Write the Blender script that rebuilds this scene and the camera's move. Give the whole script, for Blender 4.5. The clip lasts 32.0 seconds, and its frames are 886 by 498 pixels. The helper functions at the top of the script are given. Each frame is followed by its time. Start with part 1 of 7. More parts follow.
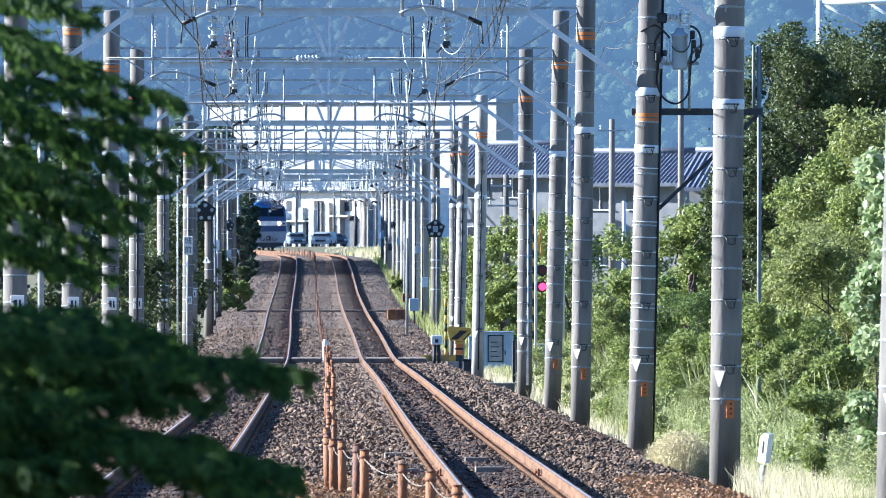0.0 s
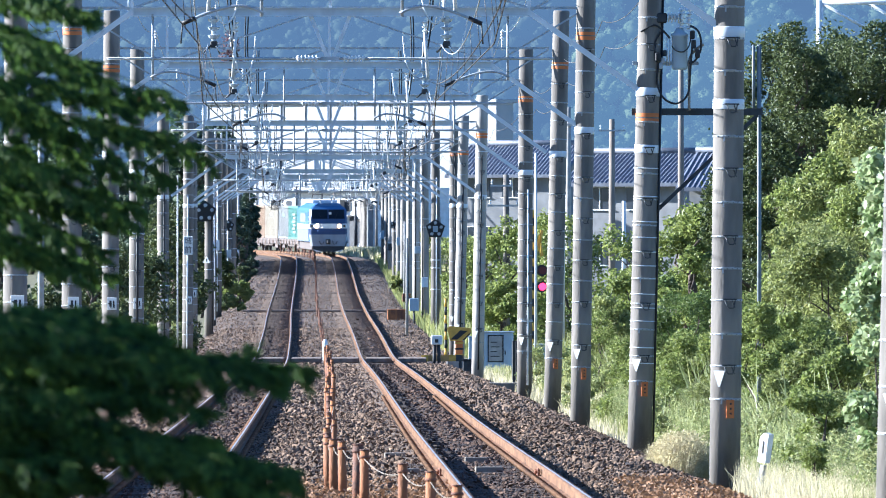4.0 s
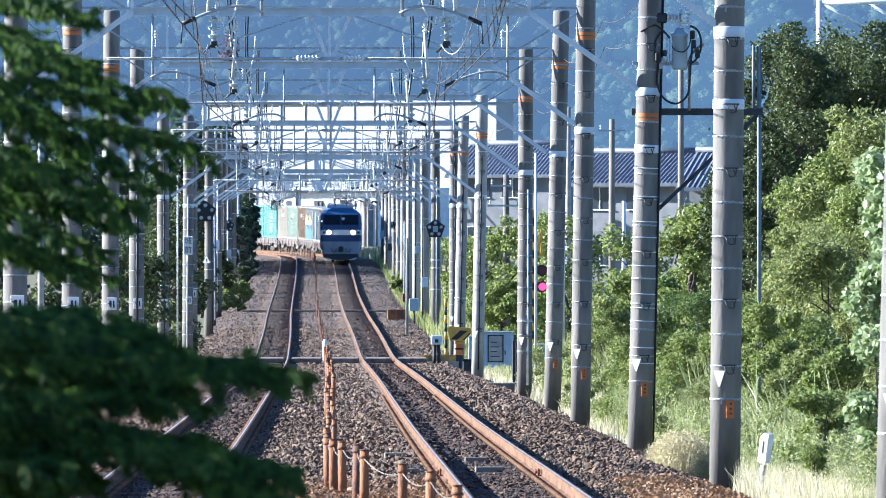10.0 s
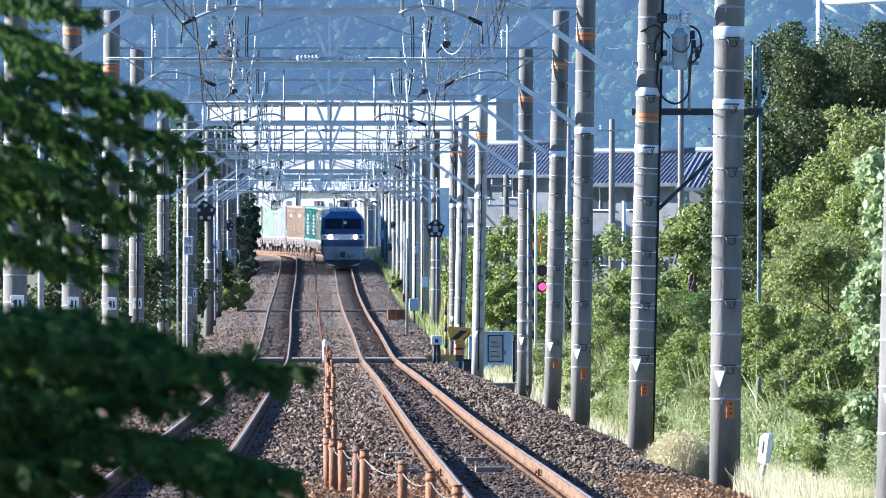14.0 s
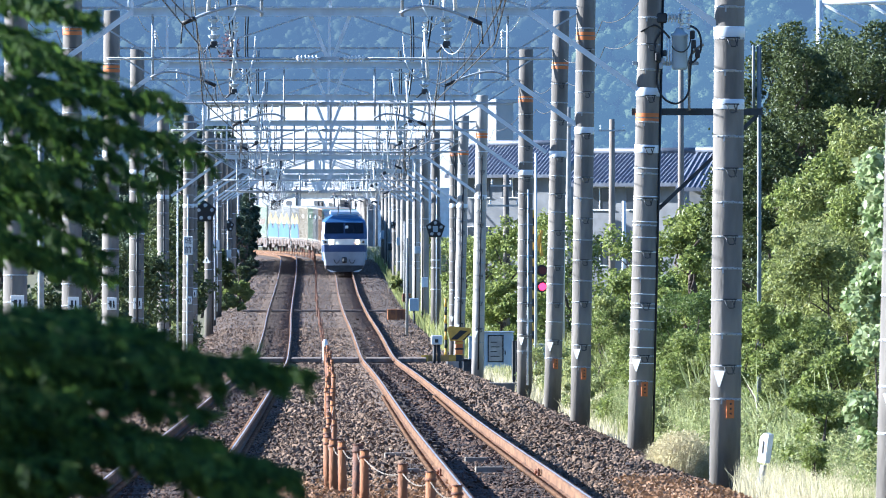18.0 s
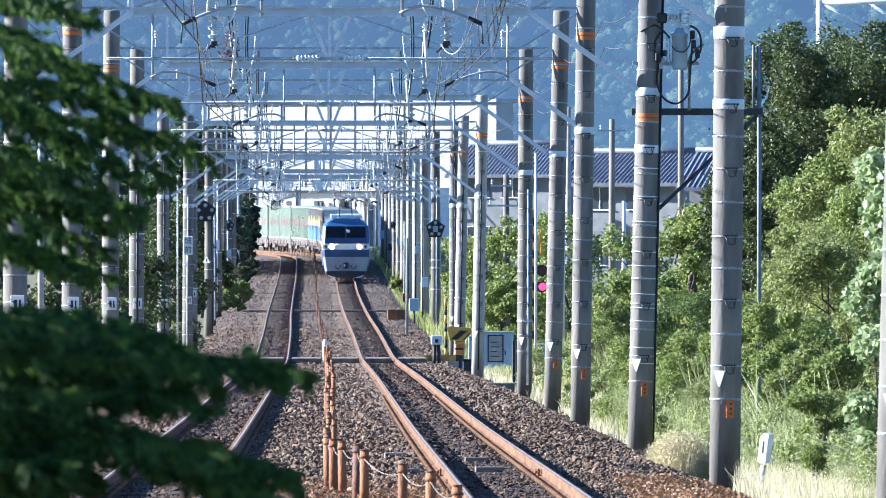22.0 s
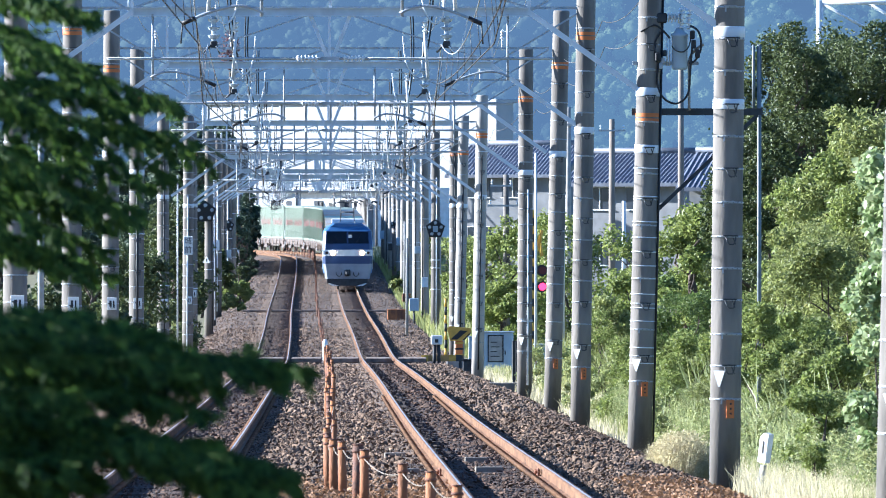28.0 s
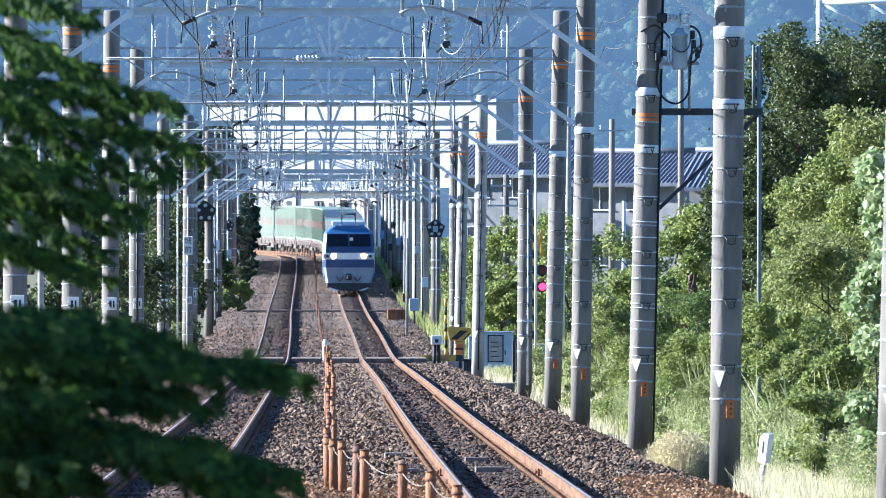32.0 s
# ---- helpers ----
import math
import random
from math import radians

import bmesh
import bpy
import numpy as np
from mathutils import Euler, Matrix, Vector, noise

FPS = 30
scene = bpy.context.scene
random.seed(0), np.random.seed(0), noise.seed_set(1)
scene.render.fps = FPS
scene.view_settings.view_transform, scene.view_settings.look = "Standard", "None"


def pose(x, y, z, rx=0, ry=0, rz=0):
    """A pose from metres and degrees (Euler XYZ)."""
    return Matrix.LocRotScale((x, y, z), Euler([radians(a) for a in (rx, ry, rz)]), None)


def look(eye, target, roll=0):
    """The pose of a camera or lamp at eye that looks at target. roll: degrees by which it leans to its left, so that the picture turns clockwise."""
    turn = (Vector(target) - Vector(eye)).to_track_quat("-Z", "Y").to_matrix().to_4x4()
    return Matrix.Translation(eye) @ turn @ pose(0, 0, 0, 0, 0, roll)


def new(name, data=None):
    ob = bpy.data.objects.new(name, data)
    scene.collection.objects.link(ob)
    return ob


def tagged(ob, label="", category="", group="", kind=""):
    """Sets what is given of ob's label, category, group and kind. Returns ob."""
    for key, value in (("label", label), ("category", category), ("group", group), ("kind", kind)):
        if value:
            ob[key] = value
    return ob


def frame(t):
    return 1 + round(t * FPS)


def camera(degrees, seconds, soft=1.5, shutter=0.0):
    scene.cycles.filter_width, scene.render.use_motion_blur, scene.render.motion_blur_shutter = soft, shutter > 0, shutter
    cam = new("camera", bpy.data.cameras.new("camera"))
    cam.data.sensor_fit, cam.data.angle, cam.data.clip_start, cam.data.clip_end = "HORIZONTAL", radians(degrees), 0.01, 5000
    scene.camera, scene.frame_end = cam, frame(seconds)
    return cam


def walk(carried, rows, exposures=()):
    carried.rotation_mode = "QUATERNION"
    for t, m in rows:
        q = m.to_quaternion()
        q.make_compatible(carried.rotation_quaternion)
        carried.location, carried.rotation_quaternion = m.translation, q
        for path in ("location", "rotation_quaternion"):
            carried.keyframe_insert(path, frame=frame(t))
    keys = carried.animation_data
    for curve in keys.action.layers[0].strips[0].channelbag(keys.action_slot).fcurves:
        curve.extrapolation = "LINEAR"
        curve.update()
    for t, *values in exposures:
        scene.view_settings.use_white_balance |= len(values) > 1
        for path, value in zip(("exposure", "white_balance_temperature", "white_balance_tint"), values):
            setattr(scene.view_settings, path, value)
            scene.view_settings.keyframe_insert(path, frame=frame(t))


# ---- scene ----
cam = camera(3.2, 32.0, soft=0.9)
# a long lens focused down the line: what stands close to it is out of focus
cam.data.dof.use_dof, cam.data.dof.focus_distance, cam.data.dof.aperture_fstop = True, 300.0, 27.0
EYE = 3.75
walk(cam, [(0, pose(0, 0, EYE, 90, 0, 0)), (32.0, pose(0, 0, EYE, 90, 0, 0))], exposures=[(0, 2.14, 5160, 10), (32.0, 2.14, 5160, 10)])

# ---- light: low afternoon sun across the line, clear blue sky ----
SUN_EL, SUN_AZ = radians(22), radians(-79)        # azimuth from +Y towards +X
sun_dir = Vector((math.sin(SUN_AZ) * math.cos(SUN_EL), math.cos(SUN_AZ) * math.cos(SUN_EL), math.sin(SUN_EL)))
world = bpy.data.worlds.new("sky")
scene.world = world
world.use_nodes = True
wn = world.node_tree.nodes
sky = wn.new("ShaderNodeTexSky")
sky.sky_type, sky.sun_disc = "NISHITA", False
sky.sun_elevation, sky.sun_rotation = SUN_EL, SUN_AZ
sky.air_density, sky.dust_density, sky.ozone_density = 1.0, 0.3, 6.0
world.node_tree.links.new(sky.outputs[0], wn["Background"].inputs[0])
wn["Background"].inputs[1].default_value = 0.048
sun = new("sun", bpy.data.lights.new("sun", "SUN"))
sun.data.energy, sun.data.angle, sun.data.color = 4.6, radians(0.5), (1.0, 0.9, 0.76)
sun.matrix_world = look(sun_dir * 100, (0, 0, 0))

# ---- materials ----


def mat(name, c1, c2=None, rough=0.8, metal=0.0, scale=3.0, bump=0.0, bscale=None, island=False, rand=0.0, spec=0.5, stretch=(1, 1, 1), detail=8.0, lo=0.35, hi=0.65):
    """A surface whose colour wanders between c1 and c2 with two sizes of noise, and a fine relief."""
    m = bpy.data.materials.new(name)
    m.use_nodes = True
    nt = m.node_tree
    n, ln = nt.nodes, nt.links
    b = n["Principled BSDF"]
    c2 = c2 or tuple(v * 0.7 for v in c1)
    tc = n.new("ShaderNodeTexCoord")
    mp = n.new("ShaderNodeMapping")
    mp.inputs["Scale"].default_value = stretch
    ln.new(tc.outputs["Object"], mp.inputs[0])
    no = n.new("ShaderNodeTexNoise")
    no.inputs["Scale"].default_value, no.inputs["Detail"].default_value = scale, detail
    ln.new(mp.outputs[0], no.inputs[0])
    rg = n.new("ShaderNodeMapRange")
    rg.inputs[1].default_value, rg.inputs[2].default_value = lo, hi
    ln.new(no.outputs[0], rg.inputs[0])
    fac = rg.outputs[0]
    if island:
        ge = n.new("ShaderNodeNewGeometry")
        mx = n.new("ShaderNodeMix")
        mx.inputs[0].default_value = 0.65
        ln.new(fac, mx.inputs[2])
        ln.new(ge.outputs["Random Per Island"], mx.inputs[3])
        fac = mx.outputs[0]
    mc = n.new("ShaderNodeMix")
    mc.data_type = "RGBA"
    mc.inputs[6].default_value, mc.inputs[7].default_value = (*c1, 1), (*c2, 1)
    ln.new(fac, mc.inputs[0])
    out = mc.outputs[2]
    if rand:
        oi = n.new("ShaderNodeObjectInfo")
        r2 = n.new("ShaderNodeMapRange")
        r2.inputs[3].default_value, r2.inputs[4].default_value = 1 - rand, 1 + rand
        ln.new(oi.outputs["Random"], r2.inputs[0])
        hs = n.new("ShaderNodeHueSaturation")
        ln.new(r2.outputs[0], hs.inputs["Value"])
        ln.new(out, hs.inputs["Color"])
        out = hs.outputs[0]
    ln.new(out, b.inputs["Base Color"])
    b.inputs["Roughness"].default_value, b.inputs["Metallic"].default_value = rough, metal
    b.inputs["Specular IOR Level"].default_value = spec
    if bump:
        n2 = n.new("ShaderNodeTexNoise")
        n2.inputs["Scale"].default_value, n2.inputs["Detail"].default_value = bscale or scale * 8, 4
        ln.new(mp.outputs[0], n2.inputs[0])
        bp = n.new("ShaderNodeBump")
        bp.inputs["Strength"].default_value, bp.inputs["Distance"].default_value = bump, 0.02
        ln.new(n2.outputs[0], bp.inputs["Height"])
        ln.new(bp.outputs[0], b.inputs["Normal"])
    return m


def leafmat(name, c1, c2, rough=0.45, trans=0.35, c3=None):
    """Leaves: each one its own green, shining a little and letting light through."""
    m = bpy.data.materials.new(name)
    m.use_nodes = True
    nt = m.node_tree
    n, ln = nt.nodes, nt.links
    b = n["Principled BSDF"]
    ge = n.new("ShaderNodeNewGeometry")
    tc = n.new("ShaderNodeTexCoord")
    no = n.new("ShaderNodeTexNoise")
    no.inputs["Scale"].default_value, no.inputs["Detail"].default_value = 0.9, 3
    ln.new(tc.outputs["Object"], no.inputs[0])
    mx = n.new("ShaderNodeMix")
    mx.inputs[0].default_value = 0.55
    ln.new(no.outputs[0], mx.inputs[2])
    ln.new(ge.outputs["Random Per Island"], mx.inputs[3])
    rp = n.new("ShaderNodeValToRGB")
    rp.color_ramp.elements[0].position, rp.color_ramp.elements[1].position = 0.2, 0.8
    rp.color_ramp.elements[0].color, rp.color_ramp.elements[1].color = (*c1, 1), (*c2, 1)
    if c3:
        e = rp.color_ramp.elements.new(0.93)
        e.color = (*c3, 1)
    ln.new(mx.outputs[0], rp.inputs[0])
    ln.new(rp.outputs[0], b.inputs["Base Color"])
    b.inputs["Roughness"].default_value = rough
    tr = n.new("ShaderNodeBsdfTranslucent")
    ln.new(rp.outputs[0], tr.inputs[0])
    ms = n.new("ShaderNodeMixShader")
    ms.inputs[0].default_value = trans
    ln.new(b.outputs[0], ms.inputs[1])
    ln.new(tr.outputs[0], ms.inputs[2])
    ln.new(ms.outputs[0], n["Material Output"].inputs[0])
    return m


def glow(name, c, strength):
    m = bpy.data.materials.new(name)
    m.use_nodes = True
    b = m.node_tree.nodes["Principled BSDF"]
    b.inputs["Base Color"].default_value = (*c, 1)
    b.inputs["Emission Color"].default_value = (*c, 1)
    b.inputs["Emission Strength"].default_value = strength
    return m


M_BALLAST = mat("ballast", (0.12, 0.085, 0.062), (0.06, 0.042, 0.032), 0.95, scale=9, bump=1.0, bscale=26)
M_BALLASTR = mat("rust_stained_ballast", (0.075, 0.05, 0.038), (0.035, 0.024, 0.019), 0.95, scale=9, bump=1.0, bscale=26)
M_STONER = mat("rust_stained_stone", (0.15, 0.09, 0.058), (0.03, 0.02, 0.016), 0.95, scale=2.0, island=True)
M_STONE = mat("ballast_stone", (0.245, 0.158, 0.098), (0.022, 0.016, 0.012), 0.9, scale=2.0, island=True)
M_STONEF = mat("settled_ballast_stone", (0.25, 0.17, 0.115), (0.075, 0.052, 0.036), 0.95, scale=2.0, island=True)
M_SOIL = mat("soil", (0.17, 0.15, 0.07), (0.08, 0.085, 0.035), 0.95, scale=0.5, bump=0.6)
M_ASPHALT = mat("asphalt", (0.06, 0.06, 0.062), (0.04, 0.04, 0.042), 0.9, scale=4, bump=0.3)
M_RUST = mat("rusty_rail_web", (0.215, 0.122, 0.068), (0.11, 0.064, 0.04), 0.85, spec=0.15, scale=5, stretch=(1, .15, 1), bump=0.3)
M_RUSTP = mat("rusty_post", (0.36, 0.14, 0.045), (0.13, 0.055, 0.03), 0.8, scale=6, stretch=(1, 1, .3), bump=0.5, rand=0.25)
M_RUSTD = mat("rusty_steel", (0.26, 0.10, 0.045), (0.08, 0.045, 0.035), 0.8, scale=7, bump=0.4)
M_RAILTOP = mat("worn_rail_head", (0.7, 0.67, 0.64), (0.55, 0.52, 0.49), 0.36, 0.75, scale=6, stretch=(1, .1, 1))
M_SLEEPER = mat("timber_sleeper", (0.11, 0.085, 0.07), (0.055, 0.042, 0.036), 0.9, scale=6, rand=0.25, bump=0.5)
M_DECK = mat("weathered_deck_timber", (0.24, 0.19, 0.15), (0.12, 0.095, 0.08), 0.9, scale=5, stretch=(1, .3, 1), bump=0.5)
M_CONC = mat("pole_concrete", (0.235, 0.212, 0.182), (0.115, 0.104, 0.092), 0.85, scale=2.6, stretch=(1, 1, .25), lo=.4, hi=.62, bump=0.25, bscale=30, rand=0.15)
M_CONCL = mat("light_concrete", (0.4, 0.39, 0.36), (0.27, 0.26, 0.24), 0.9, scale=3, bump=0.3, rand=0.1)
M_GALV = mat("galvanised_steel", (0.74, 0.77, 0.8), (0.6, 0.63, 0.66), 0.45, 0.1, scale=4)
M_GALVD = mat("dull_galvanised_pipe", (0.46, 0.48, 0.5), (0.32, 0.34, 0.36), 0.5, 0.1, scale=4)
# lighter copy of the pole concrete, imitating strong sun on far masts
M_CONCP = mat("sunlit_copy_pole_concrete", (0.42, 0.39, 0.35), (0.25, 0.235, 0.21), 0.85, scale=2.6, stretch=(1, 1, .25), lo=.4, hi=.62, rand=0.2)
M_STEEL = mat("weathered_grey_steel", (0.2, 0.23, 0.24), (0.13, 0.15, 0.16), 0.55, 0.2, scale=5)
M_DARK = mat("dark_steel", (0.05, 0.055, 0.06), (0.03, 0.03, 0.032), 0.6, 0.3, scale=5)
M_BLACK = mat("black_rubber", (0.02, 0.02, 0.022), (0.012, 0.012, 0.013), 0.6, scale=5)
M_WIRE = mat("dark_copper_wire", (0.12, 0.11, 0.1), (0.07, 0.065, 0.06), 0.5, 0.6, scale=5)
M_WIREL = mat("bare_steel_wire", (0.55, 0.56, 0.57), (0.3, 0.3, 0.31), 0.4, 0.7, scale=8)
M_CERAM = mat("white_porcelain", (0.75, 0.76, 0.75), (0.6, 0.61, 0.6), 0.25, scale=4)
M_GLAZE = mat("blue_grey_porcelain", (0.5, 0.56, 0.6), (0.38, 0.44, 0.5), 0.25, scale=4)
M_WHITE = mat("white_paint", (0.8, 0.8, 0.78), (0.66, 0.66, 0.64), 0.5, scale=2)
M_ORANGE = mat("orange_band", (0.62, 0.2, 0.05), (0.48, 0.14, 0.03), 0.6, scale=4)
M_YELLOW = mat("amber_yellow_paint", (0.66, 0.4, 0.055), (0.5, 0.28, 0.04), 0.5, scale=4)
M_SIGNYEL = mat("bright_yellow_enamel", (0.7, 0.46, 0.06), (0.5, 0.3, 0.05), 0.4, scale=4)
M_BOXGREY = mat("blue_grey_paint", (0.42, 0.5, 0.57), (0.34, 0.41, 0.47), 0.5, scale=2)
M_BROWNBOX = mat("ochre_paint", (0.42, 0.24, 0.07), (0.28, 0.15, 0.05), 0.7, scale=3)
M_INK = mat("black_ink", (0.03, 0.03, 0.035), (0.02, 0.02, 0.02), 0.6)
M_WOODP = mat("weathered_wood_pole", (0.30, 0.26, 0.22), (0.2, 0.17, 0.14), 0.9, scale=3, stretch=(1, 1, .2), bump=0.3)
M_ROPE = mat("faded_rope", (0.3, 0.25, 0.19), (0.2, 0.17, 0.13), 0.9, scale=30)
M_BOARD = mat("pale_weathered_board", (0.36, 0.31, 0.25), (0.22, 0.19, 0.155), 0.9, scale=6, stretch=(.2, 1, 1))
M_BARK = mat("bark", (0.13, 0.1, 0.075), (0.06, 0.045, 0.035), 0.95, scale=6, stretch=(1, 1, .3), bump=0.8)
M_LEAF_BROAD = leafmat("glossy_dark_broad_leaves", (0.026, 0.044, 0.018), (0.15, 0.18, 0.058), 0.6, 0.25)
M_LEAF_DARK = leafmat("dark_broad_leaves", (0.06, 0.1, 0.028), (0.2, 0.26, 0.07), 0.45, 0.42)
M_LEAF_EVER = leafmat("sombre_evergreen_leaves", (0.04, 0.065, 0.045), (0.11, 0.15, 0.085), 0.6, 0.25)
M_LEAF_MID = leafmat("mid_green_leaves", (0.13, 0.175, 0.045), (0.34, 0.38, 0.11), 0.5, 0.48)
M_LEAF_YEL = leafmat("yellow_green_leaves", (0.14, 0.175, 0.05), (0.36, 0.38, 0.13), 0.5, 0.48, (0.4, 0.3, 0.09))
M_LEAF_KUDZU = leafmat("pale_vine_leaves", (0.17, 0.25, 0.09), (0.45, 0.5, 0.27), 0.45, 0.4, (0.5, 0.46, 0.1))
M_LEAF_FORE = leafmat("feathery_green_leaves", (0.01, 0.032, 0.009), (0.125, 0.205, 0.036), 0.7, 0.5)
M_LEAF_FORE.node_tree.nodes["Principled BSDF"].inputs["Specular IOR Level"].default_value = 0.25
M_GRASS = leafmat("green_grass_blades", (0.2, 0.23, 0.065), (0.37, 0.37, 0.13), 0.6, 0.45)
M_STRAW = leafmat("dry_straw_grass", (0.5, 0.44, 0.25), (0.74, 0.66, 0.43), 0.7, 0.45)
M_REED = leafmat("grey_green_reed_blades", (0.23, 0.28, 0.095), (0.46, 0.47, 0.21), 0.5, 0.45)
M_LITTER = leafmat("dead_leaf_litter", (0.16, 0.08, 0.035), (0.42, 0.24, 0.12), 0.75, 0.15, (0.6, 0.45, 0.3))

# ---- mesh helpers ----


def part(name, bm, material, parent=None, label=""):
    me = bpy.data.meshes.new(name)
    bm.to_mesh(me)
    bm.free()
    return mpart(name, me, material, parent, label)


def mpart(name, me, material, parent=None, label=""):
    for x in (material if isinstance(material, (list, tuple)) else [material]):
        me.materials.append(x)
    ob = new(name, me)
    if parent:
        ob.parent = parent
    if label:
        ob["label"] = label
    return ob


def thing(name, m, label, category, group="", kind=""):
    ob = new(name)
    ob.empty_display_size = 0.2
    ob.matrix_world = m
    return tagged(ob, label, category, group, kind)


def box(bm, x0, y0, z0, x1, y1, z1, bevel=0.0, mi=0):
    """A box between two corners, its edges rounded off by bevel."""
    before = set(bm.faces)
    vs = [bm.verts.new((x, y, z)) for x in (x0, x1) for y in (y0, y1) for z in (z0, z1)]
    fs = [bm.faces.new([vs[i] for i in q]) for q in ((0, 1, 3, 2), (4, 6, 7, 5), (0, 4, 5, 1), (2, 3, 7, 6), (0, 2, 6, 4), (1, 5, 7, 3))]
    if bevel:
        es = list({e for f in fs for e in f.edges})
        bmesh.ops.bevel(bm, geom=es, offset=bevel, segments=1, affect="EDGES")
    for f in bm.faces:
        if f not in before:
            f.material_index = mi
    return bm


def rod(bm, a, b, r, r2=None, n=8, mi=0):
    """A round bar from a to b."""
    a, b = Vector(a), Vector(b)
    r2 = r if r2 is None else r2
    w = (b - a).normalized()
    u = w.orthogonal().normalized()
    v = w.cross(u)
    rings = []
    for p, q in ((a, r), (b, r2)):
        rings.append([bm.verts.new(p + (u * math.cos(6.28318 * i / n) + v * math.sin(6.28318 * i / n)) * q) for i in range(n)])
    fs = [bm.faces.new((rings[0][i], rings[0][(i + 1) % n], rings[1][(i + 1) % n], rings[1][i])) for i in range(n)]
    for f in fs:
        f.smooth = True
    fs += [bm.faces.new(rings[0][::-1]), bm.faces.new(rings[1])]
    for f in fs:
        f.material_index = mi
    return bm


def beam(bm, a, b, w, h, mi=0):
    """A square bar from a to b, w across and h high."""
    a, b = Vector(a), Vector(b)
    d = (b - a).normalized()
    up = Vector((0, 0, 1)) if abs(d.z) < 0.95 else Vector((0, 1, 0))
    s = d.cross(up).normalized() * w / 2
    t = s.cross(d).normalized() * h / 2
    vs = [bm.verts.new(p + s * i + t * j) for p in (a, b) for i, j in ((-1, -1), (1, -1), (1, 1), (-1, 1))]
    for q in ((0, 1, 2, 3), (7, 6, 5, 4), (0, 4, 5, 1), (1, 5, 6, 2), (2, 6, 7, 3), (3, 7, 4, 0)):
        bm.faces.new([vs[i] for i in q]).material_index = mi
    return bm


def tube(bm, pts, r, n=6, mi=0):
    """One welded round tube through the points."""
    pts = [Vector(p) for p in pts]
    rings = []
    for i, p in enumerate(pts):
        d = (pts[min(i + 1, len(pts) - 1)] - pts[max(i - 1, 0)]).normalized()
        u = d.cross(Vector((0.31, 0.17, 0.93))).normalized()
        v = d.cross(u)
        rings.append([bm.verts.new(p + (u * math.cos(6.28318 * k / n) + v * math.sin(6.28318 * k / n)) * r) for k in range(n)])
    for a, b in zip(rings, rings[1:]):
        for k in range(n):
            f = bm.faces.new((a[k], a[(k + 1) % n], b[(k + 1) % n], b[k]))
            f.smooth, f.material_index = True, mi
    bm.faces.new(rings[0][::-1]), bm.faces.new(rings[-1])
    return bm


def lathe(bm, profile, c=(0, 0, 0), n=16, mi=0, cap=True):
    """A turned form round the z axis: profile of (radius, height)."""
    c = Vector(c)
    rings = [[bm.verts.new(c + Vector((r * math.cos(6.28318 * i / n), r * math.sin(6.28318 * i / n), z))) for i in range(n)] for r, z in profile]
    for a, b in zip(rings, rings[1:]):
        for i in range(n):
            f = bm.faces.new((a[i], a[(i + 1) % n], b[(i + 1) % n], b[i]))
            f.smooth, f.material_index = True, mi
    if cap:
        bm.faces.new(rings[0][::-1]).material_index = mi
        bm.faces.new(rings[-1]).material_index = mi
    return bm


def prism(bm, pts, y0, y1, mi=0):
    """An outline in x and z, drawn out from y0 to y1."""
    a = [bm.verts.new((x, y0, z)) for x, z in pts]
    b = [bm.verts.new((x, y1, z)) for x, z in pts]
    n = len(pts)
    fs = [bm.faces.new(a), bm.faces.new(b[::-1])]
    fs += [bm.faces.new((a[i], b[i], b[(i + 1) % n], a[(i + 1) % n])) for i in range(n)]
    for f in fs:
        f.material_index = mi
    return bm


def rounded(pts, n=5):
    """A smoother run of points through the given ones."""
    out = []
    P = [pts[0]] + list(pts) + [pts[-1]]
    for a, b, c, d in zip(P, P[1:], P[2:], P[3:]):
        for k in range(n):
            t = k / n
            out.append(0.5 * (2 * b + (c - a) * t + (2 * a - 5 * b + 4 * c - d) * t * t + (3 * b - a - 3 * c + d) * t ** 3))
    return out + [pts[-1]]


def soup(name, verts, faces_n, idx):
    """A mesh from arrays: verts (n, 3), all faces with faces_n corners, idx flat."""
    me = bpy.data.meshes.new(name)
    nf = len(idx) // faces_n
    me.vertices.add(len(verts))
    me.vertices.foreach_set("co", np.asarray(verts, np.float32).ravel())
    me.loops.add(len(idx))
    me.loops.foreach_set("vertex_index", np.asarray(idx, np.int32))
    me.polygons.add(nf)
    me.polygons.foreach_set("loop_start", np.arange(0, nf * faces_n, faces_n, dtype=np.int32))
    me.update(calc_edges=True)
    return me


def rand_frames(rng, n, flat=0.0):
    """Random frames: three unit axes each; flat pulls the normals upwards."""
    w = rng.normal(size=(n, 3))
    w[:, 2] = np.abs(w[:, 2]) + flat
    w /= np.linalg.norm(w, axis=1)[:, None]
    a = rng.normal(size=(n, 3))
    u = np.cross(w, a)
    u /= np.linalg.norm(u, axis=1)[:, None]
    return u, np.cross(w, u), w


def leaf_mesh(name, centres, size, rng, aspect=0.55, flat=0.3, fold=0.18):
    """Pointed leaves, folded along the midrib: 2 quads each, round the centres."""
    n = len(centres)
    u, v, w = rand_frames(rng, n, flat)
    s = (size * rng.uniform(0.6, 1.35, n))[:, None]
    base, tip = centres - u * s * 0.5, centres + u * s * 0.5
    l = centres + v * s * aspect * 0.5 + w * s * fold - u * s * 0.08
    r = centres - v * s * aspect * 0.5 + w * s * fold - u * s * 0.08
    verts = np.stack([base, l, tip, r], 1).reshape(-1, 3)
    i = np.arange(n)[:, None] * 4
    idx = np.concatenate([i, i + 3, i + 2, i, i + 2, i + 1], 1).ravel()
    return soup(name, verts, 3, idx)


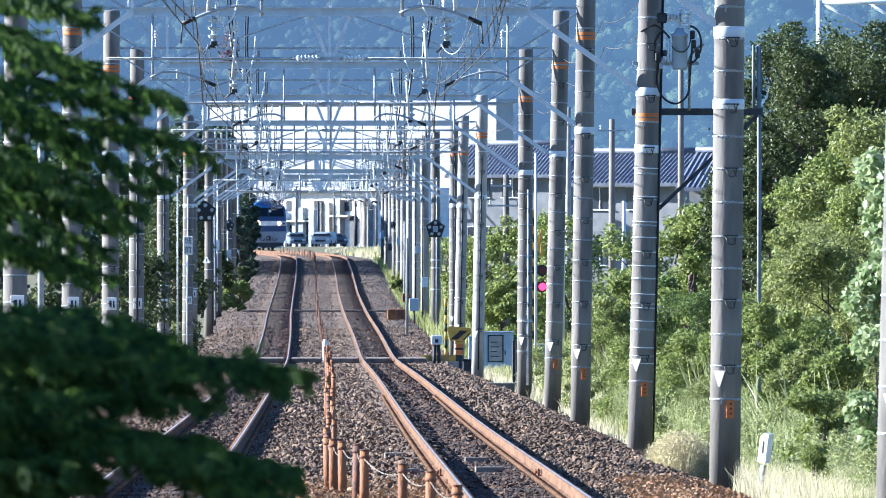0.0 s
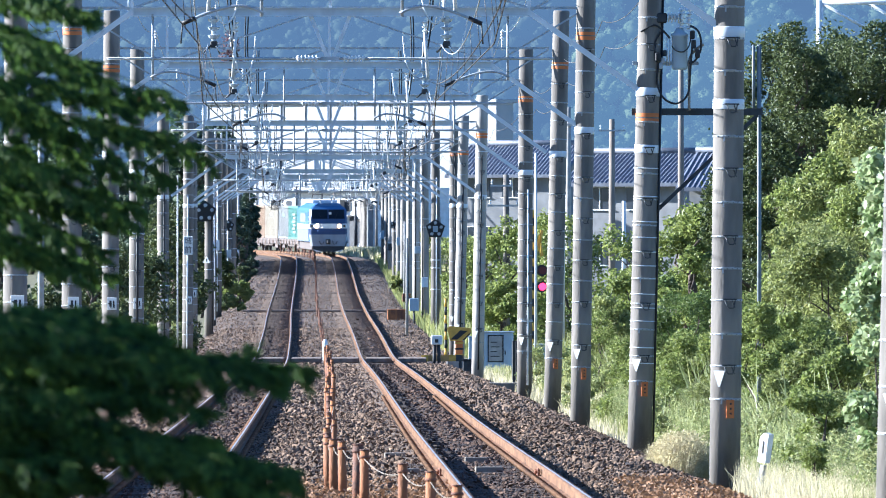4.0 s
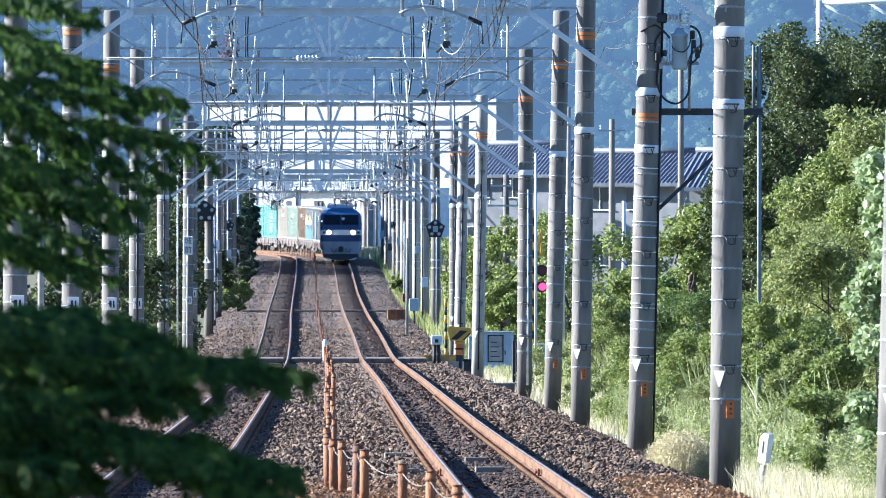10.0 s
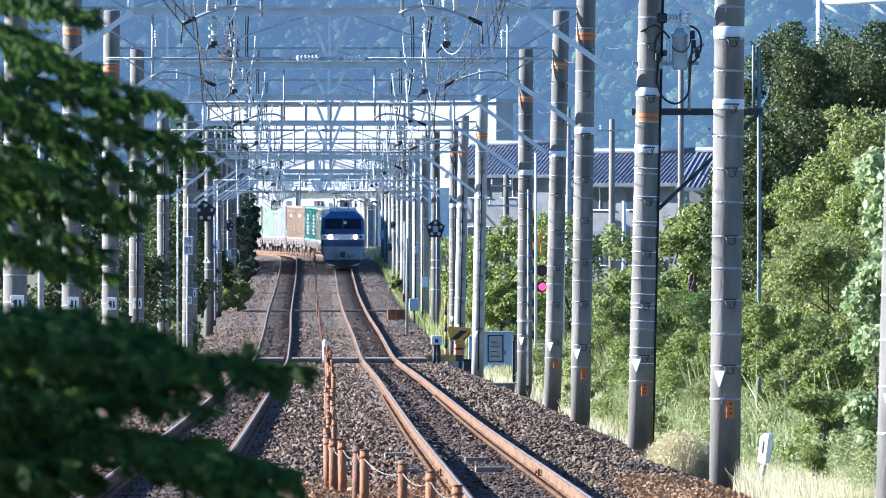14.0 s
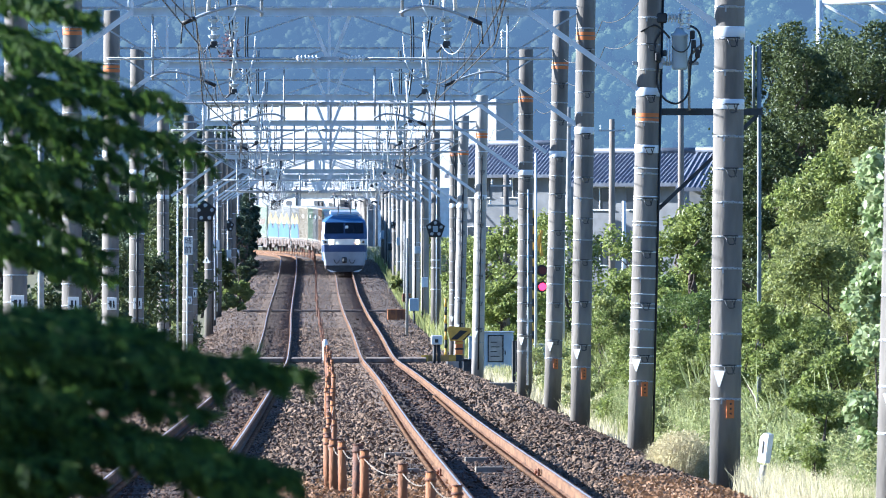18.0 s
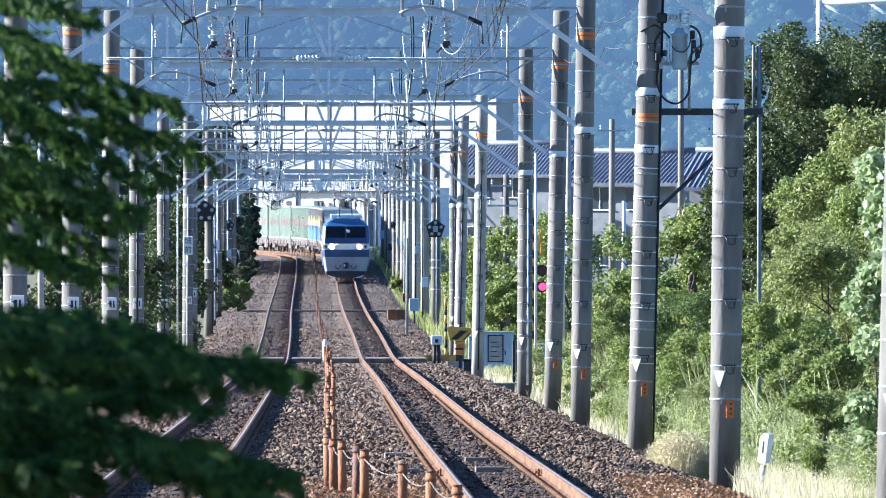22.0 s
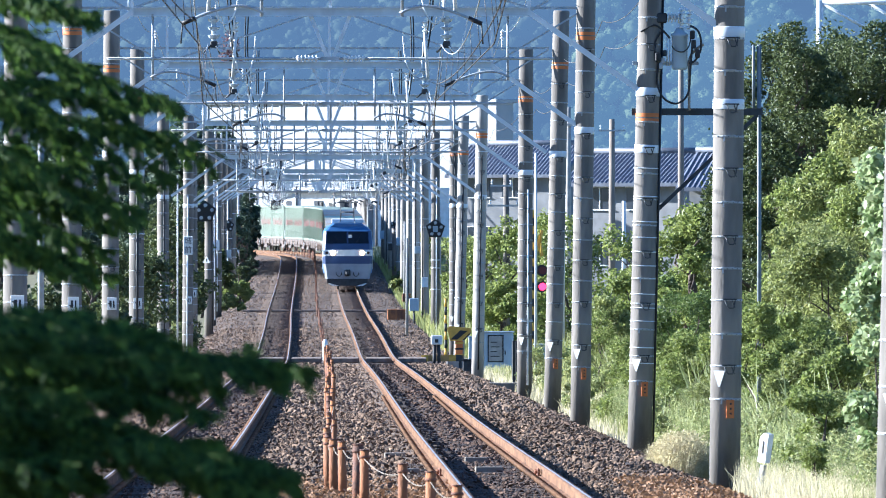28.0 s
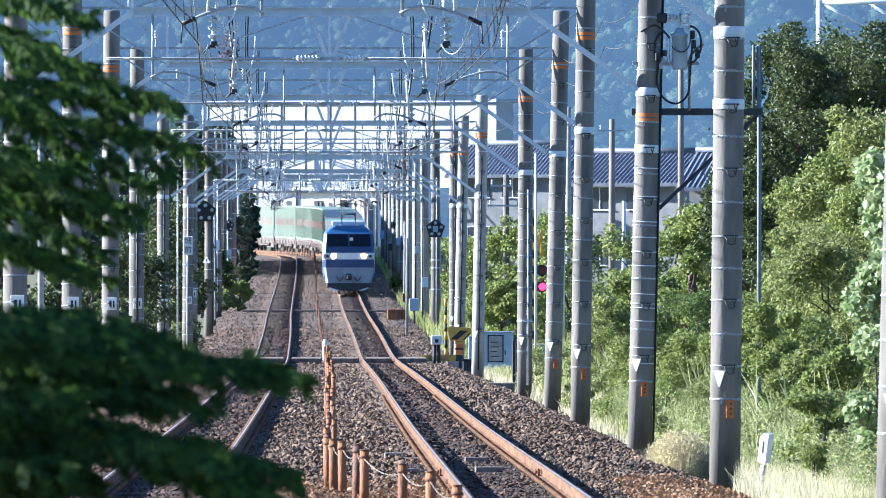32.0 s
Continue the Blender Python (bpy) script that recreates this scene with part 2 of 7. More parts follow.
def clumps(rng, lumps, n, shell=0.5):
    """Points in a set of lumps (x, y, z, rx, ry, rz): more of them near the outsides."""
    L = np.array(lumps, float)
    p = L[:, 3] * L[:, 5] + L[:, 3] * L[:, 4]
    k = rng.choice(len(L), n, p=p / p.sum())
    d = rng.normal(size=(n, 3))
    d /= np.linalg.norm(d, axis=1)[:, None]
    r = (shell + (1 - shell) * rng.uniform(0, 1, n) ** 0.5) * (1 + rng.normal(0, 0.10, n))
    return L[k, :3] + d * r[:, None] * L[k, 3:6]


def blade_mesh(name, roots, height, width, rng, lean=0.35):
    """Grass blades: bent strips of two quads that narrow to a point."""
    n = len(roots)
    h = (height * rng.uniform(0.5, 1.25, n))[:, None]
    a = rng.uniform(0, 6.28318, n)
    dirv = np.stack([np.cos(a), np.sin(a), np.zeros(n)], 1)
    b = rng.uniform(0, 6.28318, n)
    side = np.stack([np.cos(b), np.sin(b), np.zeros(n)], 1) * (width * 0.5)
    up = np.array([0, 0, 1.0])
    le = (lean * rng.uniform(0.1, 1.4, n))[:, None]
    mid = roots + up * h * 0.55 + dirv * h * le * 0.35
    tip = roots + up * h * (1 - 0.3 * le) + dirv * h * le
    verts = np.stack([roots - side, roots + side, mid + side * 0.8, mid - side * 0.8, tip], 1).reshape(-1, 3)
    i = np.arange(n)[:, None] * 5
    idx = np.concatenate([i, i + 1, i + 2, i, i + 2, i + 3, i + 3, i + 2, i + 4], 1).ravel()
    return soup(name, verts, 3, idx)

# ---- the line: plan and profile of the right-hand track ----
PLAN = [(20, 1.85), (150, 0.83), (225, 0.26), (334, -0.55), (421, -1.2), (548, -2.23), (660, -3.2), (766, -4.2), (900, -5.35), (994, -6.11), (1089, -6.91), (1155, -7.52)]
PROFILE = [(20, 1.86), (150, 1.40), (251, 0.98), (357, 0.62), (455, 0.29), (530, 0.04), (560, 0.01), (620, 0.19), (766, 0.68), (900, 1.2), (968, 1.62), (1036, 2.12), (1089, 2.53), (1173, 3.13), (1222, 3.45), (1300, 3.76), (1450, 3.86), (1800, 4.0)]
GAUGE = 1.132
APART = 3.7            # between the centres of the two tracks


def smooth(table, y):
    """A smooth curve through a table, by Hermite pieces."""
    k = max(0, min(len(table) - 2, sum(1 for p in table if p[0] <= y) - 1))
    (x0, v0), (x1, v1) = table[k], table[k + 1]

    def slope(j):
        a, b = table[max(0, j - 1)], table[min(len(table) - 1, j + 1)]
        return (b[1] - a[1]) / (b[0] - a[0])
    h = x1 - x0
    t = (y - x0) / h
    m0, m1 = slope(k) * h, slope(k + 1) * h
    return (2 * t ** 3 - 3 * t ** 2 + 1) * v0 + (t ** 3 - 2 * t ** 2 + t) * m0 + (3 * t ** 2 - 2 * t ** 3) * v1 + (t ** 3 - t ** 2) * m1


# stations every 2 m: straight to 1155 m, then an easement and a left-hand curve of 800 m radius
LINE = []
yy = 20.0
while yy < 1155:
    LINE.append((smooth(PLAN, yy), yy, 0.0))
    yy += 2.0
hx, hy, head = smooth(PLAN, 1155), 1155.0, 0.0088
for i in range(330):
    LINE.append((hx, hy, 0.0))
    head += 2.0 / 800 * min(1.0, i * 2.0 / 30)
    hx -= 2.0 * math.sin(head)
    hy += 2.0 * math.cos(head)
LINE = np.array(LINE)
LINE[:, 2] = [smooth(PROFILE, min(v, 1790)) for v in LINE[:, 1]]
TANG = np.gradient(LINE, axis=0)
TANG /= np.linalg.norm(TANG[:, :2], axis=1)[:, None]
SIDE = np.stack([TANG[:, 1], -TANG[:, 0], np.zeros(len(TANG))], 1)     # to the right of the line
STA = np.concatenate([[0], np.cumsum(np.linalg.norm(np.diff(LINE[:, :2], axis=0), axis=1))])


def along(s, off=0.0, up=0.0):
    """The point s metres along the line, off to the right of the right-hand track, up above its rails."""
    p = np.array([np.interp(s, STA, LINE[:, i]) for i in range(3)])
    q = np.array([np.interp(s, STA, SIDE[:, i]) for i in range(3)])
    return Vector(p + q * off) + Vector((0, 0, up))


def at_y(y, off=0.0, up=0.0):
    """The same, by the distance from the camera."""
    return along(float(np.interp(y, LINE[:, 1], STA)), off, up)


def rail_z(y):
    return float(np.interp(y, LINE[:, 1], LINE[:, 2]))


def line_x(y):
    return float(np.interp(y, LINE[:, 1], LINE[:, 0]))


def sweep(name, profile, s0, s1, step, material, off=0.0, parent=None, closed=True, faces_mi=None):
    """A section (offset, height) drawn along the line from s0 to s1."""
    bm = bmesh.new()
    rows, s = [], s0
    ss = list(np.arange(s0, s1, step)) + [s1]
    for s in ss:
        rows.append([bm.verts.new(along(s, off + o, h)) for o, h in profile])
    n = len(profile)
    for a, b in zip(rows, rows[1:]):
        for i in range(n if closed else n - 1):
            f = bm.faces.new((a[i], b[i], b[(i + 1) % n], a[(i + 1) % n]))
            if faces_mi:
                f.material_index = faces_mi[i]
    if closed:
        bm.faces.new(rows[0])
        bm.faces.new(rows[-1][::-1])
    bmesh.ops.recalc_face_normals(bm, faces=bm.faces)
    return part(name, bm, material, parent)


# ---- ground: one sheet with the line's formation in it, out to the foot of the hills ----
def ground_z(off, y):
    """Height of the ground, off metres right of the right-hand track."""
    base = rail_z(min(y, 1790))
    m = off + APART / 2
    a = abs(m)
    n1 = noise.noise(Vector((m * 0.35, y * 0.08, 0))) * 0.12
    if abs(a - APART / 2) < 0.8:
        return base - 0.225
    if a < 4.0:
        return base - 0.2
    if a < 5.0:
        return base - 0.2 - 0.34 * (a - 4.0)
    h = base - 0.54 + n1 * min(1, a - 5)
    if m > 0:
        h += 0.10 * min(12, max(0, a - 7.5)) * (1 if y < 520 else 0.4)
    else:
        h += 0.05 * min(10, max(0, a - 6.0))
    return h


def build_ground():
    offs = [-2600, -900, -300, -120, -60, -30, -18, -13, -10, -8.5, -7.6, -7.0, -6.4, -5.85, -5.3, -4.45, -2.95, -1.85, -0.75, 0.75, 1.2, 2.15, 2.65, 3.15, 3.9, 4.8, 5.8, 7, 8.5, 10.5, 13, 17, 24, 40, 90, 250, 900, 2600]
    ys = [-900, -200, 0, 40, 80] + list(np.arange(110, 460, 3.0)) + list(np.arange(460, 900, 8.0)) + list(np.arange(900, 1300, 12)) + [1320, 1400, 1500, 1700, 2200, 3000, 4300]
    bm = bmesh.new()
    rows = []
    for y in ys:
        x = line_x(max(20, min(y, 1290)))
        rows.append([bm.verts.new((x + o, y, ground_z(o, max(20, y)))) for o in offs])
    for a, b in zip(rows, rows[1:]):
        for i in range(len(offs) - 1):
            f = bm.faces.new((a[i], a[i + 1], b[i + 1], b[i]))
            m = (offs[i] + offs[i + 1]) / 2 + APART / 2
            f.material_index = 2 if abs(abs(m) - APART / 2) < 0.5 else 0 if abs(m) < 4.9 else 1
            f.smooth = True
    g = part("ground", bm, [M_BALLAST, M_SOIL, M_BALLASTR])
    tagged(g, "ground with dark ballast bed and weedy soil beside it", "ground", kind="structure")


build_ground()


def build_tracks():
    head = [(-0.0325, -0.008), (-0.014, 0.0), (0.008, 0.0), (0.0325, -0.006), (0.0325, -0.035), (0.01, -0.05), (0.01, -0.125), (0.0635, -0.14), (0.0635, -0.153), (-0.0635, -0.153), (-0.0635, -0.14), (-0.01, -0.125), (-0.01, -0.05), (-0.0325, -0.035)]
    for off, lab in ((0.0, "right-hand"), (-APART, "left-hand")):
        tr = thing("railway_track", pose(0, 0, 0), "narrow-gauge track of rusty rails with polished heads", "railway track", "tracks", "structure")
        for sgn in (-1, 1):
            r = sweep("rail", head, 60, 1560, 3.0, [M_RUST, M_RAILTOP], off + sgn * GAUGE / 2, tr, faces_mi=[0, 1] + [0] * 12)
        # sleepers near the camera singly, the rest as one
        bm = bmesh.new()
        box(bm, -1.05, -0.1, -0.16, 1.05, 0.1, 0.0, 0.012)
        me = bpy.data.meshes.new("sleeper")
        bm.to_mesh(me)
        bm.free()
        me.materials.append(M_SLEEPER)
        vs, ix = [], []
        k = 0
        s = 100.0
        cube = [(x, y, z) for x in (-1.05, 1.05) for y in (-.1, .1) for z in (-.16, 0)]
        q = (0, 1, 3, 2, 4, 6, 7, 5, 0, 4, 5, 1, 2, 3, 7, 6, 0, 2, 6, 4, 1, 5, 7, 3)
        while s < 1300:
            p = along(s, off, -0.18 + random.uniform(-.014, .01))
            if s < 190:
                o = new("sleeper", me)
                o.parent = tr
                o.matrix_world = Matrix.Translation(p) @ pose(0, 0, 0, 0, 0, random.uniform(-1, 1.6))
            else:
                vs += [(p.x + a, p.y + b, p.z + c) for a, b, c in cube]
                ix += [i + 8 * k for i in q]
                k += 1
            s += 0.62 + random.uniform(-.02, .02)
        # fastenings at the rail feet
        fv, fi, k, s = [], [], 0, 100.0
        while s < 330:
            for sg in (-1, 1):
                for e in (-0.1, 0.1):
                    p = along(s, off + sg * GAUGE / 2 + e, -0.14)
                    fv += [(p.x + a * .035, p.y + b * .5, p.z + c * .25 + .02) for a, b, c in cube]
                    fi += [i + 8 * k for i in q]
                    k += 1
            s += 0.62
        tagged(mpart("rail_fastenings", soup("rail_fastenings", fv, 4, fi), M_RUST, tr), kind="stuff")
        o = mpart("sleeper_row", soup("sleeper_row", vs, 4, ix), M_SLEEPER, tr)
        tagged(o, kind="stuff")


build_tracks()


def build_stones():
    """Loose ballast stones, lying on the bed; denser near the camera."""
    rng = np.random.default_rng(4)
    tops = np.array([[1, 0, 0], [0, 1, 0], [-1, 0, 0], [0, -1, 0], [0, 0, 1], [0, 0, -1]], float)
    tri = np.array([0, 1, 4, 1, 2, 4, 2, 3, 4, 3, 0, 4])
    for y0, y1, n, size in ((118, 190, 60000, 0.018), (190, 300, 47000, 0.0225), (300, 480, 25000, 0.029), (480, 700, 30000, 0.027), (700, 1180, 24000, 0.026)):
        y = rng.uniform(y0, y1, n)
        m = rng.uniform(-5.1, 5.1, n)
        x = np.interp(y, LINE[:, 1], LINE[:, 0]) - APART / 2 + m
        z = np.interp(y, LINE[:, 1], LINE[:, 2])
        a = np.abs(m)
        z = z - 0.2 - np.where(a > 4.0, 0.34 * (a - 4.0), 0) + 0.3 * size
        inside = (np.abs(np.abs(m) - APART / 2) < 0.9)
        z = np.where(inside, z - 0.015 + 0.03 * rng.uniform(0, 1.2, n), z + 0.03 * rng.uniform(0, 1.8, n))
        keep = np.abs(np.abs(np.abs(m) - APART / 2) - GAUGE / 2) > 0.1
        keep &= ~((y > 540) & (y < 553))
        bed = np.abs(np.abs(m) - APART / 2) < 0.62
        for sel, material, lab in ((keep & ~bed, M_STONE if y0 < 300 else M_STONEF, "loose crushed-stone ballast, brown and grey"), (keep & bed, M_STONER, "rust-stained dark ballast between the rails")):
            c = np.stack([x, y, z], 1)[sel]
            k = len(c)
            u, v, w = rand_frames(rng, k, 0.6)
            s = (size * rng.lognormal(0, 0.3, k))[:, None]
            f = np.stack([u * s * 1.2, v * s, -u * s * 1.1, -v * s, w * s * 0.9], 1)
            f += rng.normal(0, 0.22, f.shape) * s[:, None]
            verts = (c[:, None, :] + f).reshape(-1, 3)
            idx = (np.arange(k)[:, None] * 5 + tri[None, :]).ravel()
            o = mpart("ballast_stones", soup("ballast_stones", verts, 3, idx), material)
            tagged(o, lab, "ballast", kind="stuff")


build_stones()

# ---- overhead line: portal gantries over both tracks ----
MID = -APART / 2
GANTRY_Y = [141, 198.5, 252, 308, 357, 408, 502, 566, 606, 690, 745, 800, 850, 905, 955, 1005, 1055, 1105, 1150]


def pole_mesh(h):
    bm = bmesh.new()
    lathe(bm, [(shaft_r(0), 0), (shaft_r(.3), h * 0.3), (shaft_r(.85), h * 0.85), (shaft_r(1), h - 0.03), (shaft_r(1) * 0.9, h)], n=24)
    return bm


def insulator(bm, a, b, r, n, mi=0):
    """A string of porcelain sheds from a to b."""
    a, b = Vector(a), Vector(b)
    w = (b - a).normalized()
    u = w.orthogonal().normalized()
    v = w.cross(u)
    L, k, rings = (b - a).length, 10, []
    prof = [(0.0, 0.35)] + [q for i in range(n) for q in (((i + .2) / n, .4), ((i + .3) / n, 1.0), ((i + .65) / n, .75), ((i + .75) / n, .4))] + [(1.0, 0.35)]
    for t, q in prof:
        rings.append([bm.verts.new(a + w * L * t + (u * math.cos(6.28318 * j / k) + v * math.sin(6.28318 * j / k)) * r * q) for j in range(k)])
    for x, y in zip(rings, rings[1:]):
        for j in range(k):
            bm.faces.new((x[j], x[(j + 1) % k], y[(j + 1) % k], y[j])).material_index = mi
    bm.faces.new(rings[0][::-1]), bm.faces.new(rings[-1])


# how far each mast stands off its mean place, and how far it leans out
MAST_OFF = {(141, 1): (0.055, 1.5), (198.5, 1): (-0.05, 0.6), (252, 1): (0.0, 1.4), (308, 1): (-0.075, 0.8), (357, 1): (0.125, 1.3), (408, 1): (0.065, 0.3), (502, 1): (-0.125, 1.0), (566, 1): (-0.1, 1.2),
            (357, -1): (0.09, 0.3), (408, -1): (0.07, 0.2), (502, -1): (-0.16, 0.0), (566, -1): (0.14, 0.3), (690, -1): (0.15, 0.0)}


def shaft_r(u):
    """The mast's radius at the share u of its height."""
    return float(np.interp(u, [0, .3, .85, 1], [.193, .192, .186, .184]))


def build_pole(y, side, detail, g):
    """A spun-concrete mast with its steps, bands and plates, under gantry g."""
    off = MID + side * 5.0
    b = at_y(y, off, 0)
    gz = ground_z(off, y) - 0.15
    zr = rail_z(y)
    h = zr + 8.5 - gz
    dx, lean = MAST_OFF.get((y, side), (0.0, random.uniform(-.3, .3)))
    loc = Vector((b.x + dx - math.tan(radians(lean)) * (EYE + 0.0015 * y - gz), b.y, gz))
    p = thing("overhead_line_mast", pose(*loc, 0, lean, 0), "tall round grey concrete mast with steel bands and step bolts", "mast", "masts beside the line")
    bm = pole_mesh(h)
    # far right-hand masts coloured as sunlit, left-hand ones as shaded
    part("shaft", bm, M_CONC if y < 400 or side < 0 or int(y) % 3 == 0 else M_CONCP, p)
    base = zr - gz
    if y > 360:
        # cable riser and a few straps, cabinet on some
        rng = random.Random(int(y) * 7 + side)
        bm = bmesh.new()
        a = rng.uniform(-.12, .16)
        rod(bm, (a, -0.215, base - 0.2), (a * .8, -0.19, base + rng.uniform(4.5, 7.6)), rng.uniform(.02, .04))
        part("cable_riser", bm, M_BLACK if rng.random() < .6 else M_GALV, p, "cable pipe running up the mast")
        for zz in sorted(rng.uniform(1.5, 7.5) for _ in range(4 if not detail else 1)):
            bm = bmesh.new()
            lathe(bm, [(0.2, 0), (0.206, 0.006), (0.206, 0.03), (0.2, 0.036)], n=14)
            o = part("strap", bm, M_GALV, p, "pale steel strap")
            o.location = (0, 0, zz)
        if not detail and rng.random() < .5:
            bm = bmesh.new()
            box(bm, -.16, -.42, 0, .16, -.2, rng.uniform(.3, .6), .015)
            o = part("cable_box", bm, rng.choice((M_BOXGREY, M_GALV, M_DARK)), p, "small cable box on the mast")
            o.location = (rng.uniform(-.1, .1), 0, base + rng.uniform(1.2, 3.2))
    if detail:
        rng = random.Random(int(y * 10) + side)
        # orange ring, white cuff under the brace
        zo = base + (4.78 if y == 252 else 7.12 + 0.1 * rng.uniform(-1, 1))
        for dz, hh in ((0.0, 0.07), (0.095, 0.06)):
            bm = bmesh.new()
            q = shaft_r(zo / h) + 0.003
            lathe(bm, [(q, 0), (q, hh)], n=24, cap=False)
            o = part("orange_band", bm, M_ORANGE, p, "faded orange painted ring")
            o.location = (0, 0, zo + dz)
        bm = bmesh.new()
        lathe(bm, [(0.193, 0), (0.197, 0.01), (0.196, 0.13), (0.192, 0.14)], n=24)
        o = part("brace_clamp", bm, M_GALV, p, "pale galvanised clamp")
        o.location = (0, 0, base + 5.2)
        if y in (198.5, 252) and side > 0:
            bm = bmesh.new()
            lathe(bm, [(0.195, 0), (0.199, 0.01), (0.198, 0.12), (0.194, 0.13)], n=24)
            o = part("frame_clamp", bm, M_GALV, p, "pale galvanised clamp")
            o.location = (0, 0, base + 4.3)
        # step brackets and perforated bands
        zz, k = 1.35, 0
        while zz < 8.0:
            bm = bmesh.new()
            r = shaft_r(zz / h) + 0.002
            # the strap: a ring with a row of holes, drawn as studs standing off it
            lathe(bm, [(r, 0), (r + 0.005, 0.003), (r + 0.005, 0.021), (r, 0.024)], n=24)
            a = math.radians(-90 + (14 if k % 2 else -16))
            cx, cy = math.cos(a) * r, math.sin(a) * r
            o = part("strap", bm, M_GALVD, p, "galvanised perforated strap")
            o.location = (0, 0, zz)
            for j in range(7):
                aj = math.radians(-150 + 20 * j)
                bm = bmesh.new()
                rod(bm, (math.cos(aj) * (r + .004), math.sin(aj) * (r + .004), 0.012), (math.cos(aj) * (r + .009), math.sin(aj) * (r + .009), 0.012), 0.006, n=5)
                part("strap_hole", bm, M_DARK, o)
            bm = bmesh.new()
            if k % 2:
                # folded foot iron: a bar with two bent legs
                beam(bm, (cx - 0.1, cy - 0.02, 0.022), (cx + 0.08, cy - 0.02, 0.022), 0.02, 0.016)
                tube(bm, [(cx - 0.075, cy - 0.02, 0.02), (cx - 0.05, cy - 0.05, -0.05), (cx - 0.02, cy - 0.06, -0.088), (cx + 0.03, cy - 0.06, -0.088), (cx + 0.05, cy - 0.05, -0.04), (cx + 0.06, cy - 0.02, 0.02)], 0.008, 6)
                beam(bm, (cx + 0.055, cy - 0.045, -0.085), (cx + 0.02, cy - 0.055, 0.0), 0.012, 0.012)
            else:
                beam(bm, (cx - 0.02, cy - 0.02, 0.026), (cx + 0.14, cy - 0.02, 0.028), 0.02, 0.009)
                beam(bm, (cx, cy - 0.02, 0.02), (cx, cy - 0.02, -0.05), 0.02, 0.016)
            o = part("step_bracket", bm, M_DARK if k % 2 else M_GALVD, p, "small folded steel foot iron")
            o.location = (0, 0, zz)
            zz += 0.413 + rng.uniform(-.02, .02)
            k += 1
        if y == 252 and side > 0:
            for zw in (0.95, 1.2, 1.62, 1.83, 2.05, 2.3, 2.5, 2.72, 2.95, 3.2, 3.6, 4.05):
                bm = bmesh.new()
                lathe(bm, [(0.198, 0), (0.202, 0.003), (0.202, 0.014), (0.198, 0.017)], n=24)
                o = part("wire_wrap", bm, M_GALV, p, "thin steel wrap")
                o.location = (0, 0, zw + base)
            bm = bmesh.new()
            rod(bm, (0.215, -0.05, 0), (0.2, -0.05, 7.5), 0.018)
            part("cable_riser", bm, M_BLACK, p, "black cable running up the mast")
        # plates low on the shaft
        if side > 0:
            bm = bmesh.new()
            s = 0.078
            prism(bm, [(-s, 0.09), (s, 0.09), (0.012, -0.11), (-0.012, -0.11)], -0.006, 0.006)
            o = part("number_plate", bm, M_WHITE, p, "white triangular mast plate")
            o.matrix_basis = pose(-0.085, -0.187, base + 0.94, 0, 0, -25)
            if y > 360:
                return p
            bm = bmesh.new()
            box(bm, -0.052, -0.006, -0.115, 0.052, 0.006, 0.115, 0.003)
            o = part("marker_plate", bm, M_ORANGE, p, "small orange marker plate with dark marks")
            o.matrix_basis = pose(0.055, -0.2, base + 0.55, 0, 0, 16)
            for j in range(3):
                bm = bmesh.new()
                box(bm, -0.012, -0.003, -0.012, 0.012, 0.003, 0.012)
                q = part("ink_bar", bm, M_INK, o)
                q.location = (0.005, -0.009, 0.065 - j * 0.06)
        else:
            bm = bmesh.new()
            box(bm, -0.11, -0.006, -0.14, 0.11, 0.006, 0.14, 0.003)
            o = part("number_plate", bm, M_WHITE, p, "small white plate with black marks")
            o.matrix_basis = pose(0.04, -0.212, base + 1.9, 0, 0, -12)
            for j, (u, w) in enumerate(((-0.03, 0.05), (0.045, 0.03))):
                bm = bmesh.new()
                box(bm, -w / 2, -0.003, -0.07, w / 2, 0.003, 0.07)
                q = part("ink_bar", bm, M_INK, o)
                q.location = (u, -0.009, 0)
    return p


